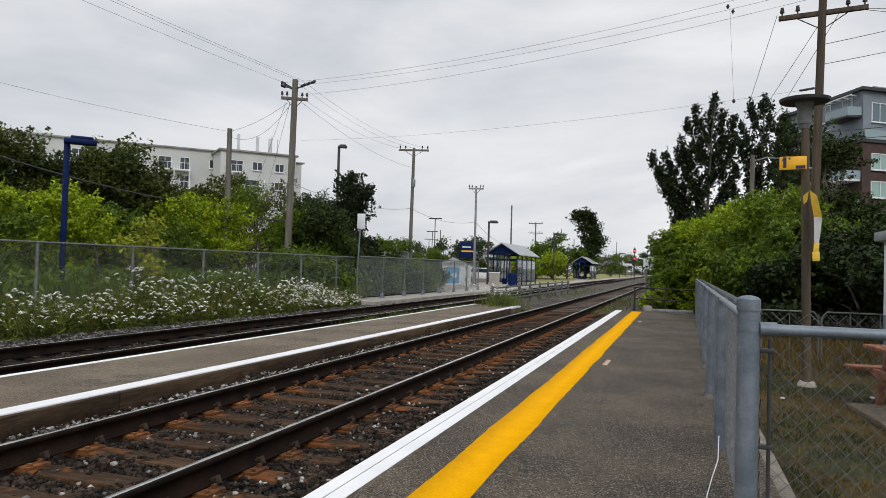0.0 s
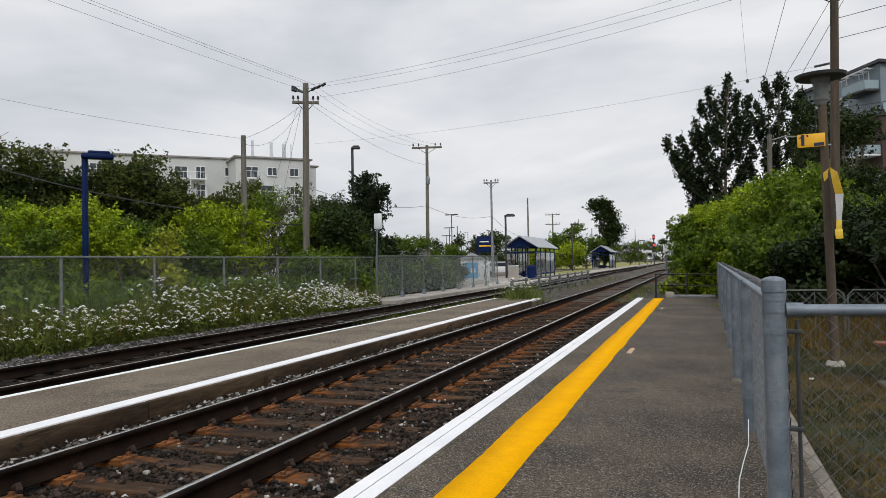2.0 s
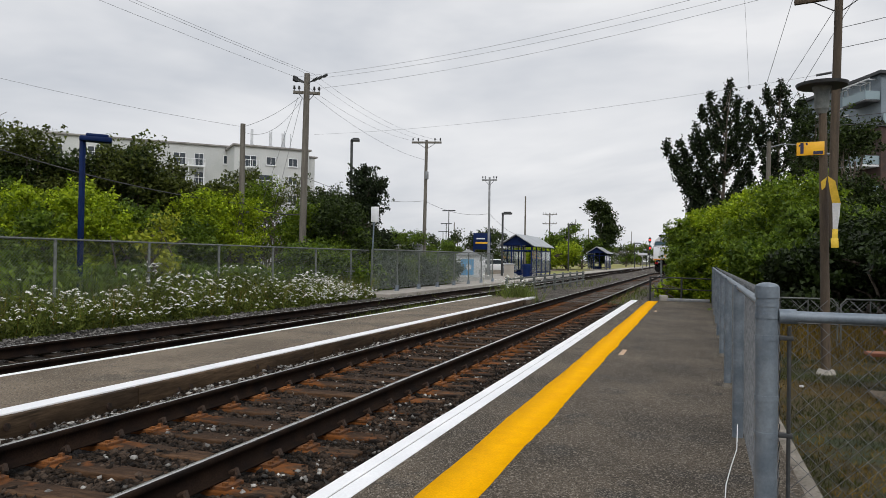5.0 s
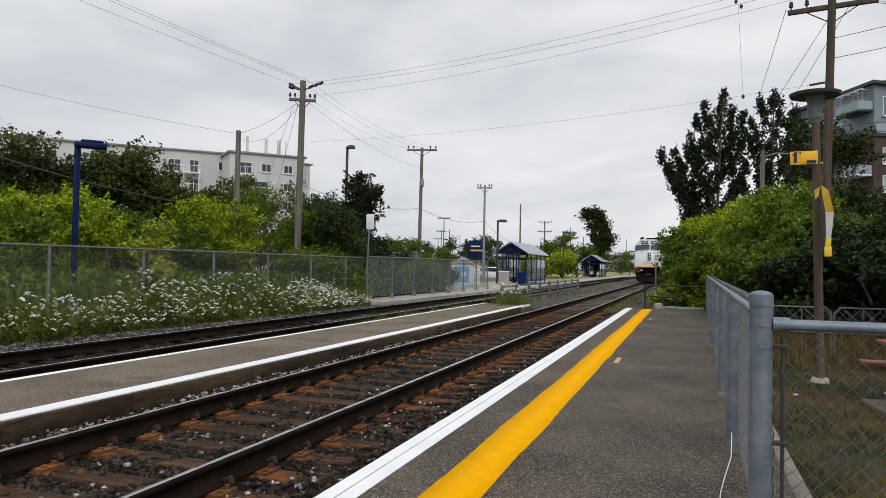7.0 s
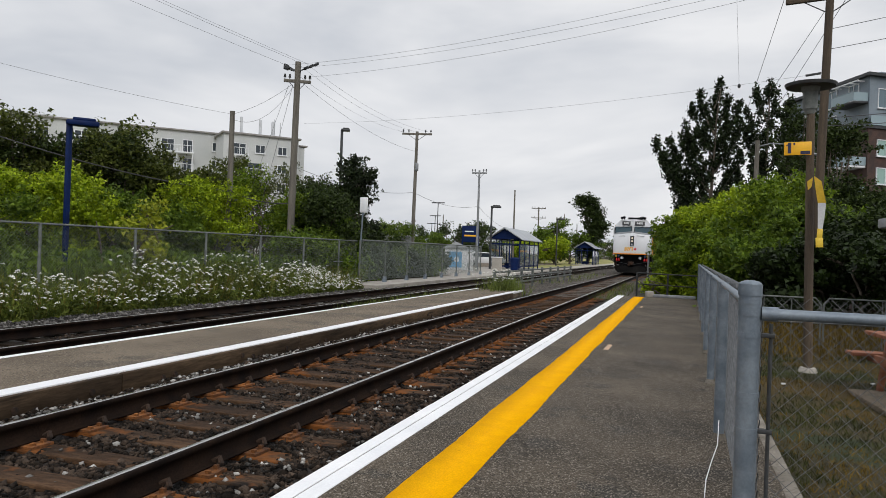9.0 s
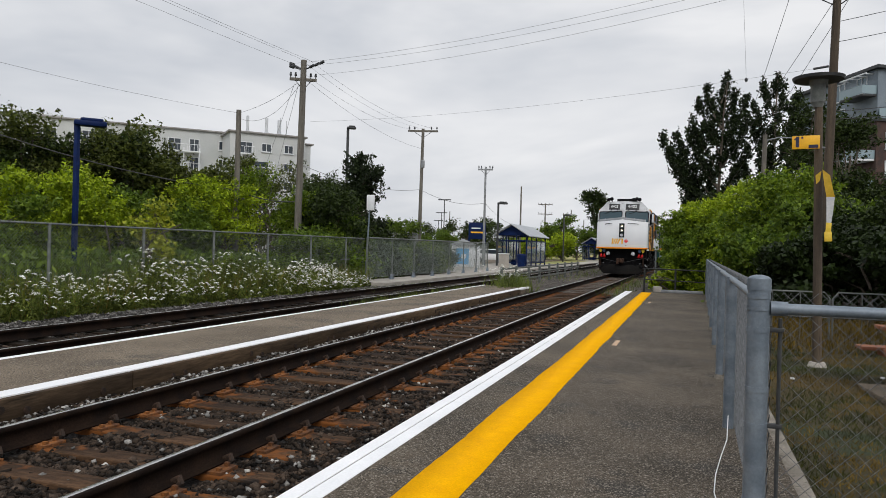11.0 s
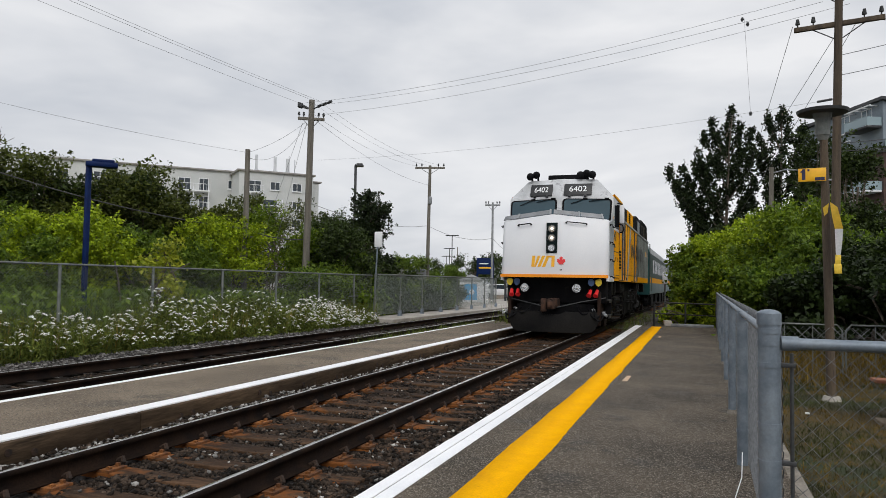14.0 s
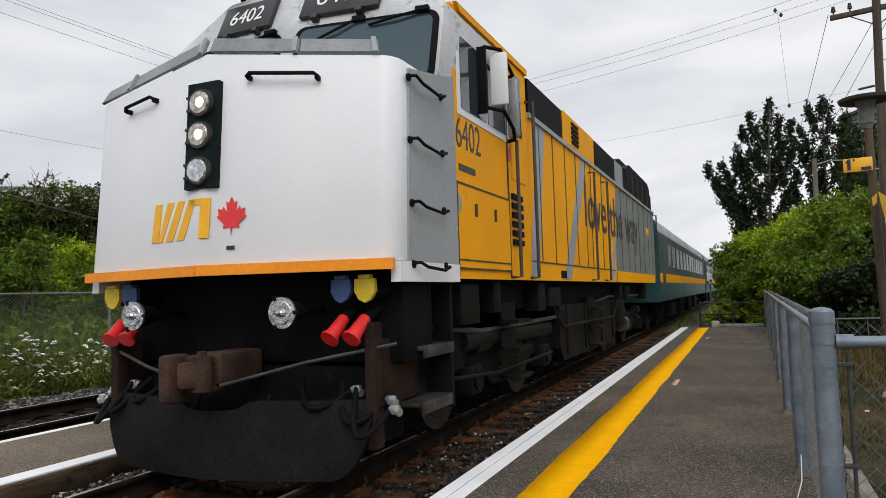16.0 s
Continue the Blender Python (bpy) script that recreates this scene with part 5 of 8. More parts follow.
def lettering(name, body, size, material, parent, m, squeeze=1.0, bold=0.0):
    """Raised letters in the built-in font, as a mesh; they stand in the plane of x and y of m."""
    cu = bpy.data.curves.new(name, "FONT")
    cu.body, cu.size, cu.extrude, cu.align_x, cu.align_y = body, size, 0.002, "CENTER", "CENTER"
    cu.offset = bold
    tmp = bpy.data.objects.new(name, cu)
    scene.collection.objects.link(tmp)
    me = bpy.data.meshes.new_from_object(tmp.evaluated_get(bpy.context.evaluated_depsgraph_get()))
    bpy.data.objects.remove(tmp)
    me.materials.clear()
    me.materials.append(material)
    # one object a letter
    bm = bmesh.new()
    bm.from_mesh(me)
    bm.verts.ensure_lookup_table()
    left, made = set(bm.verts), []
    while left:
        stack, island = [left.pop()], set()
        while stack:
            v = stack.pop()
            island.add(v)
            for e in v.link_edges:
                o = e.other_vert(v)
                if o in left:
                    left.discard(o)
                    stack.append(o)
        faces = {f for v in island for f in v.link_faces}
        order = {v: i for i, v in enumerate(sorted(island, key=lambda v: v.index))}
        lm = bpy.data.meshes.new(name)
        lm.from_pydata([tuple(v.co) for v in order], [], [[order[v] for v in f.verts] for f in sorted(faces, key=lambda f: f.index)])
        lm.materials.append(material)
        ob = new(name, lm)
        ob.parent = parent
        ob.matrix_basis = m @ Matrix.Diagonal((squeeze, 1, 1, 1))
        made.append(ob)
    bm.free()
    bpy.data.meshes.remove(me)
    return made


def round_corners(bm, r):
    """Rounds the four short edges of a thick panel."""
    bm.edges.ensure_lookup_table()
    short = sorted(bm.edges, key=lambda e: e.calc_length())[:4]
    bmesh.ops.bevel(bm, geom=short, offset=r, segments=5, affect="EDGES", profile=0.5)


def hull(verts, faces):
    bm = bmesh.new()
    vs = [bm.verts.new(v) for v in verts]
    fs = [bm.faces.new([vs[i] for i in f]) for f in faces]
    bmesh.ops.recalc_face_normals(bm, faces=fs)
    return bm


def wheelset(parent, y, r):
    """An axle with two wheels; its own origin lies on the axle, so that it can turn."""
    b = bmesh.new()
    cyl(b, (-1.0, 0, 0), (1.0, 0, 0), 0.08, n=12)
    ws = part("wheelset", b, M["wheel_steel"], parent)
    ws.matrix_basis = pose(0, y, r)
    for s in (-1, 1):
        q = bmesh.new()
        cyl(q, (s * 0.70, 0, 0), (s * 0.83, 0, 0), r, n=40)
        cyl(q, (s * 0.67, 0, 0), (s * 0.70, 0, 0), r + 0.02, n=40)
        cyl(q, (s * 0.83, 0, 0), (s * 0.85, 0, 0), r * 0.78, r * 0.72, n=32)
        cyl(q, (s * 0.83, 0, 0), (s * 0.93, 0, 0), 0.15, n=16)
        for k in range(6):
            a = k * math.pi / 3
            box(q, (s * 0.855, math.cos(a) * r * 0.5, math.sin(a) * r * 0.5), (0.02, 0.06, 0.06))
        part("wheel", q, M["wheel_steel"], ws)
    return ws


def truck(parent, y, base, r, frame_mat):
    """A two-axle truck: side frames, axle boxes, springs and brake gear."""
    made = []
    for s in (-1, 1):
        b = bmesh.new()
        prism(b, [(y - base / 2 - 0.55, 0.62), (y - base / 2 + 0.45, 0.55), (y - 0.6, 0.36), (y + 0.6, 0.36), (y + base / 2 - 0.45, 0.55), (y + base / 2 + 0.55, 0.62),
                  (y + base / 2 + 0.5, 0.86), (y + 0.7, 0.80), (y - 0.7, 0.80), (y - base / 2 - 0.5, 0.86)], s * 1.02, s * 1.16)
        part("side_frame", b, frame_mat, parent)
        for e in (-1, 1):
            q = bmesh.new()
            box(q, (s * 1.16, y + e * base / 2, r), (0.22, 0.32, 0.30), bev=0.03)
            cyl(q, (s * 1.24, y + e * base / 2, r), (s * 1.30, y + e * base / 2, r), 0.11, n=16)
            part("axle_box", q, frame_mat, parent)
            q = bmesh.new()
            for k in range(5):
                cyl(q, (s * 1.10, y + e * 0.35, 0.40 + k * 0.075), (s * 1.10, y + e * 0.35, 0.44 + k * 0.075), 0.085, n=12)
            part("spring", q, frame_mat, parent)
            q = bmesh.new()
            cyl(q, (s * 1.2, y + e * 0.95, 0.84), (s * 1.2, y + e * 1.35, 0.84), 0.10, n=14)
            cyl(q, (s * 1.2, y + e * 0.55, 0.74), (s * 1.2, y + e * 1.0, 0.84), 0.025, n=8)
            part("brake_cylinder", q, frame_mat, parent)
    for e in (-1, 1):
        made.append(wheelset(parent, y + e * base / 2, r))
    return made


loco = thing("locomotive", "diesel passenger locomotive, white nose, yellow and grey sides", "locomotive", pose(TX, 60, RZ))
WHEELS = []
# nose: a blunt wedge
NB = [(-1.5, 0, 1.62), (0, -0.31, 1.62), (1.5, 0, 1.62)]
NT = [(-1.49, 0.13, 3.16), (0, -0.19, 3.31), (1.49, 0.13, 3.16)]
NR = [(-1.49, 0.92, 3.16), (0, 0.80, 3.25), (1.49, 0.92, 3.16)]
NK = [(-1.5, 1.2, 1.62), (0, 1.2, 1.62), (1.5, 1.2, 1.62)]
v = NB + NT + NR + NK
b = hull(v, [(0, 1, 4, 3), (1, 2, 5, 4), (3, 4, 7, 6), (4, 5, 8, 7), (0, 3, 6, 9), (2, 11, 8, 5), (9, 10, 1, 0), (10, 11, 2, 1), (6, 7, 10, 9), (7, 8, 11, 10)])
upright = [e for e in b.edges if abs(e.verts[0].co.z - e.verts[1].co.z) > 1.2 and abs(e.verts[0].co.x) > 1.4 and min(v.co.y for v in e.verts) < 0.05]
bmesh.ops.bevel(b, geom=upright, offset=0.13, segments=6, affect="EDGES", profile=0.5)
bmesh.ops.bevel(b, geom=[e for e in b.edges if e.calc_face_angle(0) > 0.5], offset=0.03, segments=2, affect="EDGES", profile=0.5)
nose = part("nose", b, M["loco_white"], loco, "white blunt nose")
FL = (NB[0], NB[1], NT[1], NT[0])
FR = (NB[1], NB[2], NT[2], NT[1])
# grey side of the nose with grab irons
for s in (-1, 1):
    b = bmesh.new()
    prism(b, [(0.20, 1.50), (1.22, 1.50), (1.22, 3.28), (0.98, 3.22), (0.31, 3.10)], s * 1.47, s * 1.512)
    side = part("nose_side", b, M["loco_grey"], loco, "grey side panel of the nose")
    b = bmesh.new()
    prism(b, [(0.06, 1.47), (1.22, 1.47), (1.22, 1.62), (0.07, 1.62)], s * 1.44, s * 1.518)
    part("sill", b, M["loco_white"], loco)
    for z in (1.56, 2.02, 2.50, 2.98):
        b = bmesh.new()
        tube(b, [(s * 1.51, 0.28, z + 0.05), (s * 1.575, 0.30, z + 0.05), (s * 1.575, 0.42, z + 0.02), (s * 1.575, 0.76, z), (s * 1.575, 0.86, z + 0.03), (s * 1.51, 0.90, z + 0.03)], 0.013, 8)
        for y in (0.28, 0.90):
            cyl(b, (s * 1.51, y, z + 0.04), (s * 1.53, y, z + 0.04), 0.03, n=10)
        part("grab_iron", b, M["loco_black"], side, "black grab iron" if z == 1.56 else "")
# upper cab with the windshield
CB = [(-1.49, 0.90, 3.12), (0, 0.78, 3.20), (1.49, 0.90, 3.12)]
CM = [(-1.52, 1.06, 3.90), (0, 0.95, 3.93), (1.52, 1.06, 3.90)]
CT = [(-1.02, 1.34, 4.46), (0, 1.24, 4.50), (1.02, 1.34, 4.46)]
BB = [(-1.5, 2.8, 3.22), (1.5, 2.8, 3.22), (1.52, 2.8, 3.9), (1.02, 2.8, 4.46), (-1.02, 2.8, 4.46), (-1.52, 2.8, 3.9)]
v = CB + CM + CT + BB
b = hull(v, [(0, 1, 4, 3), (1, 2, 5, 4), (3, 4, 7, 6), (4, 5, 8, 7), (2, 10, 11, 5), (5, 11, 12, 8), (8, 12, 13, 6, 7), (6, 13, 14, 3), (3, 14, 9, 0), (9, 10, 2, 1, 0), (9, 14, 13, 12, 11, 10)])
bmesh.ops.bevel(b, geom=[e for e in b.edges], offset=0.03, segments=2, affect="EDGES", profile=0.5)
cab = part("cab", b, M["loco_grime"], loco, "white cab front with sooty forehead")
for k, quad, u0, u1 in ((0, (CB[0], CB[1], CM[1], CM[0]), 0.04, 0.93), (1, (CB[1], CB[2], CM[2], CM[1]), 0.07, 0.96)):
    b = bmesh.new()
    plate(b, quad, u0 - 0.02, u1 + 0.02, 0.04, 0.92, 0.0, 0.025)
    round_corners(b, 0.11)
    bmesh.ops.bevel(b, geom=[e for e in b.edges], offset=0.008, segments=2, affect="EDGES", profile=0.5)
    fr = part("windshield_frame", b, M["loco_black"], loco, "black rubber windshield frame")
    b = bmesh.new()
    plate(b, quad, u0 + 0.015, u1 - 0.015, 0.09, 0.87, 0.02, 0.031)
    round_corners(b, 0.09)
    part("windshield", b, M["windshield"], fr, "blue-tinted windshield glass")
    b = bmesh.new()
    at = plate(b, quad, 0.44, 0.52, 0.87, 0.93, 0.03, 0.07)
    tube(b, [at(0.48, 0.90, 0.06), at(0.32, 0.76, 0.07), at(0.22, 0.70, 0.05)], 0.012, 6)
    tube(b, [at(0.90, 0.90, 0.06), at(0.72, 0.84, 0.07), at(0.55, 0.80, 0.05)], 0.012, 6)
    plate(b, quad, 0.84, 0.92, 0.88, 0.93, 0.03, 0.08)
    part("wiper", b, M["loco_black"], fr)


def brow(x, z):
    """A place on the cab's forehead."""
    k = (z - 3.91) / 0.57
    return (x, 0.95 + 0.10 * abs(x) / 1.4 + 0.29 * k - 0.012, z)


for x0, x1 in ((-0.90, -0.24), (0.10, 0.90)):
    quad = (brow(x0, 3.95), brow(x1, 3.95), brow(x1, 4.30), brow(x0, 4.30))
    b = bmesh.new()
    at = plate(b, quad, 0, 1, 0, 1, 0.0, 0.05)
    bmesh.ops.bevel(b, geom=[e for e in b.edges], offset=0.012, segments=2, affect="EDGES", profile=0.5)
    for u in (0.22, 0.78):
        plate(b, quad, u - 0.04, u + 0.04, -0.14, 0.0, 0.0, 0.07)
    nbd = part("number_board", b, M["ink"], loco, "dark number board with pale numerals")
    c, ex, ey = at(0.5, 0.5, 0.053), at(1, 0.5, 0) - at(0, 0.5, 0), at(0.5, 1, 0) - at(0.5, 0, 0)
    ex.normalize()
    ez = ex.cross(ey).normalized()
    ey = ez.cross(ex)
    lettering("numeral", "6402", 0.265, M["numeral"], nbd, Matrix(((ex.x, ey.x, ez.x, c.x), (ex.y, ey.y, ez.y, c.y), (ex.z, ey.z, ez.z, c.z), (0, 0, 0, 1))), 0.80 if x0 < 0 else 0.98)
# glare shield flaps above the nose
for quad, segs in (((NT[0], NT[1], (0, -0.13, 3.44), (-1.44, 0.19, 3.29)), ((0.01, 0.33), (0.34, 0.98))), ((NT[1], NT[2], (1.44, 0.19, 3.29), (0, -0.13, 3.44)), ((0.02, 0.50), (0.51, 0.92)))):
    for u0, u1 in segs:
        b = bmesh.new()
        at = plate(b, quad, u0, u1, 0.10, 1.0, -0.01, 0.012)
        flap = part("glare_shield", b, M["shield_grey"], loco, "grey hinged glare shield flap")
        b = bmesh.new()
        plate(b, quad, u1 - 0.03, u1 - 0.005, 0.0, 1.05, 0.005, 0.035)
        part("hinge", b, M["loco_grey"], flap)
# lamp panel, logo and grab irons of the nose
b = bmesh.new()
PW = 0.15
pan_quad = ((-PW, -0.295, 1.62), (PW, -0.295, 1.62), (PW, -0.18, 3.31), (-PW, -0.18, 3.31))
plate(b, pan_quad, 0, 1, 0.36, 0.855, -0.02, 0.03)
panel = part("headlight_panel", b, M["lamp_panel"], loco, "black recessed headlight panel")
for k, z in enumerate((0.44, 0.605, 0.755)):
    p = Vector((0, -0.295 + 0.115 * z - 0.02, 1.62 + 1.69 * z))
    b = bmesh.new()
    cyl(b, p + Vector((0, -0.005, 0)), p + Vector((0, -0.05, 0)), 0.112, 0.105, n=24)
    for q in (-1, 1):
        box(b, p + Vector((-0.11, -0.03, 0.05 * q)), (0.05, 0.03, 0.025), bev=0.004)
    lamp = part("headlight_rim", b, M["dark_metal"], panel, "dark metal lamp rim with clips")
    b = bmesh.new()
    cyl(b, p + Vector((0, -0.04, 0)), p + Vector((0, -0.062, 0)), 0.098, 0.084, n=24)
    part("headlight_lens", b, M["lamp_reflector"] if k else M["lamp_ditch"], panel, "ribbed headlight lens" if k else "clear lamp lens")
    if k:
        b = bmesh.new()
        cyl(b, p + Vector((0.012, -0.060, 0)), p + Vector((0.012, -0.068, 0)), 0.046, 0.03, n=16)
        part("bulb", b, M["lamp_lit"], panel, "glowing bulb behind the lens")
quadL = FL
strokes = [[(0.855, 0.52), (0.945, 0.52), (0.925, 0.22), (0.835, 0.22)], [(0.92, 0.235), (0.83, 0.20), (0.93, 0.20), (1.07, 0.56), (0.97, 0.56)],
           [(1.02, 0.22), (1.11, 0.22), (1.24, 0.52), (1.15, 0.52)], [(1.16, 0.22), (1.25, 0.22), (1.375, 0.52), (1.285, 0.52)],
           [(1.285, 0.52), (1.44, 0.52), (1.47, 0.47), (1.31, 0.47)], [(1.385, 0.22), (1.47, 0.22), (1.47, 0.472), (1.385, 0.472)]]
fold = math.hypot(1.5, 0.31)
for k, pts in enumerate(strokes):
    b = bmesh.new()
    if k == 1:
        pts = [(0.925, 0.22), (0.975, 0.22), (1.105, 0.52), (1.015, 0.52)]
    # the last stroke stands beyond the fold of the nose
    if k == 5:
        patch_poly(b, FR, [(x - 1.383 + (0.012 if z > 0.3 else 0.0), z * 1.03 if z < 0.3 else 0.535) for x, z in pts], 0.004, 0.012)
    else:
        patch_poly(b, quadL, [(min(x + 0.10, fold), z * 1.03) for x, z in pts], 0.004, 0.012)
    part("emblem_stroke", b, M["logo_yellow"], nose, "slanted yellow emblem stroke" if k == 0 else "", smooth=False)
half = [(0.0, 0.0), (0.012, 0.075), (0.085, 0.062), (0.075, 0.095), (0.150, 0.150), (0.130, 0.165), (0.140, 0.215), (0.095, 0.205), (0.085, 0.230), (0.045, 0.185), (0.055, 0.270),
        (0.028, 0.255), (0.0, 0.305)]
pts = half + [(-x, z) for x, z in reversed(half[1:-1])]
b = bmesh.new()
patch_poly(b, FR, [(0.27 + 0.8 * x, 0.23 + z) for x, z in pts], 0.004, 0.008)
part("emblem_leaf", b, M["leaf_red"], nose, "small red leaf emblem", smooth=False)
b = bmesh.new()
patch_poly(b, FR, [(0.235, 0.13), (0.30, 0.13), (0.30, 0.16), (0.235, 0.16)], 0.004, 0.007)
part("small_mark", b, M["ink"], nose, smooth=False)
for quad, u0, u1, v0 in ((FL, 0.33, 0.60, 0.88), (FR, 0.24, 0.62, 0.885)):
    b = bmesh.new()
    at = plate(b, quad, u0, u0 + 0.02, v0 - 0.02, v0, 0.0, 0.05)
    plate(b, quad, u1 - 0.02, u1, v0 - 0.02, v0, 0.0, 0.05)
    tube(b, [at(u0, v0 - 0.01, 0.05), at(u0 + 0.02, v0 + 0.003, 0.07), at(u1 - 0.02, v0 + 0.003, 0.07), at(u1, v0 - 0.01, 0.05)], 0.015, 8)
    part("grab_iron", b, M["loco_black"], nose)
b = bmesh.new()
for a, c in ((NB[0], NB[1]), (NB[1], NB[2])):
    q = ((a[0], a[1] - 0.0, 1.56), (c[0], c[1], 1.56), (c[0], c[1], 1.64), (a[0], a[1], 1.64))
    plate(b, q, 0, 1, 0, 1, -0.02, 0.03)
part("nose_stripe", b, M["loco_orange"], nose, "orange stripe along the bottom of the nose")
# roof gear: horns and antenna box
b = bmesh.new()
box(b, (0.1, 1.75, 4.56), (1.15, 0.4, 0.2), bev=0.03)
box(b, (0.1, 2.4, 4.52), (0.9, 0.7, 0.14), bev=0.03)
cyl(b, (-0.25, 1.55, 4.46), (-0.25, 1.55, 4.62), 0.07)
part("roof_box", b, M["loco_black"], cab, "black air-conditioner and antenna box")
for x, n in ((-0.86, 2), (0.72, 3)):
    b = bmesh.new()
    for k in range(n):
        p = Vector((x + (k - (n - 1) / 2) * 0.17, 1.45 + 0.06 * (k % 2), 4.58 + 0.05 * (k % 2)))
        cyl(b, p, p + Vector((0, -0.26, 0)), 0.04, 0.115, n=14)
        ball(b, p + Vector((0, -0.23, 0)), 0.105, 1.0, 12)
        cyl(b, p, (p.x, p.y + 0.05, 4.4), 0.03, n=8)
    part("horn", b, M["loco_black"], cab, "black air horns")
# side walls: cab side, hood doors, radiator section
b = bmesh.new()
prism(b, [(-1.47, 1.50), (1.47, 1.50), (1.46, 3.96), (1.02, 4.38), (-1.02, 4.38), (-1.46, 3.96)], 1.3, 16.25, "y")
hood = part("hood", b, M["loco_black"], loco, "black hood roof and frame")


def side_panel(name, pts, mat, s, x0, x1, label="", parent=None):
    b = bmesh.new()
    prism(b, pts, s * x0, s * x1)
    return part(name, b, mat, parent or loco, label, smooth=False)


for s in (-1, 1):
    cs = side_panel("cab_side", [(1.225, 1.50), (3.55, 1.50), (3.55, 3.97), (1.225, 3.97), (1.225, 3.3)], M["loco_yellow"], s, 1.46, 1.50, "yellow cab side")
    side_panel("window_surround", [(1.32, 2.98), (2.72, 2.98), (2.82, 3.05), (2.82, 3.78), (2.72, 3.86), (1.45, 3.86), (1.32, 3.74)], M["loco_white"], s, 1.498, 1.507, "", cs)
    side_panel("cab_window", [(1.40, 3.05), (2.08, 3.05), (2.08, 3.80), (1.52, 3.80), (1.40, 3.70)], M["window"], s, 1.505, 1.513, "dark cab side window", cs)
    side_panel("cab_window", [(2.14, 3.05), (2.72, 3.05), (2.72, 3.80), (2.14, 3.80)], M["window"], s, 1.505, 1.513, "", cs)
    side_panel("locker_door", [(1.235, 1.60), (2.72, 1.60), (2.72, 2.34), (1.235, 2.34)], M["loco_yellow"], s, 1.50, 1.512, "", cs)
    for pts in ([(1.225, 1.585), (2.74, 1.585), (2.74, 1.60), (1.225, 1.60)], [(1.225, 2.34), (2.74, 2.34), (2.74, 2.36), (1.225, 2.36)], [(2.725, 1.52), (2.74, 1.52), (2.74, 3.9), (2.725, 3.9)],
                [(1.222, 1.52), (1.236, 1.52), (1.236, 2.36), (1.222, 2.36)], [(1.25, 1.66), (2.7, 1.66), (2.7, 1.675), (1.25, 1.675)]):
        side_panel("seam", pts, M["loco_seam"], s, 1.50, 1.516, "", cs)
    for y in (1.66, 2.22):
        side_panel("latch", [(y, 2.08), (y + 0.05, 2.08), (y + 0.05, 2.2), (y, 2.2)], M["loco_seam"], s, 1.51, 1.525, "", cs)
    side_panel("latch_plate", [(1.24, 2.10), (1.31, 2.10), (1.31, 2.24), (1.24, 2.24)], M["loco_grey"], s, 1.511, 1.518, "", cs)
    for k in range(6):
        side_panel("louver", [(2.84, 1.88 + k * 0.1), (3.22, 1.88 + k * 0.1), (3.22, 1.94 + k * 0.1), (2.84, 1.94 + k * 0.1)], M["loco_black"], s, 1.50, 1.525, "", cs)
    dr = side_panel("cab_door", [(2.88, 2.6), (3.42, 2.6), (3.42, 3.92), (2.88, 3.92)], M["loco_yellow"], s, 1.50, 1.508, "yellow cab door with a narrow window", cs)
    side_panel("door_window", [(2.98, 3.12), (3.30, 3.12), (3.30, 3.82), (2.98, 3.82)], M["window"], s, 1.507, 1.515, "", cs)
    # two mirrors on one bracket, and a dark wind wing before them
    for y, w, z0, z1 in ((2.20, 0.18, 3.24, 3.78), (2.74, 0.13, 3.02, 3.66)):
        b = bmesh.new()
        box(b, (s * (1.53 + w / 2), y, (z0 + z1) / 2), (w, 0.07, z1 - z0), bev=0.025)
        mir = part("mirror", b, M["loco_white"] if y < 2.5 else M["grey_metal"], cs, "white-backed rear-view mirror" if y < 2.5 else "grey framed mirror")
    for pts in ([(s * 1.50, 2.0, 3.20), (s * 1.66, 2.20, 3.18), (s * 1.66, 2.5, 3.06), (s * 1.60, 2.74, 3.0), (s * 1.50, 2.80, 3.0)],
                [(s * 1.50, 2.05, 3.82), (s * 1.64, 2.20, 3.81), (s * 1.60, 2.74, 3.70), (s * 1.50, 2.80, 3.70)]):
        b = bmesh.new()
        tube(b, pts, 0.02, 8)
        part("mirror_bracket", b, M["loco_black"], cs)
    b = bmesh.new()
    box(b, (s * 1.555, 1.86, 3.42), (0.10, 0.03, 0.66), bev=0.01)
    part("wind_wing", b, M["loco_black"], cs, "dark wind deflector at the cab window")
    b = bmesh.new()
    cyl(b, (s * 1.50, 2.80, 2.86), (s * 1.512, 2.80, 2.86), 0.075, n=20)
    part("fuel_button", b, M["red_cap"], cs, "round red emergency button")
    side_panel("awning", [(1.4, 3.93), (3.55, 3.93), (3.55, 4.0), (1.3, 4.0)], M["loco_yellow"], s, 1.49, 1.53, "", cs)
    # hood doors, yellow with grey slashes
    hs = side_panel("hood_side", [(3.56, 1.50), (9.55, 1.50), (9.85, 3.50), (3.56, 3.50)], M["loco_yellow"], s, 1.46, 1.50, "yellow hood side with diagonal grey slashes")
    for pts in ([(3.56, 1.74), (3.98, 3.46), (4.38, 3.46), (3.88, 1.52), (3.56, 1.52)], [(5.20, 1.52), (5.62, 1.52), (7.02, 3.46), (6.62, 3.46)], [(8.95, 1.52), (9.2, 1.52), (9.6, 2.1), (9.6, 2.5)]):
        side_panel("slash", pts, M["loco_grey"], s, 1.499, 1.504, "grey diagonal slash", hs)
    for y in (4.05, 4.75, 5.45, 6.15, 6.85, 7.3, 8.25, 8.9):
        side_panel("seam", [(y, 1.74), (y + 0.018, 1.74), (y + 0.018, 3.46), (y, 3.46)], M["loco_seam"], s, 1.50, 1.510, "", hs)
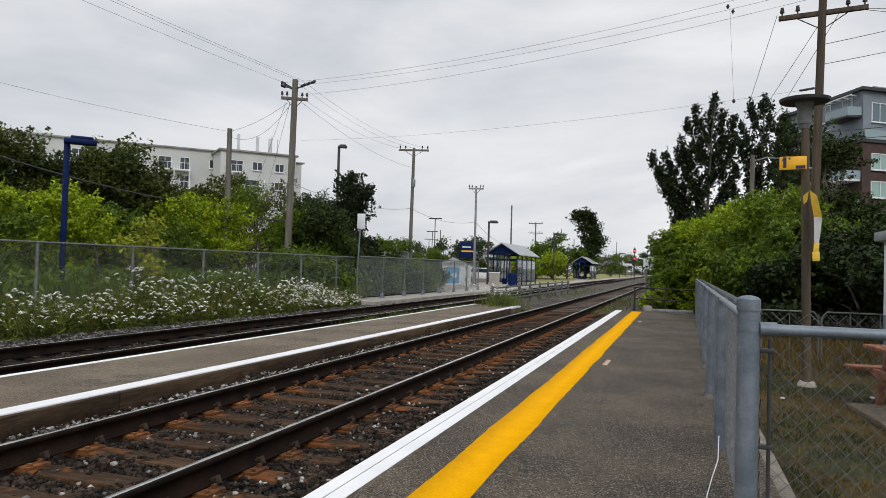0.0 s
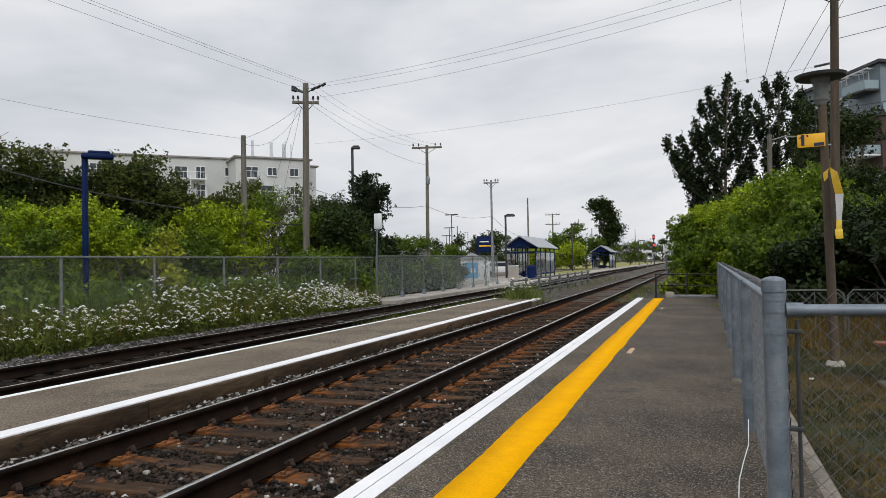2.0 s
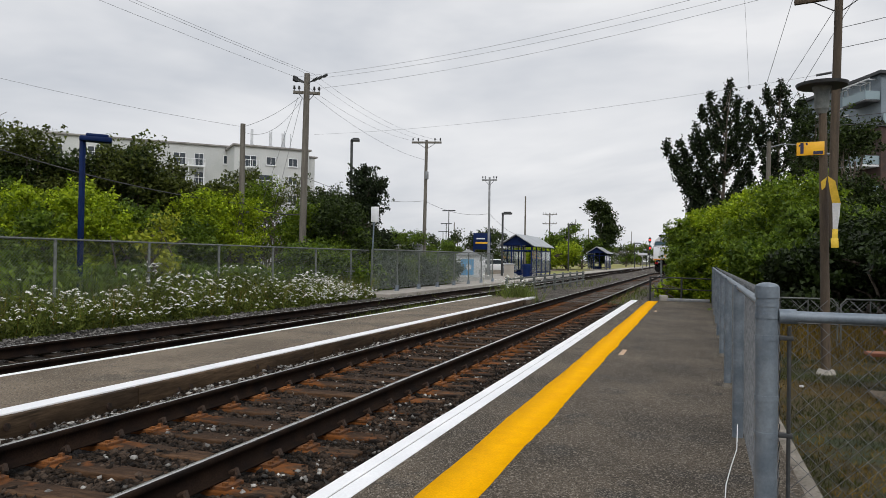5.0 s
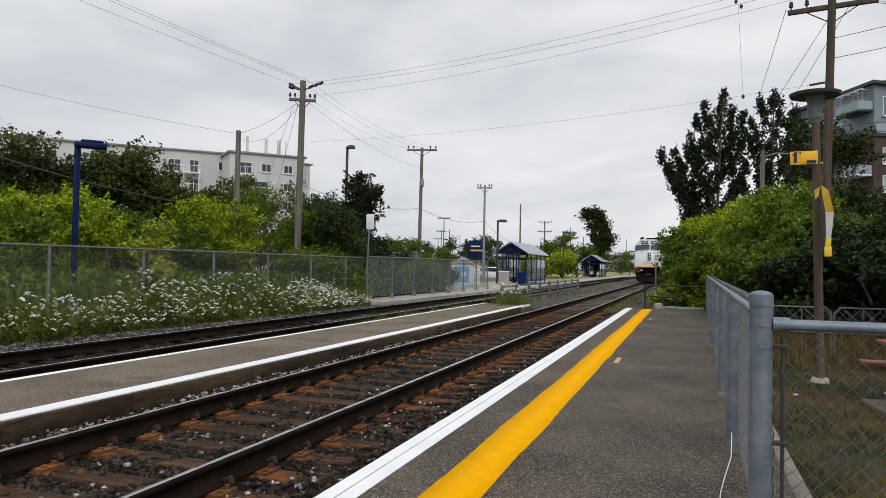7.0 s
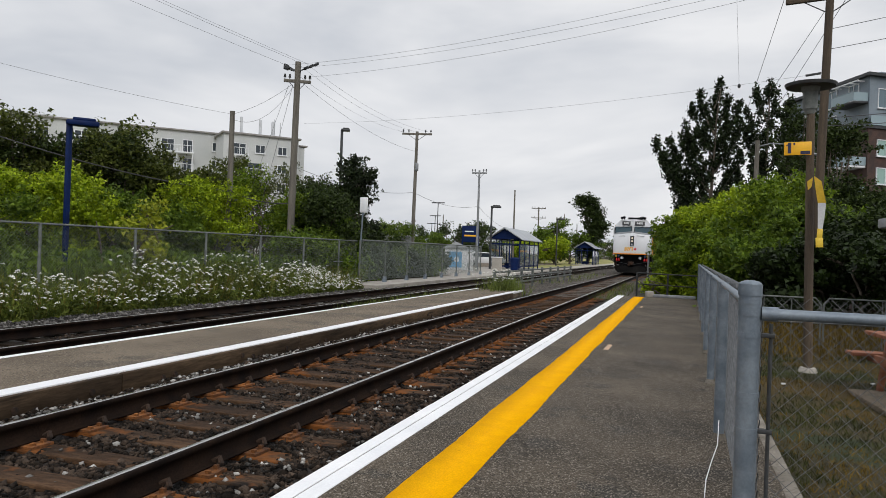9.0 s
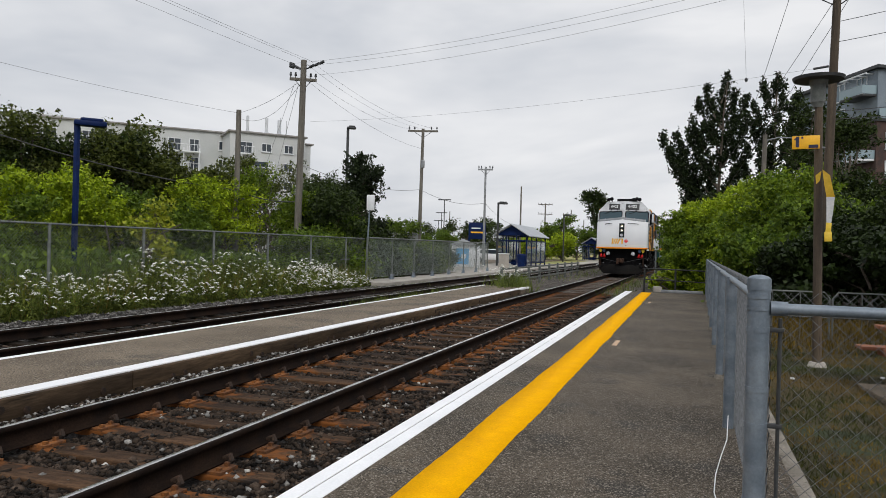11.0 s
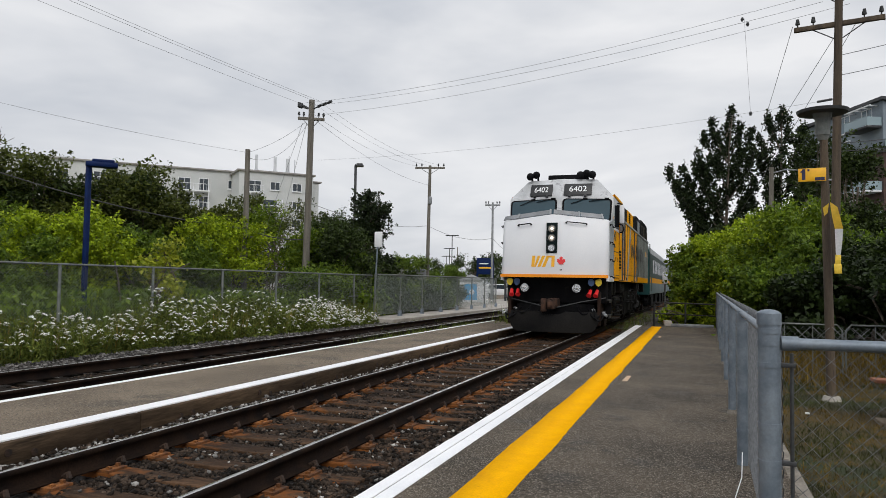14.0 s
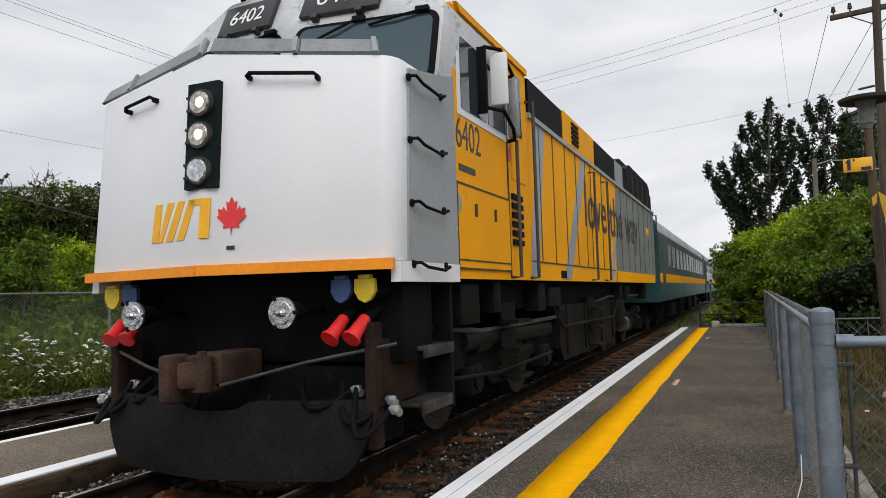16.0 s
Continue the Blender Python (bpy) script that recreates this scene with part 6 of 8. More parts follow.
    side_panel("seam", [(3.58, 1.715), (9.5, 1.715), (9.5, 1.735), (3.58, 1.735)], M["loco_seam"], s, 1.50, 1.506, "", hs)
    side_panel("drip_rail", [(3.58, 3.44), (16.2, 3.44), (16.2, 3.50), (3.58, 3.50)], M["loco_grey"], s, 1.495, 1.53, "", hs)
    side_panel("drain", [(5.0, 1.54), (5.3, 1.54), (5.3, 1.64), (5.0, 1.64)], M["loco_black"], s, 1.50, 1.512, "", hs)
    gs = side_panel("rear_side", [(9.555, 1.50), (16.25, 1.50), (16.25, 3.50), (9.855, 3.50)], M["loco_grey_shaded"], s, 1.46, 1.50, "greenish-grey rear hood side, shade in its colour, with a yellow sill")
    side_panel("sill_stripe", [(9.7, 1.50), (16.0, 1.50), (16.0, 1.72), (9.7, 1.72)], M["loco_yellow"], s, 1.499, 1.505, "yellow sill stripe", gs)
    for y in (10.4, 11.3, 12.2, 13.1, 14.0, 14.9, 15.6):
        side_panel("seam", [(y, 1.76), (y + 0.016, 1.76), (y + 0.016, 3.42), (y, 3.42)], M["loco_seam"], s, 1.50, 1.508, "", gs)
    # upper row: screens and louvres between yellow panels
    side_panel("screen", [(3.7, 3.52), (5.45, 3.52), (5.45, 3.95), (3.7, 3.95)], M["loco_black"], s, 1.465, 1.49, "black air screen", hs)
    up = side_panel("upper_panel", [(5.5, 3.51), (7.75, 3.51), (7.75, 3.97), (5.5, 3.97)], M["loco_yellow"], s, 1.46, 1.50, "", hs)
    for k in range(5):
        side_panel("louver", [(6.0, 3.58 + 0.07 * k), (6.45, 3.58 + 0.07 * k), (6.45, 3.62 + 0.07 * k), (6.0, 3.62 + 0.07 * k)], M["loco_black"], s, 1.50, 1.52, "", hs)
    side_panel("screen", [(7.85, 3.52), (9.9, 3.52), (9.9, 3.97), (7.85, 3.97)], M["loco_black"], s, 1.465, 1.495, "", hs)
    side_panel("upper_panel", [(9.95, 3.51), (10.9, 3.51), (10.9, 3.97), (9.95, 3.97)], M["loco_grey"], s, 1.46, 1.50, "", gs)
    side_panel("radiator_screen", [(11.6, 3.52), (15.9, 3.52), (15.9, 4.10), (15.5, 4.22), (12.2, 4.22), (11.6, 4.04)], M["loco_black"], s, 1.30, 1.47, "black radiator screen", gs)
    for y in (12.5, 13.4, 14.3, 15.2):
        side_panel("radiator_rib", [(y, 3.55), (y + 0.05, 3.55), (y + 0.05, 4.02), (y, 4.02)], M["loco_seam"], s, 1.465, 1.49, "", gs)
    # grab poles and steps
    for y, z1 in ((2.80, 3.0), (3.50, 3.6), (7.15, 3.3), (8.35, 3.3), (16.1, 3.4)):
        b = bmesh.new()
        tube(b, [(s * 1.49, y, z1), (s * 1.60, y, z1), (s * 1.60, y, 1.53), (s * 1.49, y, 1.53)], 0.02, 8)
        part("handrail", b, M["dark_metal"], hs, "dark steel handrail" if y == 2.80 else "")
    for y in (3.1, 7.7):
        for z in (0.45, 0.75, 1.05):
            b = bmesh.new()
            box(b, (s * 1.42, y, z), (0.22, 0.5, 0.04))
            box(b, (s * 1.33, y, z + 0.1), (0.02, 0.5, 0.2))
            part("step", b, M["loco_plow"], loco)
    m = pose(s * 1.502, 1.58, 2.80, 90, 0, 90 * s)
    lettering("numeral", "6402", 0.40, M["ink"], cs, m, 0.82)
    b = bmesh.new()
    box(b, (s * 1.503, 1.52, 2.50), (0.004, 0.42, 0.06))
    part("small_lettering", b, M["ink"], cs)
    m = pose(s * 1.506, 9.75, 2.72, 90, 0, 90 * s)
    if s == 1:
        slog = lettering("slogan_letter", "love the way", 1.10, M["ink"], hs, m, 1.08, 0.006)
        slog[0]["label"] = "dark slogan lettering across the hood"
    b = bmesh.new()
    box(b, (s * 1.503, 14.75, 2.82), (0.005, 0.55, 0.22), bev=0.001)
    part("slogan_mark", b, M["logo_yellow"], gs)
b = bmesh.new()
prism(b, [(11.5, 4.2), (12.2, 4.40), (15.6, 4.40), (16.2, 4.2), (16.2, 4.0), (11.5, 4.0)], -1.25, 1.25)
for y in (12.2, 13.6, 15.0):
    cyl(b, (0, y, 4.38), (0, y, 4.45), 0.55, n=24)
part("radiator_hood", b, M["loco_black"], loco, "black radiator hood with fans")
# pilot, couplers and hoses
b = bmesh.new()
box(b, (0, 8.5, 1.34), (2.44, 15.4, 0.36), bev=0.02)
under = part("underframe", b, M["loco_black"], loco, "black underframe")
b = bmesh.new()
box(b, (0, 0.62, 1.22), (2.80, 0.56, 0.74), bev=0.05)
part("buffer_plate", b, M["loco_black"], loco, "black front plate under the nose")
b = bmesh.new()
box(b, (0, 1.40, 1.0), (2.5, 1.1, 0.7), bev=0.02)
part("equipment_box", b, M["loco_black"], loco)
# added black filler, not a real part: darkens the see-through gap under the coupler
b = bmesh.new()
box(b, (0, 0.62, 0.52), (2.2, 0.56, 0.62), bev=0.02)
part("dark_filler", b, M["loco_black"], loco)
b = bmesh.new()
# a bowed plate with rounded lower corners, a recess under the coupler and a thick rim
cols = []
for k in range(33):
    x = -1.29 + 2.58 * k / 32
    u = abs(x) / 1.29
    low = 0.06 + 0.26 * max(0.0, (u - 0.80) / 0.20) ** 2.2
    high = 0.62 - 0.08 * max(0.0, 1 - (x / 0.34) ** 4)
    y0 = -0.30 + 0.30 * u ** 1.6
    cols.append([b.verts.new((x * (0.96 + 0.04 * j / 4), y0 + 0.10 * (j / 4) ** 2, low + (high - low) * j / 4)) for j in range(5)]
                + [b.verts.new((x * (0.96 + 0.04 * j / 4), y0 + 0.10 * (j / 4) ** 2 + 0.05, low + (high - low) * j / 4)) for j in range(4, -1, -1)])
fs = [b.faces.new((p[j], q[j], q[(j + 1) % 10], p[(j + 1) % 10])) for p, q in zip(cols[:-1], cols[1:]) for j in range(10)]
fs += [b.faces.new(cols[0]), b.faces.new(list(reversed(cols[-1])))]
bmesh.ops.recalc_face_normals(b, faces=fs)
for x in (-0.8, 0.8):
    box(b, (x, 0.30, 0.45), (0.08, 0.62, 0.30), bev=0.01)
part("plow", b, M["loco_plow"], loco, "dark steel pilot plow")
for x in (-1.25, 1.25):
    b = bmesh.new()
    box(b, (x, 0.12, 0.72), (0.09, 0.14, 0.92), rx=0, bev=0.02)
    box(b, (x, 0.50, 0.80), (0.04, 0.7, 0.5), rx=0, bev=0.01)
    part("pilot_post", b, M["pilot_brown"], loco, "brown-black steel post beside the plow")
b = bmesh.new()
box(b, (0.02, 0.02, 0.86), (0.26, 0.50, 0.24), bev=0.03)
box(b, (-0.18, -0.36, 0.80), (0.13, 0.22, 0.36), rz=-8, bev=0.035)
box(b, (-0.06, -0.22, 0.93), (0.30, 0.20, 0.06), rz=6, bev=0.02)
box(b, (-0.06, -0.22, 0.72), (0.28, 0.20, 0.07), rz=6, bev=0.02)
cyl(b, (0.06, -0.34, 0.71), (0.06, -0.34, 0.97), 0.075, n=16)
box(b, (0.00, -0.40, 0.83), (0.17, 0.11, 0.20), rz=28, bev=0.035)
cyl(b, (0.06, -0.34, 0.97), (0.06, -0.34, 1.0), 0.035, n=10)
part("coupler", b, M["coupler_rust"], loco, "rust-brown knuckle coupler")
b = bmesh.new()
tube(b, [(-1.42, 0.16, 1.0), (-0.7, -0.12, 0.86), (-0.3, -0.2, 0.78)], 0.014, 8)
part("cut_lever", b, M["dark_metal"], loco, "thin uncoupling lever")
b = bmesh.new()
tube(b, [(1.42, 0.16, 1.02), (0.8, -0.12, 0.90), (0.15, -0.25, 0.74)], 0.014, 8)
part("cut_lever", b, M["dark_metal"], loco, "thin uncoupling lever")
for s in (-1, 1):
    for k, (x, mat) in enumerate(((1.24, "yellow_cap"), (1.04, "blue_cap"))):
        b = bmesh.new()
        q = bmesh.new()
        cyl(q, (s * x, 0.36, 1.42), (s * x, 0.055, 1.42), 0.06, 0.07, n=16)
        part("socket", q, M["loco_black"], under)
        prism(b, [(s * x - 0.08, 1.50), (s * x + 0.08, 1.50), (s * x + 0.085, 1.41), (s * x + 0.05, 1.35), (s * x, 1.325), (s * x - 0.05, 1.35), (s * x - 0.085, 1.41)], 0.02, 0.06, "y")
        box(b, (s * x, 0.04, 1.515), (0.10, 0.06, 0.03), bev=0.008)
        part("receptacle_cap", b, M[mat], under, "yellow socket cap" if k == 0 else "blue socket cap")
    for x in (1.20, 1.02):
        b = bmesh.new()
        q = bmesh.new()
        cyl(q, (s * x, 0.36, 1.30), (s * x, 0.09, 1.205), 0.04, n=14)
        part("hose_stub", q, M["loco_black"], under)
        cyl(b, (s * x, 0.10, 1.21), (s * (x - 0.03), -0.05, 1.08), 0.045, 0.058, n=14)
        cyl(b, (s * (x - 0.03), -0.05, 1.08), (s * (x - 0.033), -0.065, 1.067), 0.072, n=14)
        part("hose_cap", b, M["red_cap"], under, "red hose cap" if x > 1.1 else "")
    b = bmesh.new()
    dx = s * 0.72 - 0.04
    cyl(b, (dx, 0.02, 1.27), (dx, -0.20, 1.27), 0.06, 0.112, n=24)
    cyl(b, (dx, 0.36, 1.27), (dx, 0.02, 1.27), 0.03, n=10)
    for a in (0, 2.094, 4.189):
        box(b, (dx + 0.12 * math.cos(a), -0.20, 1.27 + 0.12 * math.sin(a)), (0.04, 0.03, 0.025), ry=-math.degrees(a), bev=0.004)
    dl = part("ditch_light", b, M["loco_black"], loco, "round ditch light")
    b = bmesh.new()
    cyl(b, (dx, -0.195, 1.27), (dx, -0.22, 1.27), 0.098, 0.08, n=24)
    cyl(b, (dx, -0.19, 1.27), (dx, -0.21, 1.27), 0.116, n=24)
    ball(b, (dx, -0.21, 1.27), 0.05, 0.7, 12)
    part("ditch_lens", b, M["lamp_ditch"], dl)
    for k, (x0, x1, sag) in enumerate(((0.95, 1.32, 0.52), (0.62, 1.05, 0.62), (1.1, 1.38, 0.44), (0.35, 0.10, 0.28))):
        b = bmesh.new()
        pts = []
        for q in range(9):
            u = q / 8
            pts.append((s * (x0 + (x1 - x0) * u), 0.18 - 0.25 * math.sin(math.pi * u) - 0.03 * k, 1.0 - (1.0 - sag) * math.sin(math.pi * (0.15 + 0.6 * u)) - 0.05))
        tube(b, pts, 0.022, 8)
        h = part("air_hose", b, M["loco_black"], loco, "black rubber air hose" if k == 0 else "")
        q = bmesh.new()
        p = Vector(pts[-1])
        cyl(q, p, p + Vector((0.09 * s, -0.03, -0.02)), 0.03, n=10)
        box(q, p + Vector((0.05 * s, -0.02, 0)), (0.06, 0.05, 0.07), bev=0.01)
        part("glad_hand", q, M["loco_silver"], h)
b = bmesh.new()
prism(b, [(5.5, 1.16), (10.2, 1.16), (10.2, 0.55), (10.0, 0.36), (5.7, 0.36), (5.5, 0.55)], -1.33, 1.33)
part("fuel_tank", b, M["loco_plow"], loco, "dark slab-sided fuel tank")
for x in (-1.2, 1.2):
    b = bmesh.new()
    box(b, (x, 10.7, 0.9), (0.4, 0.7, 0.5), bev=0.03)
    part("battery_box", b, M["loco_plow"], loco)
    b = bmesh.new()
    cyl(b, (x, 5.15, 0.86), (x, 1.9, 0.90), 0.11, n=16)
    part("air_reservoir", b, M["loco_plow"], loco)
    b = bmesh.new()
    tube(b, [(x * 1.06, 0.9, 1.1), (x * 1.06, 2.4, 0.98), (x * 1.08, 5.6, 1.0), (x * 1.06, 9.8, 1.22), (x * 1.04, 15.0, 1.2)], 0.028, 8)
    part("brake_pipe", b, M["dark_metal"], loco)
for s in (-1, 1):
    for z, y in ((0.52, 0.80), (0.95, 0.86)):
        b = bmesh.new()
        box(b, (s * 1.34, y, z), (0.24, 0.62, 0.035), bev=0.006)
        box(b, (s * 1.455, y, z - 0.03), (0.012, 0.62, 0.09), bev=0.003)
        part("step", b, M["step_steel"], loco, "worn grey steel step" if z < 0.6 else "")
    b = bmesh.new()
    prism(b, [(1.10, 0.42), (1.16, 0.42), (1.16, 1.45), (1.10, 1.45)], s * 1.22, s * 1.46)
    part("step_side", b, M["loco_black"], loco)
    for pts in ([(s * 1.38, 4.9, 1.18), (s * 1.40, 5.4, 0.86), (s * 1.40, 9.6, 0.84), (s * 1.38, 10.2, 1.12)], [(s * 1.36, 1.3, 0.62), (s * 1.38, 2.6, 0.54), (s * 1.38, 4.8, 0.56)]):
        b = bmesh.new()
        tube(b, pts, 0.02, 8)
        part("air_pipe", b, M["loco_plow"], loco)
    for y in (5.9, 7.2, 8.6, 9.8):
        b = bmesh.new()
        box(b, (s * 1.345, y, 0.78), (0.03, 0.05, 0.72), bev=0.006)
        part("tank_strap", b, M["loco_plow"], loco)
    b = bmesh.new()
    cyl(b, (s * 1.30, 10.95, 0.62), (s * 1.30, 11.35, 0.62), 0.16, n=16)
    part("sand_filter", b, M["step_steel"], loco)
for s in (-1, 1):
    for y, w, z0, z1 in ((1.75, 0.5, 1.08, 1.46), (2.55, 0.22, 1.16, 1.48), (4.3, 0.34, 1.12, 1.48), (5.0, 0.6, 1.16, 1.42), (10.6, 0.3, 1.14, 1.46), (11.5, 0.5, 1.12, 1.44), (14.4, 0.45, 1.1, 1.46)):
        b = bmesh.new()
        box(b, (s * 1.31, y, (z0 + z1) / 2), (0.20, w, z1 - z0), bev=0.02)
        part("frame_box", b, M["loco_plow"], loco)
WHEELS += [(w, 0.51) for w in truck(loco, 3.6, 2.74, 0.51, M["loco_plow"])]
WHEELS += [(w, 0.51) for w in truck(loco, 12.9, 2.74, 0.51, M["loco_plow"])]


def coach(y0, label):
    """A passenger coach: fluted silver roof, green-grey window band, yellow belt line, teal skirt."""
    co = thing("passenger_coach", label, "coach", pose(TX, 60 + y0, RZ), group="coaches of the train")
    ln = 25.6
    b = bmesh.new()
    prof = [(-1.5, 0.95), (1.5, 0.95), (1.52, 2.95), (1.42, 3.35), (1.1, 3.66), (0.55, 3.80), (-0.55, 3.80), (-1.1, 3.66), (-1.42, 3.35), (-1.52, 2.95)]
    prism(b, prof, 0, ln, "y")
    body = part("body", b, M["coach_roof"], co, "silver coach body with a rounded roof")
    b = bmesh.new()
    prism(b, [(x * 1.012, 2.35 + (z - 2.35) * 1.008) for x, z in prof], -0.03, -0.003, "y")
    part("end_wall", b, M["coach_teal"], co, "dark teal end wall")
    b = bmesh.new()
    box(b, (0, ln / 2, 0.8), (2.4, ln - 5, 0.4), bev=0.03)
    for y in (6, 10, 15, 19):
        box(b, (0, y, 0.6), (2.6, 2.2, 0.6), bev=0.04)
    part("underfloor_boxes", b, M["loco_black"], co)
    for s in (-1, 1):
        for z0, z1, mat, nm in ((0.98, 1.52, "coach_teal", "skirt_panel"), (1.525, 1.80, "loco_yellow", "belt_stripe"), (1.805, 3.02, "coach_grey", "window_band")):
            q = bmesh.new()
            prism(q, [(0.02, z0), (ln - 0.02, z0), (ln - 0.02, z1), (0.02, z1)], s * 1.49, s * 1.535)
            band = part(nm, q, M[mat], co, {"skirt_panel": "teal lower panel", "belt_stripe": "yellow belt stripe", "window_band": "grey-green window band"}[nm])
        for k in range(13):
            y = 2.9 + k * 1.63
            q = bmesh.new()
            prism(q, [(y - 0.55, 2.05), (y + 0.55, 2.05), (y + 0.55, 2.78), (y - 0.55, 2.78)], s * 1.53, s * 1.545)
            part("window", q, M["coach_window"], band)
        q = bmesh.new()
        prism(q, [(0.7, 1.1), (1.5, 1.1), (1.5, 2.95), (0.7, 2.95)], s * 1.53, s * 1.545)
        part("door", q, M["coach_grey"], band)
    for y in (3.6, ln - 3.6):
        for w in truck(co, y, 2.6, 0.46, M["loco_black"]):
            WHEELS.append((w, 0.46))
    b = bmesh.new()
    box(b, (0, -0.3, 2.3), (1.1, 0.62, 2.4), bev=0.05)
    box(b, (0, -0.4, 0.9), (0.4, 0.8, 0.3), bev=0.03)
    part("gangway", b, M["loco_black"], co, "black rubber gangway")
    return co


COACHES = [(17.2, coach(17.2, "silver and teal passenger coach behind the locomotive")), (43.6, coach(43.6, "second silver and teal passenger coach of the train"))]

# ---- poles, wires, lamps and signs ----
def pole(name, az, d, top, r0, r1, mat, label, category="pole", lean=(0, 0), arms=(), extra=None, z0=-0.4, group=""):
    """A wooden pole that tapers, with crossarms. arms: height, length, turn in degrees."""
    p = polar(az, d)
    t = thing(name, label, category, Matrix.Translation(p), group)
    b = bmesh.new()
    n = 6
    cyl(b, (0, 0, z0), (lean[0], lean[1], top), r0, r1, n=16)
    part("shaft", b, M[mat], t)
    for z, ln, turn in arms:
        k = (z - z0) / (top - z0)
        c = Vector((lean[0] * k, lean[1] * k, z))
        b = bmesh.new()
        box(b, (c.x, c.y, c.z), (ln, 0.10, 0.12), rz=turn, bev=0.01)
        arm = part("crossarm", b, M[mat], t)
        a = radians(turn)
        for q in (-0.46, -0.28, 0.28, 0.46):
            x, y = c.x + q * ln * math.cos(a), c.y + q * ln * math.sin(a)
            b = bmesh.new()
            cyl(b, (x, y, z + 0.05), (x, y, z + 0.16), 0.018, n=8)
            for j in range(3):
                cyl(b, (x, y, z + 0.14 + 0.05 * j), (x, y, z + 0.175 + 0.05 * j), 0.055 - 0.008 * j, n=12)
            part("insulator", b, M["dark_metal"], arm)
        for q in (-1, 1):
            b = bmesh.new()
            cyl(b, (c.x, c.y, z - 0.42), (c.x + q * 0.3 * ln * math.cos(a), c.y + q * 0.3 * ln * math.sin(a), z - 0.04), 0.014, n=6)
            part("brace", b, M["dark_metal"], arm)
    return t, p


WP = "wooden utility poles"
poleA, pA = pole("utility_pole", -30.75, 30, 8.95, 0.16, 0.12, "wood_pole", "tall weathered wooden utility pole with crossarms behind the fence", lean=(0.12, 0.0),
                 arms=((8.15, 1.1, 30),), group=WP)
# angled insulator brackets at the head of the tall pole
for k in range(6):
    a = radians(-75 + 25 * k) if k < 3 else radians(105 - 25 * (k - 3))
    b = bmesh.new()
    s = 1 if k % 2 else -1
    tip = Vector((0.12 + s * (0.35 + 0.12 * (k // 2)), 0.1 * (k - 2), 8.62 + 0.12 * (k // 2)))
    cyl(b, (0.12, 0, 8.55), tip, 0.025, n=8)
    for j in range(4):
        q = tip + Vector((s * 0.05 * j, 0, 0.02 * j))
        cyl(b, q, q + Vector((s * 0.03, 0, 0.01)), 0.06, n=12)
    part("insulator_bracket", b, M["dark_metal"], poleA)
poleB, pB = pole("utility_pole", -35.4, 30, 6.72, 0.13, 0.10, "wood_pole", "shorter grey wooden pole behind the fence", group=WP)
b = bmesh.new()
box(b, (0.25, 0, 3.1), (0.26, 0.14, 0.09), rz=20, bev=0.02)
part("small_lamp", b, M["dark_metal"], poleB)
poleC, pC = pole("utility_pole", -21.05, 45, 8.85, 0.13, 0.09, "wood_pole", "wooden utility pole with one crossarm by the far platform", arms=((8.7, 1.9, 15),), lean=(0.1, 0), group=WP)
b = bmesh.new()
box(b, (0.16, -0.05, 6.6), (0.2, 0.2, 0.5), bev=0.04)
part("transformer", b, M["grey_metal"], poleC)
b = bmesh.new()
box(b, (-0.35, -0.1, 1.9), (0.7, 0.12, 0.65), bev=0.02)
part("notice_board", b, M["grey_metal"], poleC)
poleD, pD = pole("utility_pole", -15.8, 52, 7.35, 0.10, 0.07, "grey_metal", "slim grey pole on the far platform", arms=((7.15, 1.1, 10),), group=WP)
pole("utility_pole", -12.9, 92, 9.5, 0.13, 0.09, "wood_pole", "distant wooden pole beyond the shelter", group=WP)
pole("utility_pole", -10.95, 120, 9.2, 0.14, 0.10, "wood_pole", "distant wooden pole with two crossarms", arms=((9.0, 2.4, 10), (7.4, 2.4, 10)), group=WP)
for az, d, top in ((-9.5, 140, 8.6), (-8.9, 170, 11.0), (-7.9, 175, 9.0), (-18.6, 150, 9.0), (-18.3, 170, 8.0), (-10.1, 190, 8.0), (-4.6, 240, 11.0)):
    pole("utility_pole", az, d, top, 0.12, 0.09, "wood_pole", "very distant bare pole on the skyline", group="distant poles")
for az, d, top in ((-19.05, 118, 9.3), (-19.25, 140, 8.2), (-19.5, 165, 7.6)):
    t, p = pole("parking_lamp", az, d, top, 0.09, 0.07, "dark_metal", "distant double parking-lot lamp", "lamp post", group="parking-lot lamps")
    b = bmesh.new()
    box(b, (0, 0, top), (2.2, 0.4, 0.16), bev=0.04)
    part("lamp_heads", b, M["dark_metal"], t)

# the brown pole beside the lawn, with its lamp post before it
poleR, pR = pole("utility_pole", 9.05, 20, 9.4, 0.115, 0.09, "brown_pole", "thick brown wooden utility pole behind the lamp post", lean=(0.22, 0), arms=((8.02, 2.0, -12), (8.95, 1.6, -12)), z0=-0.5)
b = bmesh.new()
cyl(b, (0.02, -0.1, 6.1), (-0.32, -0.12, 6.05), 0.03, n=8)
part("wire_bracket", b, M["dark_metal"], poleR)
lp = thing("platform_lamp", "wooden lamp post with a wide flat dark shade", "lamp post", Matrix.Translation(polar(8.95, 11.2)))
b = bmesh.new()
cyl(b, (0, 0, -0.15), (-0.07, 0, 3.6), 0.062, 0.052, n=14)
part("shaft", b, M["brown_pole"], lp)
b = bmesh.new()
cyl(b, (0, 0, -0.25), (0, 0, -0.09), 0.17, 0.10, n=12)
part("footing", b, M["concrete"], lp)
b = bmesh.new()
cyl(b, (-0.08, 0, 3.53), (-0.08, 0, 3.77), 0.095, 0.10, n=20)
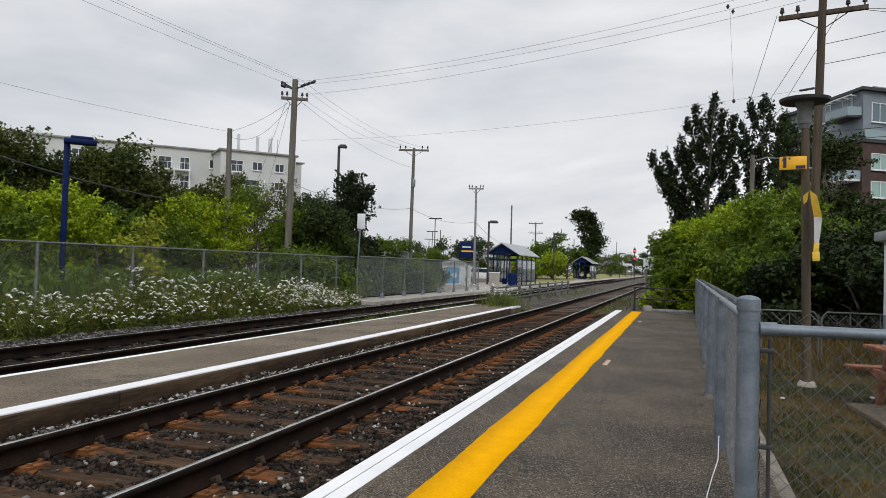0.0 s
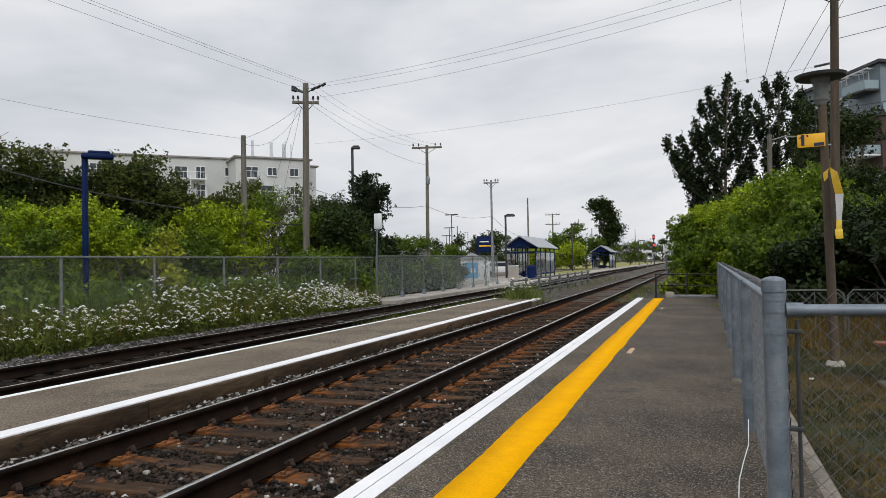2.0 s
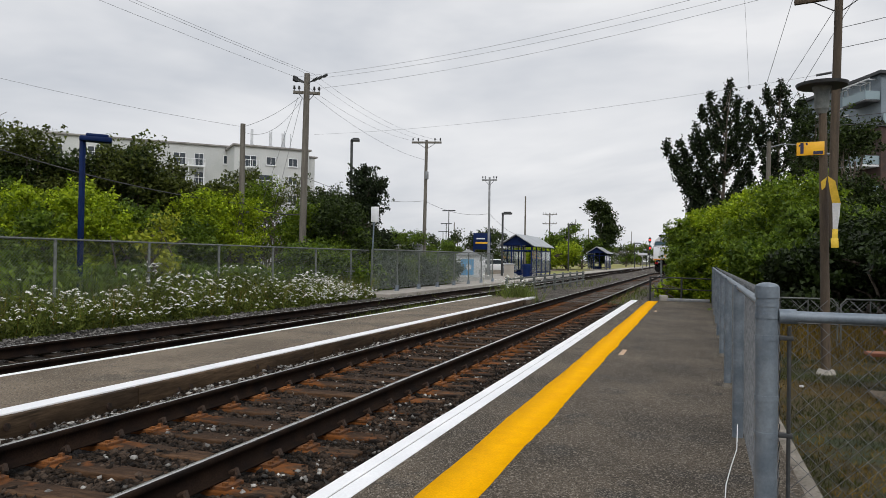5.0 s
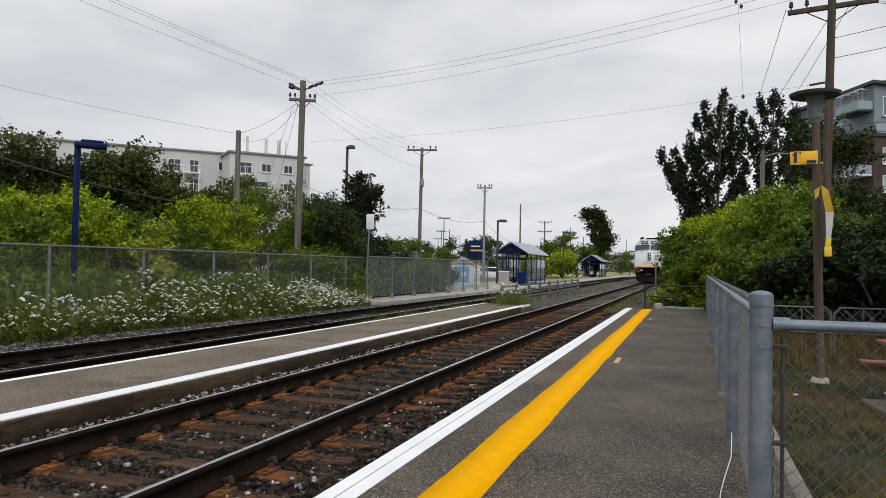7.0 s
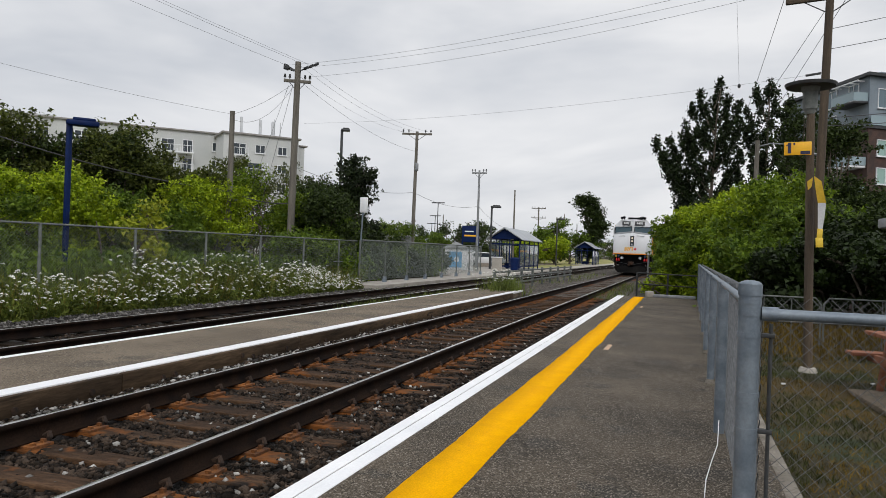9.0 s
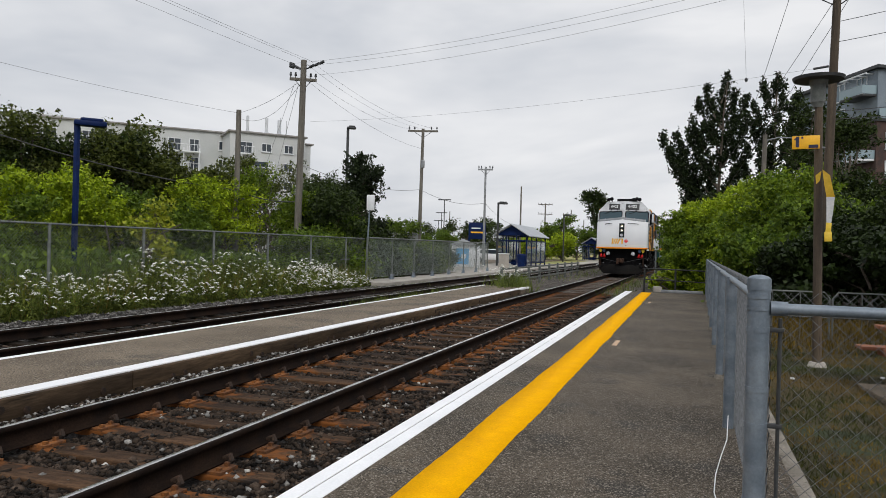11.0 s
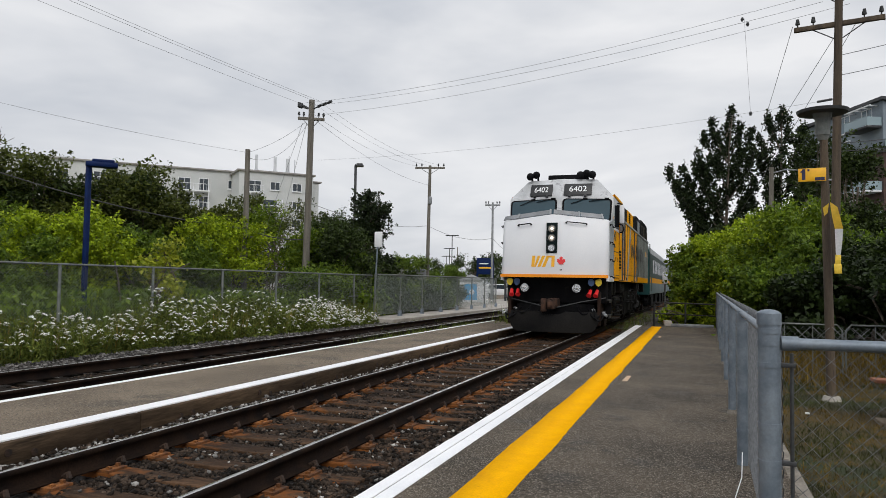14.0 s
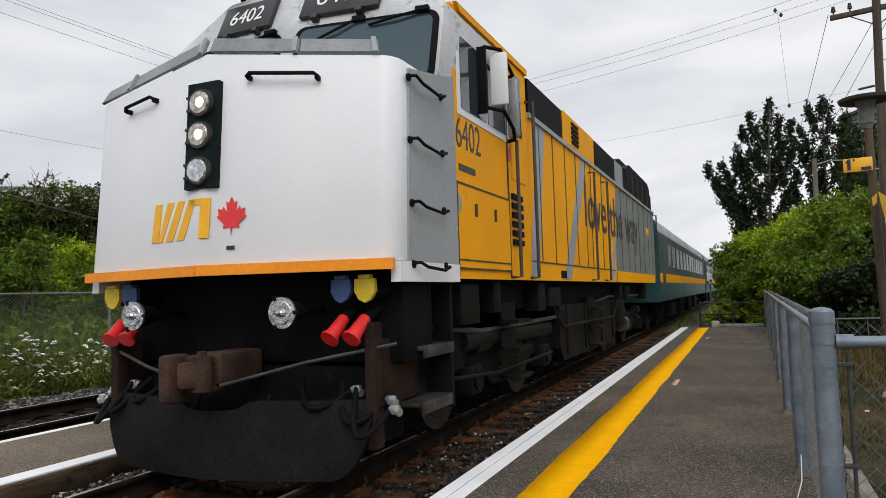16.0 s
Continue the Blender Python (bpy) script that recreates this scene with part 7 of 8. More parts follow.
cyl(b, (-0.08, 0, 3.77), (-0.08, 0, 3.86), 0.11, 0.13, n=20)
cyl(b, (-0.08, 0, 3.46), (-0.08, 0, 3.53), 0.06, 0.085, n=20)
part("lamp_body", b, M["galv_old"], lp, "grey ribbed lamp housing")
b = bmesh.new()
cyl(b, (-0.08, 0, 3.84), (-0.08, 0, 3.88), 0.32, 0.335, n=32)
cyl(b, (-0.08, 0, 3.88), (-0.08, 0, 3.935), 0.335, 0.06, n=32)
part("shade", b, M["dark_metal"], lp, "wide flat dark metal shade")
sg = thing("platform_sign", "yellow platform number sign fixed to the lamp post", "sign", Matrix.Translation(polar(7.85, 11.1)))
b = bmesh.new()
box(b, (0, 0, 2.97), (0.345, 0.02, 0.185), rz=-8, bev=0.004)
part("board", b, M["sign_yellow"], sg)
b = bmesh.new()
cyl(b, (0.15, 0.02, 2.90), (0.25, 0.06, 2.90), 0.012, n=8)
part("bracket", b, M["grey_metal"], sg)
m = Matrix.Translation((0, 0, 2.97)) @ pose(0, 0, 0, 0, 0, -8)
lettering("sign_number", "1", 0.20, M["sign_ink"], sg, m @ pose(-0.105, -0.013, 0.0, 90, 0, 0), 1.25, 0.007)
b = bmesh.new()
box(b, (0, 0, 0), (0.045, 0.004, 0.018), ry=-38)
part("number_flag", b, M["sign_ink"], sg).matrix_basis = m @ pose(-0.127, -0.012, 0.052)
b = bmesh.new()
box(b, (0, 0, 0), (0.025, 0.004, 0.03))
part("small_mark", b, M["sign_ink"], sg).matrix_basis = m @ pose(-0.045, -0.012, 0.065)
b = bmesh.new()
box(b, (0, 0, 0), (0.12, 0.004, 0.045))
part("dark_bar", b, M["sign_ink"], sg).matrix_basis = m @ pose(0.095, -0.012, -0.06)
# the torn banner, twisted round the post
bn = thing("banner", "torn yellow and white plastic banner twisted round the lamp post", "banner", Matrix.Translation(polar(9.05, 11.05)))


def ribbon(name, rows, mat, parent, label=""):
    """A twisted strip of sheet; rows: left edge and right edge."""
    b = bmesh.new()
    vs = [(b.verts.new(l), b.verts.new(r)) for l, r in rows]
    for (a, c), (d, e) in zip(vs[:-1], vs[1:]):
        b.faces.new((a, c, e, d))
    bmesh.ops.solidify(b, geom=b.faces[:], thickness=0.006)
    return part(name, b, M[mat], parent, label)


ribbon("upper_strip", [((-0.02, 0.00, 2.58), (0.07, -0.03, 2.50)), ((0.00, -0.04, 2.38), (0.10, -0.06, 2.34)), ((0.03, -0.05, 2.20), (0.135, -0.04, 2.20))], "banner_yellow", bn, "yellow banner strip")
ribbon("white_strip", [((0.03, -0.05, 2.20), (0.135, -0.04, 2.20)), ((0.035, -0.06, 2.0), (0.12, -0.04, 2.0)), ((0.04, -0.05, 1.84), (0.10, -0.04, 1.84))], "banner_white", bn, "white middle of the banner")
b = bmesh.new()
box(b, (0.066, -0.055, 1.775), (0.068, 0.008, 0.14), ry=3, bev=0.002)
box(b, (0.064, -0.058, 1.655), (0.092, 0.008, 0.13), ry=-3, bev=0.002)
part("lower_strip", b, M["banner_yellow"], bn)
ribbon("loose_end", [((-0.10, 0.02, 2.50), (-0.03, 0.0, 2.56)), ((-0.09, 0.0, 2.38), (-0.05, -0.02, 2.42))], "banner_yellow", bn)

# blue station lamps
def blue_lamp(az, d, top, r, label, arm=0.8, mat="blue_paint"):
    t = thing("station_lamp", label, "lamp post", Matrix.Translation(polar(az, d)), group="station lamps")
    b = bmesh.new()
    box(b, (0, 0, top / 2 - 0.2), (2 * r, 2 * r, top + 0.4), bev=0.02)
    part("post", b, M[mat], t)
    a = -radians(az)
    b = bmesh.new()
    u = Vector((math.cos(a), math.sin(a), 0))
    box(b, tuple(u * arm * 0.45 + Vector((0, 0, top - 0.02))), (arm * 1.15, 0.36, 0.15), rz=math.degrees(a), bev=0.05)
    box(b, tuple(u * arm * 0.5 + Vector((0, 0, top + 0.08))), (arm * 0.8, 0.3, 0.1), rz=math.degrees(a), bev=0.04)
    part("lamp_head", b, M[mat], t)
    return t


blue_lamp(-46.55, 22, 4.55, 0.062, "square blue station lamp post behind the fence", 0.72)
blue_lamp(-26.95, 46, 8.9, 0.07, "dark tall lamp post behind the trees", 0.5, "dark_metal")
blue_lamp(-14.7, 58, 5.1, 0.07, "dark blue lamp post beside the shelter", 0.75, "dark_metal")
blue_lamp(-9.45, 94, 6.0, 0.08, "dark blue lamp post on the far platform", 0.9, "dark_metal")
blue_lamp(-4.35, 150, 5.0, 0.08, "distant station lamp post on the far platform", 1.2, "dark_metal")
blue_lamp(-3.45, 190, 4.8, 0.09, "distant station lamp post on the far platform", 1.4, "dark_metal")
sp = thing("sign_post", "thin grey post with a pale notice box at the fence end", "sign", Matrix.Translation(polar(-25.3, 27.2)))
b = bmesh.new()
cyl(b, (0, 0, -0.2), (0.14, 0, 3.1), 0.03, n=10)
part("post", b, M["galv"], sp)
b = bmesh.new()
box(b, (0.16, 0, 3.0), (0.30, 0.10, 0.58), bev=0.02)
part("notice_box", b, M["white_trim"], sp)
st = thing("street_lamp", "grey wooden street pole with a small lamp arm among the trees", "lamp post", Matrix.Translation(polar(5.0, 38)))
b = bmesh.new()
cyl(b, (0, 0, -0.3), (0.1, 0, 7.3), 0.14, 0.10, n=12)
part("shaft", b, M["wood_pole"], st)
b = bmesh.new()
tube(b, [(0.1, 0, 7.0), (0.7, 0, 7.15), (1.4, 0, 7.1)], 0.03, 8)
box(b, (1.5, 0, 7.08), (0.4, 0.2, 0.1), bev=0.03)
part("lamp_arm", b, M["grey_metal"], st)


def wire(a, c, sag, mat="cable_far", r=0.013, label="thin overhead wire between poles", n=18):
    b = bmesh.new()
    a, c = Vector(a), Vector(c)
    pts = [a.lerp(c, k / n) - Vector((0, 0, 4 * sag * (k / n) * (1 - k / n))) for k in range(n + 1)]
    tube(b, pts, r, 5)
    return solid("overhead_wire", b, M[mat], label, "wire", group="overhead wires")


A, R = pA, pR
top = Vector((0.12, 0, 0))
for k, (dz, x) in enumerate(((8.85, -0.5), (8.72, 0.1), (8.30, 0.5))):
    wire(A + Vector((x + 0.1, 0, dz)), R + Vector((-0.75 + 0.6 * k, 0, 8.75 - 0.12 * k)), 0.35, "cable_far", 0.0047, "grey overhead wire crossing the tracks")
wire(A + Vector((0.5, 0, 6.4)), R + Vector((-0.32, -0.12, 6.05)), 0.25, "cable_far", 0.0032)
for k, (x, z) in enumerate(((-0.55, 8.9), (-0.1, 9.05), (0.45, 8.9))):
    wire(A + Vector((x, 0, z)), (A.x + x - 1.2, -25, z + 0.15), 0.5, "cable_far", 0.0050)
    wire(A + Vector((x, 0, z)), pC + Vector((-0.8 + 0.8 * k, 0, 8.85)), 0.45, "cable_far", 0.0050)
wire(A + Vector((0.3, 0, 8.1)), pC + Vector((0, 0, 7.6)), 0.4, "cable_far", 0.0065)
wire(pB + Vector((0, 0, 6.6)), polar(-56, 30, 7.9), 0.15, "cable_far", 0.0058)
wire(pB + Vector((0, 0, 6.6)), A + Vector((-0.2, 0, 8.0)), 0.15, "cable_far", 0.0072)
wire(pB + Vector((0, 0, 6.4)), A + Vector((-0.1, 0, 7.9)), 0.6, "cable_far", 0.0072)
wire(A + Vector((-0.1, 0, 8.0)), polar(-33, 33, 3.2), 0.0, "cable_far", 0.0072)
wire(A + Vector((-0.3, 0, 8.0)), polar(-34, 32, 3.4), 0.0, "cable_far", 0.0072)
wire(pB + Vector((0, 0, 3.45)), polar(-58, 30, 6.1), 0.45, "cable", 0.022, "thick dark cable behind the trackside fence")
wire(pB + Vector((0, 0, 3.45)), A + Vector((0, 0, 3.1)), 0.15, "cable", 0.022, "thick dark cable behind the trackside fence")
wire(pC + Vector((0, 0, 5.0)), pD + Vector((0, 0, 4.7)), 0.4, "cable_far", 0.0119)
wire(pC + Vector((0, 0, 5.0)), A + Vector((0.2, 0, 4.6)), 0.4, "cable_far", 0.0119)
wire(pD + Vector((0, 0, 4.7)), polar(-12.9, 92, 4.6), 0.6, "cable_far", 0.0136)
wire((1.2, 20.4, 8.62), (1.34, 20.35, 6.0), 0.0, "cable_far", 0.0036, "thin drop wire hanging from the crossing wires")
for x, y, z in ((1.15, 20.42, 8.62), (1.28, 20.38, 8.46), (1.34, 20.35, 6.02)):
    b = bmesh.new()
    cyl(b, (x, y, z - 0.05), (x, y, z + 0.05), 0.03, n=10)
    cyl(b, (x, y, z - 0.015), (x, y, z + 0.015), 0.045, n=10)
    solid("line_insulator", b, M["dark_metal"], "small dark insulator on the crossing wires", "insulator", group="line insulators")
for k in range(5):
    x, y = R.x, R.y
    if k < 2:
        wire((x + 0.75, y, 8.1), (x + 16 + 4 * k, y - 2 + 6 * k, 7.6), 0.5, "cable", 0.007, "dark service wire from the brown pole")
    else:
        wire((x + (-0.85, 0.6, 0.3)[k - 2], y, 8.05), ((x - 3.4, x - 4.5, x - 6.0)[k - 2] + 1.2, y + (22, 24, 26)[k - 2], (2.5, 2.0, 1.6)[k - 2]), 0.3, "cable", 0.007, "dark wire slanting down behind the brown pole")
for k in range(2):
    wire((R.x + 0.1, R.y, 7.2 - 0.5 * k), (R.x + 14, R.y + 12, 13.5 - 1.0 * k), 0.2, "cable", 0.008, "dark service wire to the flats")
    wire((R.x + 0.1, R.y, 5.0 - 0.2 * k), (R.x + 11, R.y + 9, 8.2 - 0.5 * k), 0.3, "cable", 0.010, "dark service wire to the flats")

# ---- the far platform ----
def shelter(y, label):
    """A gabled waiting shelter: blue posts, glass walls, pitched metal roof."""
    sh = thing("waiting_shelter", label, "shelter", Matrix.Translation((-13.75, y, 0.0)), group="waiting shelters")
    w, ln, he, hp = 2.5, 8.0, 2.55, 3.35
    for x in (-w / 2, -w / 6, w / 6, w / 2):
        for yy in (0, ln):
            b = bmesh.new()
            box(b, (x, yy, he / 2), (0.09, 0.09, he), bev=0.01)
            part("post", b, M["blue_paint"], sh)
    for yy in (ln * 0.25, ln * 0.5, ln * 0.75):
        for x in (-w / 2, w / 2):
            b = bmesh.new()
            box(b, (x, yy, he / 2), (0.09, 0.09, he), bev=0.01)
            part("post", b, M["blue_paint"], sh)
    for z in (0.25, 2.1, he):
        b = bmesh.new()
        for x in (-w / 2, w / 2):
            box(b, (x, ln / 2, z), (0.07, ln, 0.09))
        for yy in (0, ln):
            box(b, (0, yy, z), (w, 0.07, 0.09))
        part("rail", b, M["blue_paint"], sh)
    for yy in (0, ln):
        b = bmesh.new()
        prism(b, [(-w / 2, he), (w / 2, he), (0, hp)], yy - 0.03, yy + 0.03, "y")
        part("gable", b, M["blue_paint"], sh, "dark blue gable")
    for s in (-1, 1):
        b = bmesh.new()
        prism(b, [(0, hp + 0.03), (s * (w / 2 + 0.3), he - 0.12), (s * (w / 2 + 0.3), he - 0.05), (0, hp + 0.12)], -0.4, ln + 0.4, "y")
        part("roof_slope", b, M["shelter_roof"], sh, "pale metal roof slope")
    for k in range(4):
        for s in (-1, 1):
            b = bmesh.new()
            box(b, (s * w / 2, ln * (k + 0.5) / 4, 1.2), (0.012, ln / 4 - 0.1, 1.75))
            part("pane", b, M["shelter_glass"], sh)
    b = bmesh.new()
    box(b, (-0.5, ln * 0.55, 0.45), (0.45, 3.2, 0.06), bev=0.02)
    for yy in (2.9, 5.9):
        box(b, (-0.5, yy, 0.2), (0.35, 0.06, 0.42))
    part("bench", b, M["blue_paint"], sh)
    return sh


shelter(57.0, "blue gabled waiting shelter with glass walls on the far platform")
shelter(108.0, "second blue waiting shelter farther along the platform")


def place(az, d):
    return Matrix.Translation(polar(az, d, 0.0)) @ pose(0, 0, 0, 0, 0, -az)


t = thing("litter_bin", "dark blue litter bin beside the shelter", "bin", place(-12.75, 56.5))
b = bmesh.new()
cyl(b, (0, 0, 0), (0, 0, 0.9), 0.30, 0.36, n=18)
part("drum", b, M["blue_paint"], t)
b = bmesh.new()
cyl(b, (0, 0, 0.9), (0, 0, 1.02), 0.38, 0.30, n=18)
part("lid", b, M["blue_paint"], t)
t = thing("utility_box", "cream metal utility box on the far platform", "box", place(-14.15, 50))
b = bmesh.new()
box(b, (0, 0, 0.5), (0.72, 0.5, 1.0), bev=0.03)
part("cabinet", b, M["concrete"], t)
b = bmesh.new()
box(b, (0, 0, 1.03), (0.8, 0.58, 0.06), bev=0.02)
part("lid", b, M["white_trim"], t)
t = thing("station_sign", "tall dark blue station sign with a yellow band", "sign", place(-16.35, 56))
for x in (-0.62, 0.62):
    b = bmesh.new()
    box(b, (x, 0, 1.3), (0.12, 0.12, 2.9), bev=0.01)
    part("leg", b, M["blue_paint"], t)
b = bmesh.new()
box(b, (0, 0, 2.75), (1.36, 0.14, 1.3), bev=0.02)
part("board", b, M["blue_paint"], t)
b = bmesh.new()
box(b, (0, -0.075, 2.62), (1.0, 0.01, 0.12))
part("band", b, M["sign_yellow"], t)
b = bmesh.new()
box(b, (-0.1, -0.075, 2.95), (0.7, 0.01, 0.09))
part("lettering_bar", b, M["white_trim"], t)
t = thing("ticket_kiosk", "pale ticket kiosk with a sky-blue panel", "kiosk", place(-17.45, 52))
b = bmesh.new()
box(b, (0, 0.5, 0.8), (1.7, 1.2, 1.6), bev=0.03)
part("cabin", b, M["white_trim"], t)
b = bmesh.new()
prism(b, [(-1.0, 1.6), (1.0, 1.6), (0.0, 2.05)], -0.3, 1.3, "y")
part("roof", b, M["shelter_roof"], t)
b = bmesh.new()
box(b, (-0.05, -0.12, 0.75), (0.95, 0.02, 1.15))
pan = part("panel", b, M["sky_blue"], t)
b = bmesh.new()
cyl(b, (0.05, -0.13, 0.75), (0.05, -0.15, 0.75), 0.2, n=20)
part("disc", b, M["white_trim"], pan)
t = thing("white_cabinet", "narrow white cabinet on the far platform", "box", place(-16.25, 50))
b = bmesh.new()
box(b, (0, 0, 0.6), (0.34, 0.34, 1.2), bev=0.02)
part("cabinet", b, M["white_trim"], t)


def car(az, d, turn, label):
    t = thing("parked_car", label, "car", Matrix.Translation(polar(az, d, -0.1)) @ pose(0, 0, 0, 0, 0, turn), group="parked cars")
    b = bmesh.new()
    prism(b, [(-2.15, 0.35), (2.15, 0.35), (2.2, 0.75), (1.35, 0.92), (0.7, 1.42), (-1.1, 1.45), (-1.9, 0.98), (-2.2, 0.9)], -0.85, 0.85, "y")
    bmesh.ops.bevel(b, geom=[e for e in b.edges], offset=0.07, segments=2, affect="EDGES", profile=0.5)
    body = part("body", b, M["car_white"], t)
    b = bmesh.new()
    prism(b, [(1.15, 0.95), (0.65, 1.36), (-1.05, 1.38), (-1.6, 1.0)], -0.862, 0.862, "y")
    part("side_windows", b, M["window"], t)
    for x in (-1.35, 1.35):
        for s in (-1, 1):
            b = bmesh.new()
            cyl(b, (x, s * 0.72, 0.32), (x, s * 0.88, 0.32), 0.32, n=24)
            w = part("wheel", b, M["tyre"], t)
            q = bmesh.new()
            cyl(q, (x, s * 0.87, 0.32), (x, s * 0.89, 0.32), 0.19, n=16)
            part("rim", q, M["grey_metal"], w)
    return t


car(-15.2, 72, 25, "white car parked behind the far platform")
car(-17.6, 84, 20, "white car parked farther back in the lot")
slab("parking_lot", -60, -17.2, 60, 110, -0.05, 0.3, M["asphalt_island"], "grey asphalt parking lot behind the far platform", "parking lot")
t = thing("small_house", "little white gabled house beyond the fence", "house", place(-23.6, 70))
b = bmesh.new()
box(b, (0, 3, 1.2), (2.6, 6, 2.4), bev=0.02)
part("wall", b, M["stucco"], t)
b = bmesh.new()
prism(b, [(-1.7, 2.3), (1.7, 2.3), (0, 3.3)], -0.4, 6.4, "y")
part("roof", b, M["shelter_roof"], t)

# signal beyond the platforms
t = thing("rail_signal", "tall signal mast with two red lamps", "signal", Matrix.Translation(polar(-3.22, 140)))
b = bmesh.new()
cyl(b, (0, 0, -0.3), (0, 0, 6.0), 0.10, n=10)
part("mast", b, M["dark_metal"], t)
for z in (5.35, 3.85):
    b = bmesh.new()
    box(b, (0, -0.2, z), (0.5, 0.2, 0.9), bev=0.1)
    hd = part("signal_head", b, M["ink"], t)
    b = bmesh.new()
    cyl(b, (0, -0.3, z), (0, -0.34, z), 0.15, n=18)
    part("red_lamp", b, M["signal_red"], hd)
t = thing("track_sign", "small white board beside the tracks", "sign", Matrix.Translation(polar(-3.75, 120)))
b = bmesh.new()
box(b, (0, 0, 2.5), (1.5, 0.08, 0.35), bev=0.02)
part("board", b, M["white_trim"], t)
b = bmesh.new()
cyl(b, (0, 0.06, -0.3), (0, 0.06, 2.6), 0.06)
part("post", b, M["grey_metal"], t)
t = thing("relay_case", "pale metal relay case on a post beside the bushes", "box", Matrix.Translation(polar(-2.35, 33.5)))
b = bmesh.new()
box(b, (0, 0, 1.75), (0.22, 0.25, 0.5), bev=0.02)
part("case", b, M["white_trim"], t)
b = bmesh.new()
cyl(b, (0, 0, -0.3), (0, 0, 1.6), 0.04)
part("post", b, M["grey_metal"], t)

# ---- behind the fence: picnic table, booth, barriers ----
t = thing("picnic_table", "red-brown wooden picnic table on the lawn", "table", Matrix.Translation((2.80, 9.15, -0.15)) @ pose(0, 0, 0, 0, 0, 6))
for k in range(4):
    b = bmesh.new()
    box(b, (0.1, -0.27 + 0.18 * k, 0.74), (1.6, 0.165, 0.04), bev=0.006)
    part("top_plank", b, M["picnic_wood"], t)
for s in (-1, 1):
    for k in range(2):
        b = bmesh.new()
        box(b, (0.1, s * (0.62 + 0.14 * k), 0.45), (1.7, 0.13, 0.04), bev=0.006)
        part("seat_plank", b, M["picnic_wood"], t)
for x in (-0.5, 0.7):
    b = bmesh.new()
    box(b, (x, 0, 0.41), (0.06, 1.5, 0.09), bev=0.005)
    part("cross_beam", b, M["picnic_wood"], t)
    for s in (-1, 1):
        b = bmesh.new()
        box(b, (x + 0.05, s * 0.42, 0.36), (0.05, 0.10, 0.84), rx=s * 22, bev=0.005)
        part("leg", b, M["picnic_wood"], t)
b = bmesh.new()
box(b, (2.85, 8.95, -0.155), (1.7, 1.5, 0.08), rz=4, bev=0.02)
solid("paving_slab", b, M["asphalt_island"], "worn concrete slab under the picnic table", "paving", kind="structure")
t = thing("service_booth", "white booth with a flat grey roof behind the lawn", "booth", Matrix.Translation((4.05, 12.9, -0.2)))
b = bmesh.new()
box(b, (0, 0, 1.1), (1.5, 1.6, 2.2), bev=0.02)
part("wall", b, M["white_trim"], t)
b = bmesh.new()
box(b, (0, 0, 2.28), (1.75, 1.85, 0.16), bev=0.02)
part("roof", b, M["grey_metal"], t)
for k in range(6):
    t = thing("crowd_barrier", "grey tubular steel barrier at the back of the lawn", "barrier", Matrix.Translation((1.0 + 1.42 * k, 13.9 + 0.05 * k, -0.2)), group="tubular barriers")
    b = bmesh.new()
    tube(b, [(0.0, 0, 0.05), (0.0, 0, 0.86), (0.08, 0, 0.96), (1.28, 0, 0.96), (1.36, 0, 0.86), (1.36, 0, 0.05)], 0.014, 8)
    part("frame", b, M["galv_old"], t)
    b = bmesh.new()
    cyl(b, (0.0, 0, 0.52), (1.36, 0, 0.52), 0.010, n=8)
    part("mid_rail", b, M["galv_old"], t)
    for x in (0.45, 0.9):
        b = bmesh.new()
        cyl(b, (x, 0, 0.1), (x, 0, 0.95), 0.008, n=6)
        part("upright", b, M["galv_old"], t)
bf = thing("lawn_fence", "low chain-link fence at the back of the lawn", "fence", Matrix.Translation((0.62, 12.4, -0.16)))
netting("wire_netting", bf, 7.0, 0.95, Matrix.Identity(4), 0.11, 0.0025)
for x in (0.0, 2.4, 4.8, 7.0):
    b = bmesh.new()
    cyl(b, (x, 0, -0.2), (x, 0, 0.98), 0.03)
    part("post", b, M["galv"], bf)
for k, (x, y) in enumerate(((1.25, 9.6), (2.35, 10.2))):
    b = bmesh.new()
    box(b, (x, y, -0.12), (0.05, 0.035, 0.02), rz=30 * k, bev=0.006)
    solid("paper_scrap", b, M["white_trim"], "small white scrap of litter on the lawn", "litter", group="litter on the lawn")

# ---- buildings ----
def window_on(parent, x, y, z, w, h, frame_mat, pane_mat="window", label=""):
    """A window in the plane of x and z, facing -y: frame, sill, two panes."""
    b = bmesh.new()
    for dx, dz, sx, sz in ((-w / 2, 0, 0.08, h + 0.08), (w / 2, 0, 0.08, h + 0.08), (0, h / 2, w, 0.08), (0, -h / 2, w, 0.08), (0, 0, 0.06, h)):
        box(b, (x + dx, y, z + dz), (sx, 0.12, sz))
    fr = part("window_frame", b, M[frame_mat], parent, label)
    for s in (-1, 1):
        b = bmesh.new()
        box(b, (x + s * w / 4, y + 0.02, z), (w / 2 - 0.06, 0.03, h - 0.06))
        part("pane", b, M[pane_mat], fr)
    b = bmesh.new()
    box(b, (x, y - 0.06, z - h / 2 - 0.08), (w + 0.2, 0.2, 0.08))
    part("sill", b, M[frame_mat], fr)
    return fr


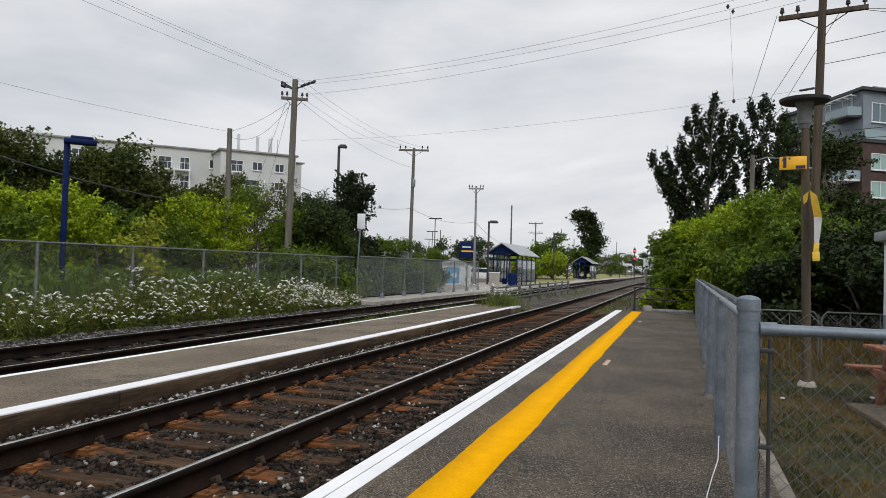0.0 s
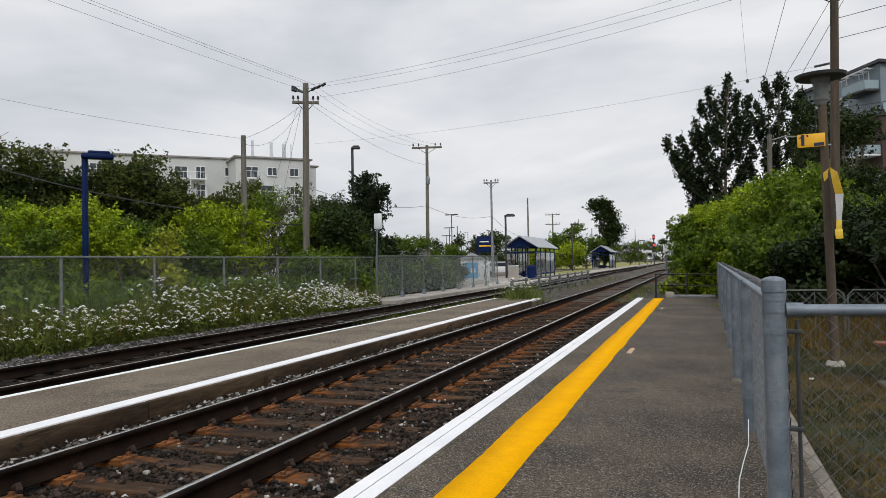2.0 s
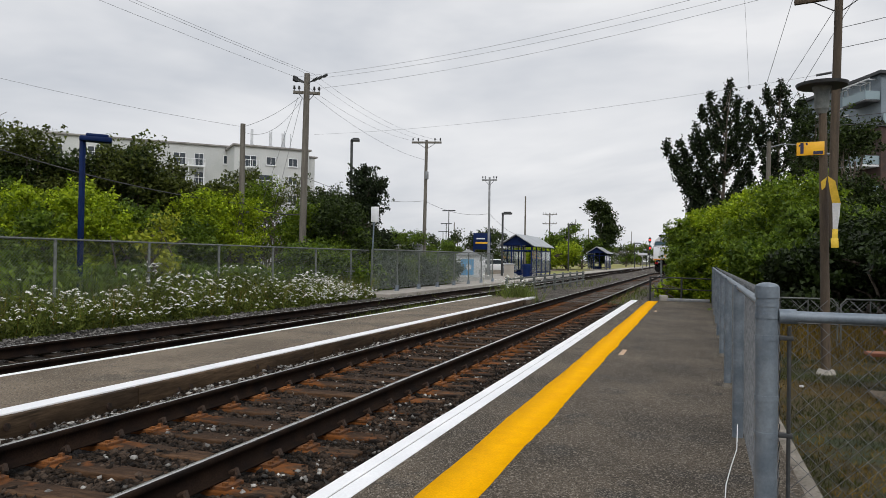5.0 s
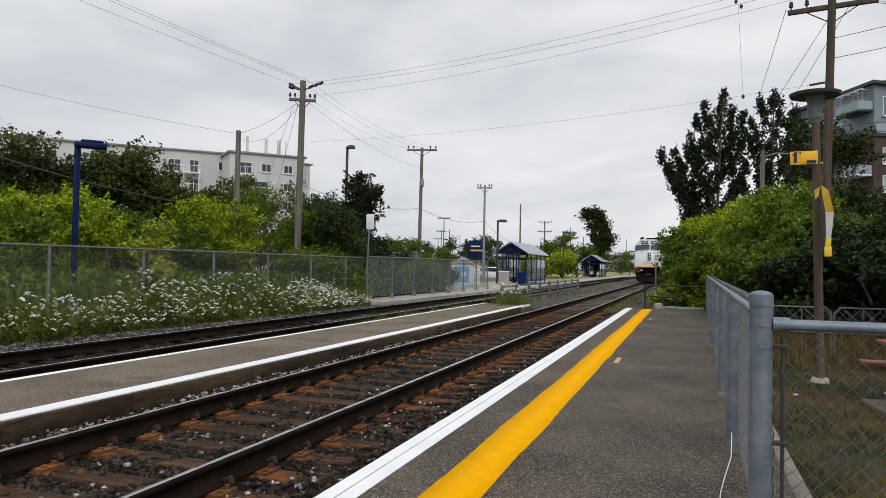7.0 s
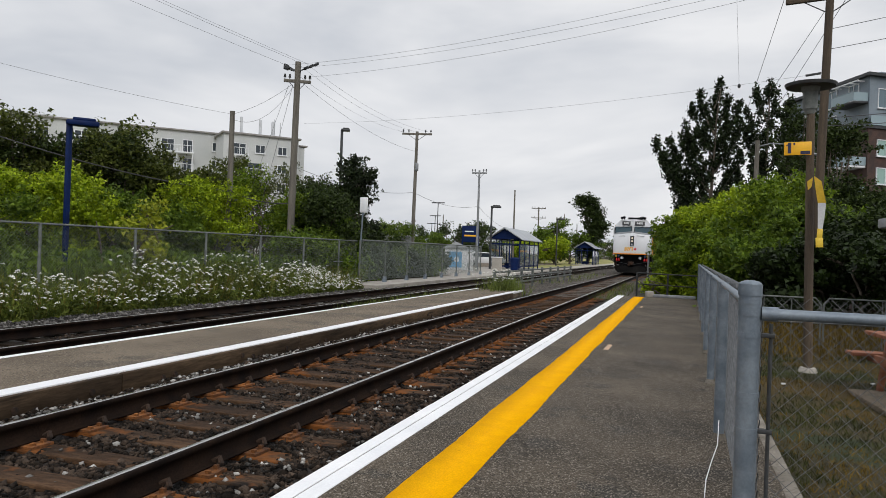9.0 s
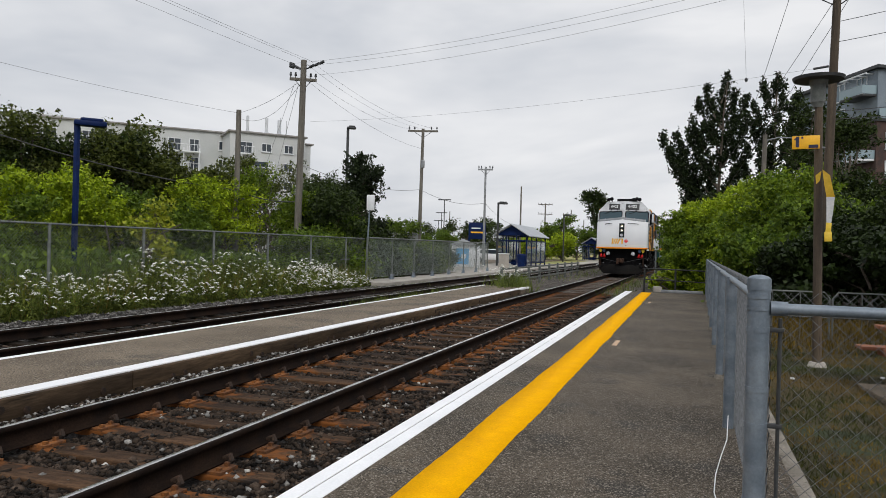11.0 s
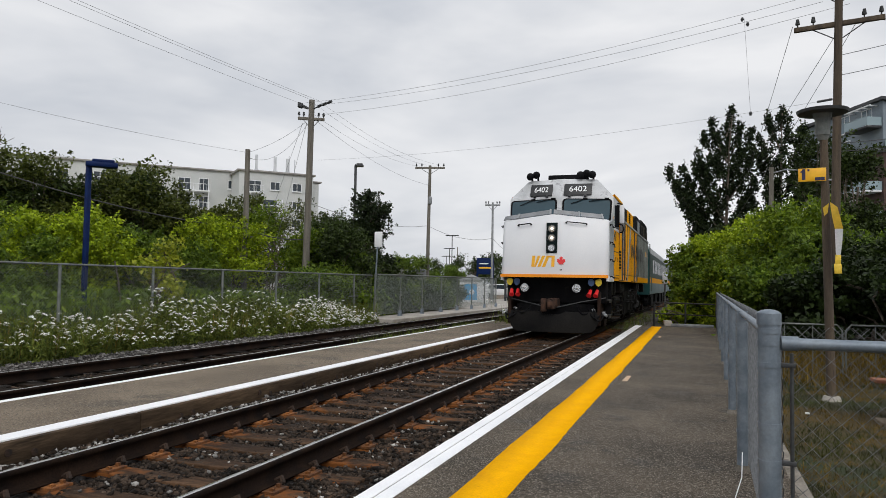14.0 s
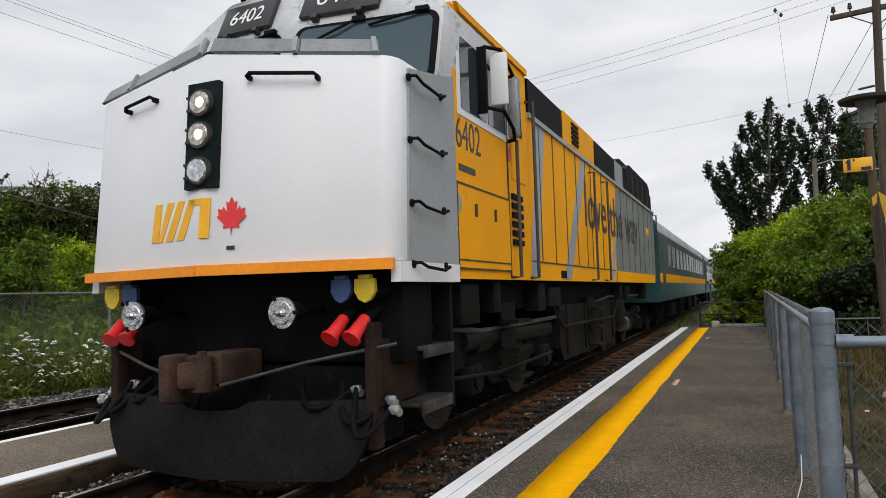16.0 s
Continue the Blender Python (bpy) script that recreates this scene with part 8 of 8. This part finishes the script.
def balcony(parent, x, y, z, w, d, mat_slab, rail_mat, solid_rail=False):
    b = bmesh.new()
    box(b, (x, y - d / 2, z), (w, d, 0.2), bev=0.02)
    bal = part("balcony", b, M[mat_slab], parent)
    b = bmesh.new()
    if solid_rail:
        box(b, (x, y - d, z + 0.55), (w, 0.04, 0.85))
        for s in (-1, 1):
            box(b, (x + s * w / 2, y - d / 2, z + 0.55), (0.04, d, 0.85))
    else:
        n = max(4, int(w / 0.45))
        for k in range(n + 1):
            cyl(b, (x - w / 2 + w * k / n, y - d, z + 0.1), (x - w / 2 + w * k / n, y - d, z + 1.0), 0.018, n=4)
    cyl(b, (x - w / 2, y - d, z + 1.02), (x + w / 2, y - d, z + 1.02), 0.035, n=6)
    part("railing", b, M[rail_mat], bal)
    return bal


def reach(az, a, c):
    """How far along the wall from a to c the line of sight at az meets it."""
    d, e = polar(az, 1.0), (c - a)
    den = e.x * d.y - e.y * d.x
    return (d.x * a.y - d.y * a.x) / den * e.length


ROOF = 17.0
q0, q1 = polar(-36.0, 105), polar(-30.3, 107.5)
ang = math.degrees(math.atan2(q1.y - q0.y, q1.x - q0.x))
flat = thing("apartment_block", "pale stucco apartment block of five storeys behind the trees", "building", Matrix.Translation(q0) @ pose(0, 0, 0, 0, 0, ang))
L = (q1 - q0).length
b = bmesh.new()
box(b, (L / 2, 9, ROOF / 2), (L, 18, ROOF), bev=0.03)
box(b, (L + 0.72, 6.6, ROOF / 2 - 0.35), (1.44, 10, ROOF - 0.7), bev=0.3)
part("wall", b, M["stucco"], flat, "pale stucco wall")
b = bmesh.new()
box(b, (L / 2, 9, ROOF + 0.1), (L + 0.6, 18.6, 0.26), bev=0.03)
box(b, (L + 0.85, 6.6, ROOF - 0.6), (1.9, 10.4, 0.22), bev=0.05)
part("roof", b, M["roof_edge"], flat, "grey roof edge")
for k in range(5):
    z = 15.1 - 2.68 * k
    for az, w in ((-33.25, 1.35), (-31.56, 1.3)):
        if k and az < -33:
            continue
        window_on(flat, reach(az, q0, q1), -0.03, z, w, 1.15, "white_trim", label="white-framed window")
    window_on(flat, reach(-34.8, q0, q1), -0.03, z - 0.25, 1.75, 1.7, "white_trim")
    if k:
        # a loggia runs past the door and the window beside it
        b = bmesh.new()
        box(b, (reach(-33.6, q0, q1), 0.03, z - 0.15), (1.9, 0.1, 1.5))
        part("loggia_glazing", b, M["window"], flat)
        balcony(flat, reach(-34.1, q0, q1), -0.02, z - 1.35, 4.4, 1.5, "white_trim", "white_trim")
        balcony(flat, L + 1.6, 2.6, z - 1.2, 1.5, 1.6, "white_trim", "white_trim")
    else:
        balcony(flat, reach(-34.8, q0, q1), -0.02, z - 1.2, 2.0, 1.4, "white_trim", "white_trim")
for az in (-35.25, -34.4, -32.85):
    b = bmesh.new()
    box(b, (reach(az, q0, q1), -1.42, 6.9), (0.14, 0.14, 13.8 if az < -33 else 12.2))
    part("balcony_post", b, M["white_trim"], flat)
for az, hgt, w in ((-34.5, 2.5, 0.36), (-33.05, 2.4, 0.40), (-32.1, 2.3, 0.34), (-31.95, 2.7, 0.12), (-31.5, 2.3, 0.10)):
    b = bmesh.new()
    box(b, (reach(az, q0, q1), 2.0, ROOF + 0.35 + hgt / 2), (w, 0.25, hgt), bev=0.03)
    box(b, (reach(az, q0, q1), 2.0, ROOF + 0.4), (w * 1.5, 0.5, 0.5), bev=0.03)
    part("antenna_panel", b, M["antenna_white"], flat, "pale upright antenna panel")
w0, w1 = polar(-36.15, 111.0), polar(-56, 112)
ang = math.degrees(math.atan2(w0.y - w1.y, w0.x - w1.x))
wing = thing("apartment_wing", "long pale stucco wing of the apartment block behind trees", "building", Matrix.Translation(w1) @ pose(0, 0, 0, 0, 0, ang))
L = (w0 - w1).length
b = bmesh.new()
box(b, (L / 2, 9, 8.75), (L, 18, 17.5), bev=0.03)
part("wall", b, M["stucco"], wing, "pale stucco wall")
b = bmesh.new()
box(b, (L / 2, 9, 17.6), (L + 0.4, 18.6, 0.24), bev=0.03)
part("roof", b, M["roof_edge"], wing, "grey roof edge")
b = bmesh.new()
x = reach(-48.5, w1, w0)
box(b, (x, 6, 18.0), (3.4, 5, 0.9), bev=0.03)
part("roof_house", b, M["stucco"], wing)
for k in range(5):
    z = 15.6 - 2.68 * k
    for az, w, h in ((-36.5, 1.2, 1.25), (-38.6, 1.3, 1.9), (-40.0, 1.7, 1.8), (-42.5, 1.3, 1.25), (-44.5, 1.3, 1.9), (-45.8, 1.7, 1.8), (-48.2, 1.3, 1.25), (-50.4, 1.3, 1.9), (-53.0, 1.6, 1.25)):
        window_on(wing, reach(az, w1, w0), -0.03, z - (0.3 if h > 1.5 else 0.0), w, h, "white_trim")
    for az in (-39.4, -45.2):
        balcony(wing, reach(az, w1, w0), -0.02, z - 1.35, 4.6, 1.5, "white_trim", "white_trim")
for az in (-40.5, -39.4, -38.3, -46.2, -44.2):
    b = bmesh.new()
    box(b, (reach(az, w1, w0), -1.42, 7.4), (0.13, 0.13, 14.8))
    part("balcony_post", b, M["white_trim"], wing)

# modern flats beyond the lawn: grey-blue cladding above, dark brick below, seen at a corner
fc, fl = polar(12.18, 82), polar(7.2, 93.9)
fr_ = polar(13.53, 84.1)
ub = (fr_ - fc).normalized()
ua = (fc - fl).normalized()
ang_b = math.degrees(math.atan2(ub.y, ub.x))
ang_a = math.degrees(math.atan2(ua.y, ua.x)) - ang_b
rf = thing("modern_flats", "grey-blue clad modern flats with brick base and glazed balconies", "building", Matrix.Translation(fc) @ pose(0, 0, 0, 0, 0, ang_b))
LA, LB = (fc - fl).length, 20.0
turn_a = pose(0, 0, 0, 0, 0, ang_a)       # x runs along the side wall, and ends at the corner
back = turn_a @ Vector((-LA, 0, 0))


def storey(name, mat, z0, z1, grow, label="", a=1.0):
    """A slab of the building's outline, set out (or in) by grow; a: the share of the side wall that it takes."""
    na, nb = turn_a.to_3x3() @ Vector((0, -1, 0)), Vector((0, -1, 0))
    c = (na + nb).normalized() * grow * 1.25
    e = back * a
    pts = [c, Vector((LB, 0, 0)) + nb * grow, Vector((LB, 0, 0)) + back, e + na * grow - turn_a.to_3x3() @ Vector((grow, 0, 0))]
    b = bmesh.new()
    prism(b, [(p.x, p.y) for p in pts], z0, z1, "z")
    return part(name, b, M[mat], rf, label, smooth=False)


storey("upper_wall", "clad_grey", 15.2, 20.2, -0.02, "grey-blue metal cladding")
storey("brick_wall", "brick_dark", -0.4, 15.0, 0.12, "dark red-brown brick wall", 0.55)
storey("rear_wall", "clad_grey", -0.4, 15.1, -0.1, "", 1.0)
storey("roof", "dark_metal", 20.2, 20.5, 0.55, "dark overhanging roof edge")
storey("terrace_edge", "dark_metal", 15.0, 15.25, 0.35, "dark terrace edge")
b = bmesh.new()
box(b, (11.0, 6.5, 20.9), (15.0, 9, 1.1), bev=0.03)
part("penthouse", b, M["clad_grey"], rf)


def on_side(ob):
    ob.matrix_basis = turn_a
    return ob


# side wall, which runs off from the corner
for x, z, w, h in ((-2.4, 19.0, 1.5, 1.6), (-6.0, 19.0, 1.7, 1.8), (-10.0, 19.0, 1.7, 1.8), (-6.0, 16.3, 1.7, 1.8), (-10.0, 16.3, 1.7, 1.8)):
    on_side(window_on(rf, x, 0.0, z, w, h, "white_trim", "pane_pale"))
for z in (12.6, 9.7, 6.8, 3.9):
    on_side(window_on(rf, -4.4, -0.15, z, 1.6, 2.0, "white_trim"))
    on_side(balcony(rf, -2.6, -0.1, z - 1.45, 5.0, 1.7, "white_trim", "balcony_glass", True))
on_side(balcony(rf, -2.0, 0.0, 17.6, 3.6, 1.5, "dark_metal", "balcony_glass", True))
b = bmesh.new()
for x in (-4.4, -3.2, -2.0, -0.8):
    box(b, (x, -0.35, 19.85), (0.10, 1.1, 0.12))
box(b, (-2.6, -0.9, 19.85), (4.2, 0.10, 0.14))
on_side(part("pergola", b, M["white_trim"], rf, "white roof pergola over the terrace"))
# front wall
for k in range(4):
    x = 2.1 + 4.4 * k
    window_on(rf, x, -0.0, 18.1, 2.0, 1.9, "white_trim", "pane_pale")
    for z in (13.1, 10.3, 7.4, 4.5):
        window_on(rf, x, -0.15, z, 2.2, 1.6, "white_trim", "pane_green")
b = bmesh.new()
box(b, (8.0, -0.25, 15.8), (16.0, 0.05, 0.95))
part("terrace_glass", b, M["balcony_glass"], rf)


def motions():
    """The train runs in at about 28 km/h; its wheels turn with it."""
    marks = [(0, 131), (7, 75.6), (8, 67.6), (10.5, 47.6), (11.5, 39.65), (12.5, 31.6), (13.5, 23.5), (14.5, 15.75), (15, 11.98), (15.5, 8.22), (16, 4.5)]
    ts, ys = [m[0] for m in marks], [m[1] for m in marks]
    times = sorted(set(ts) | set(range(0, 8)))

    def on_track(y, length):
        a, c = Vector((TX + swing(y), y)), Vector((TX + swing(y + length), y + length))
        return pose(a.x, a.y, RZ, 0, 0, -math.degrees(math.atan2(c.x - a.x, c.y - a.y)))
    walk(loco, [(t, on_track(np.interp(t, ts, ys), 16.0)) for t in times])
    for back, co in COACHES:
        walk(co, [(t, on_track(np.interp(t, ts, ys) + back, 25.0)) for t in times])
    for w, r in WHEELS:
        y0 = w.location.y
        walk(w, [(k / 15, pose(0, y0, r, math.degrees((131 - np.interp(k / 15, ts, ys)) / r))) for k in range(241)])


motions()
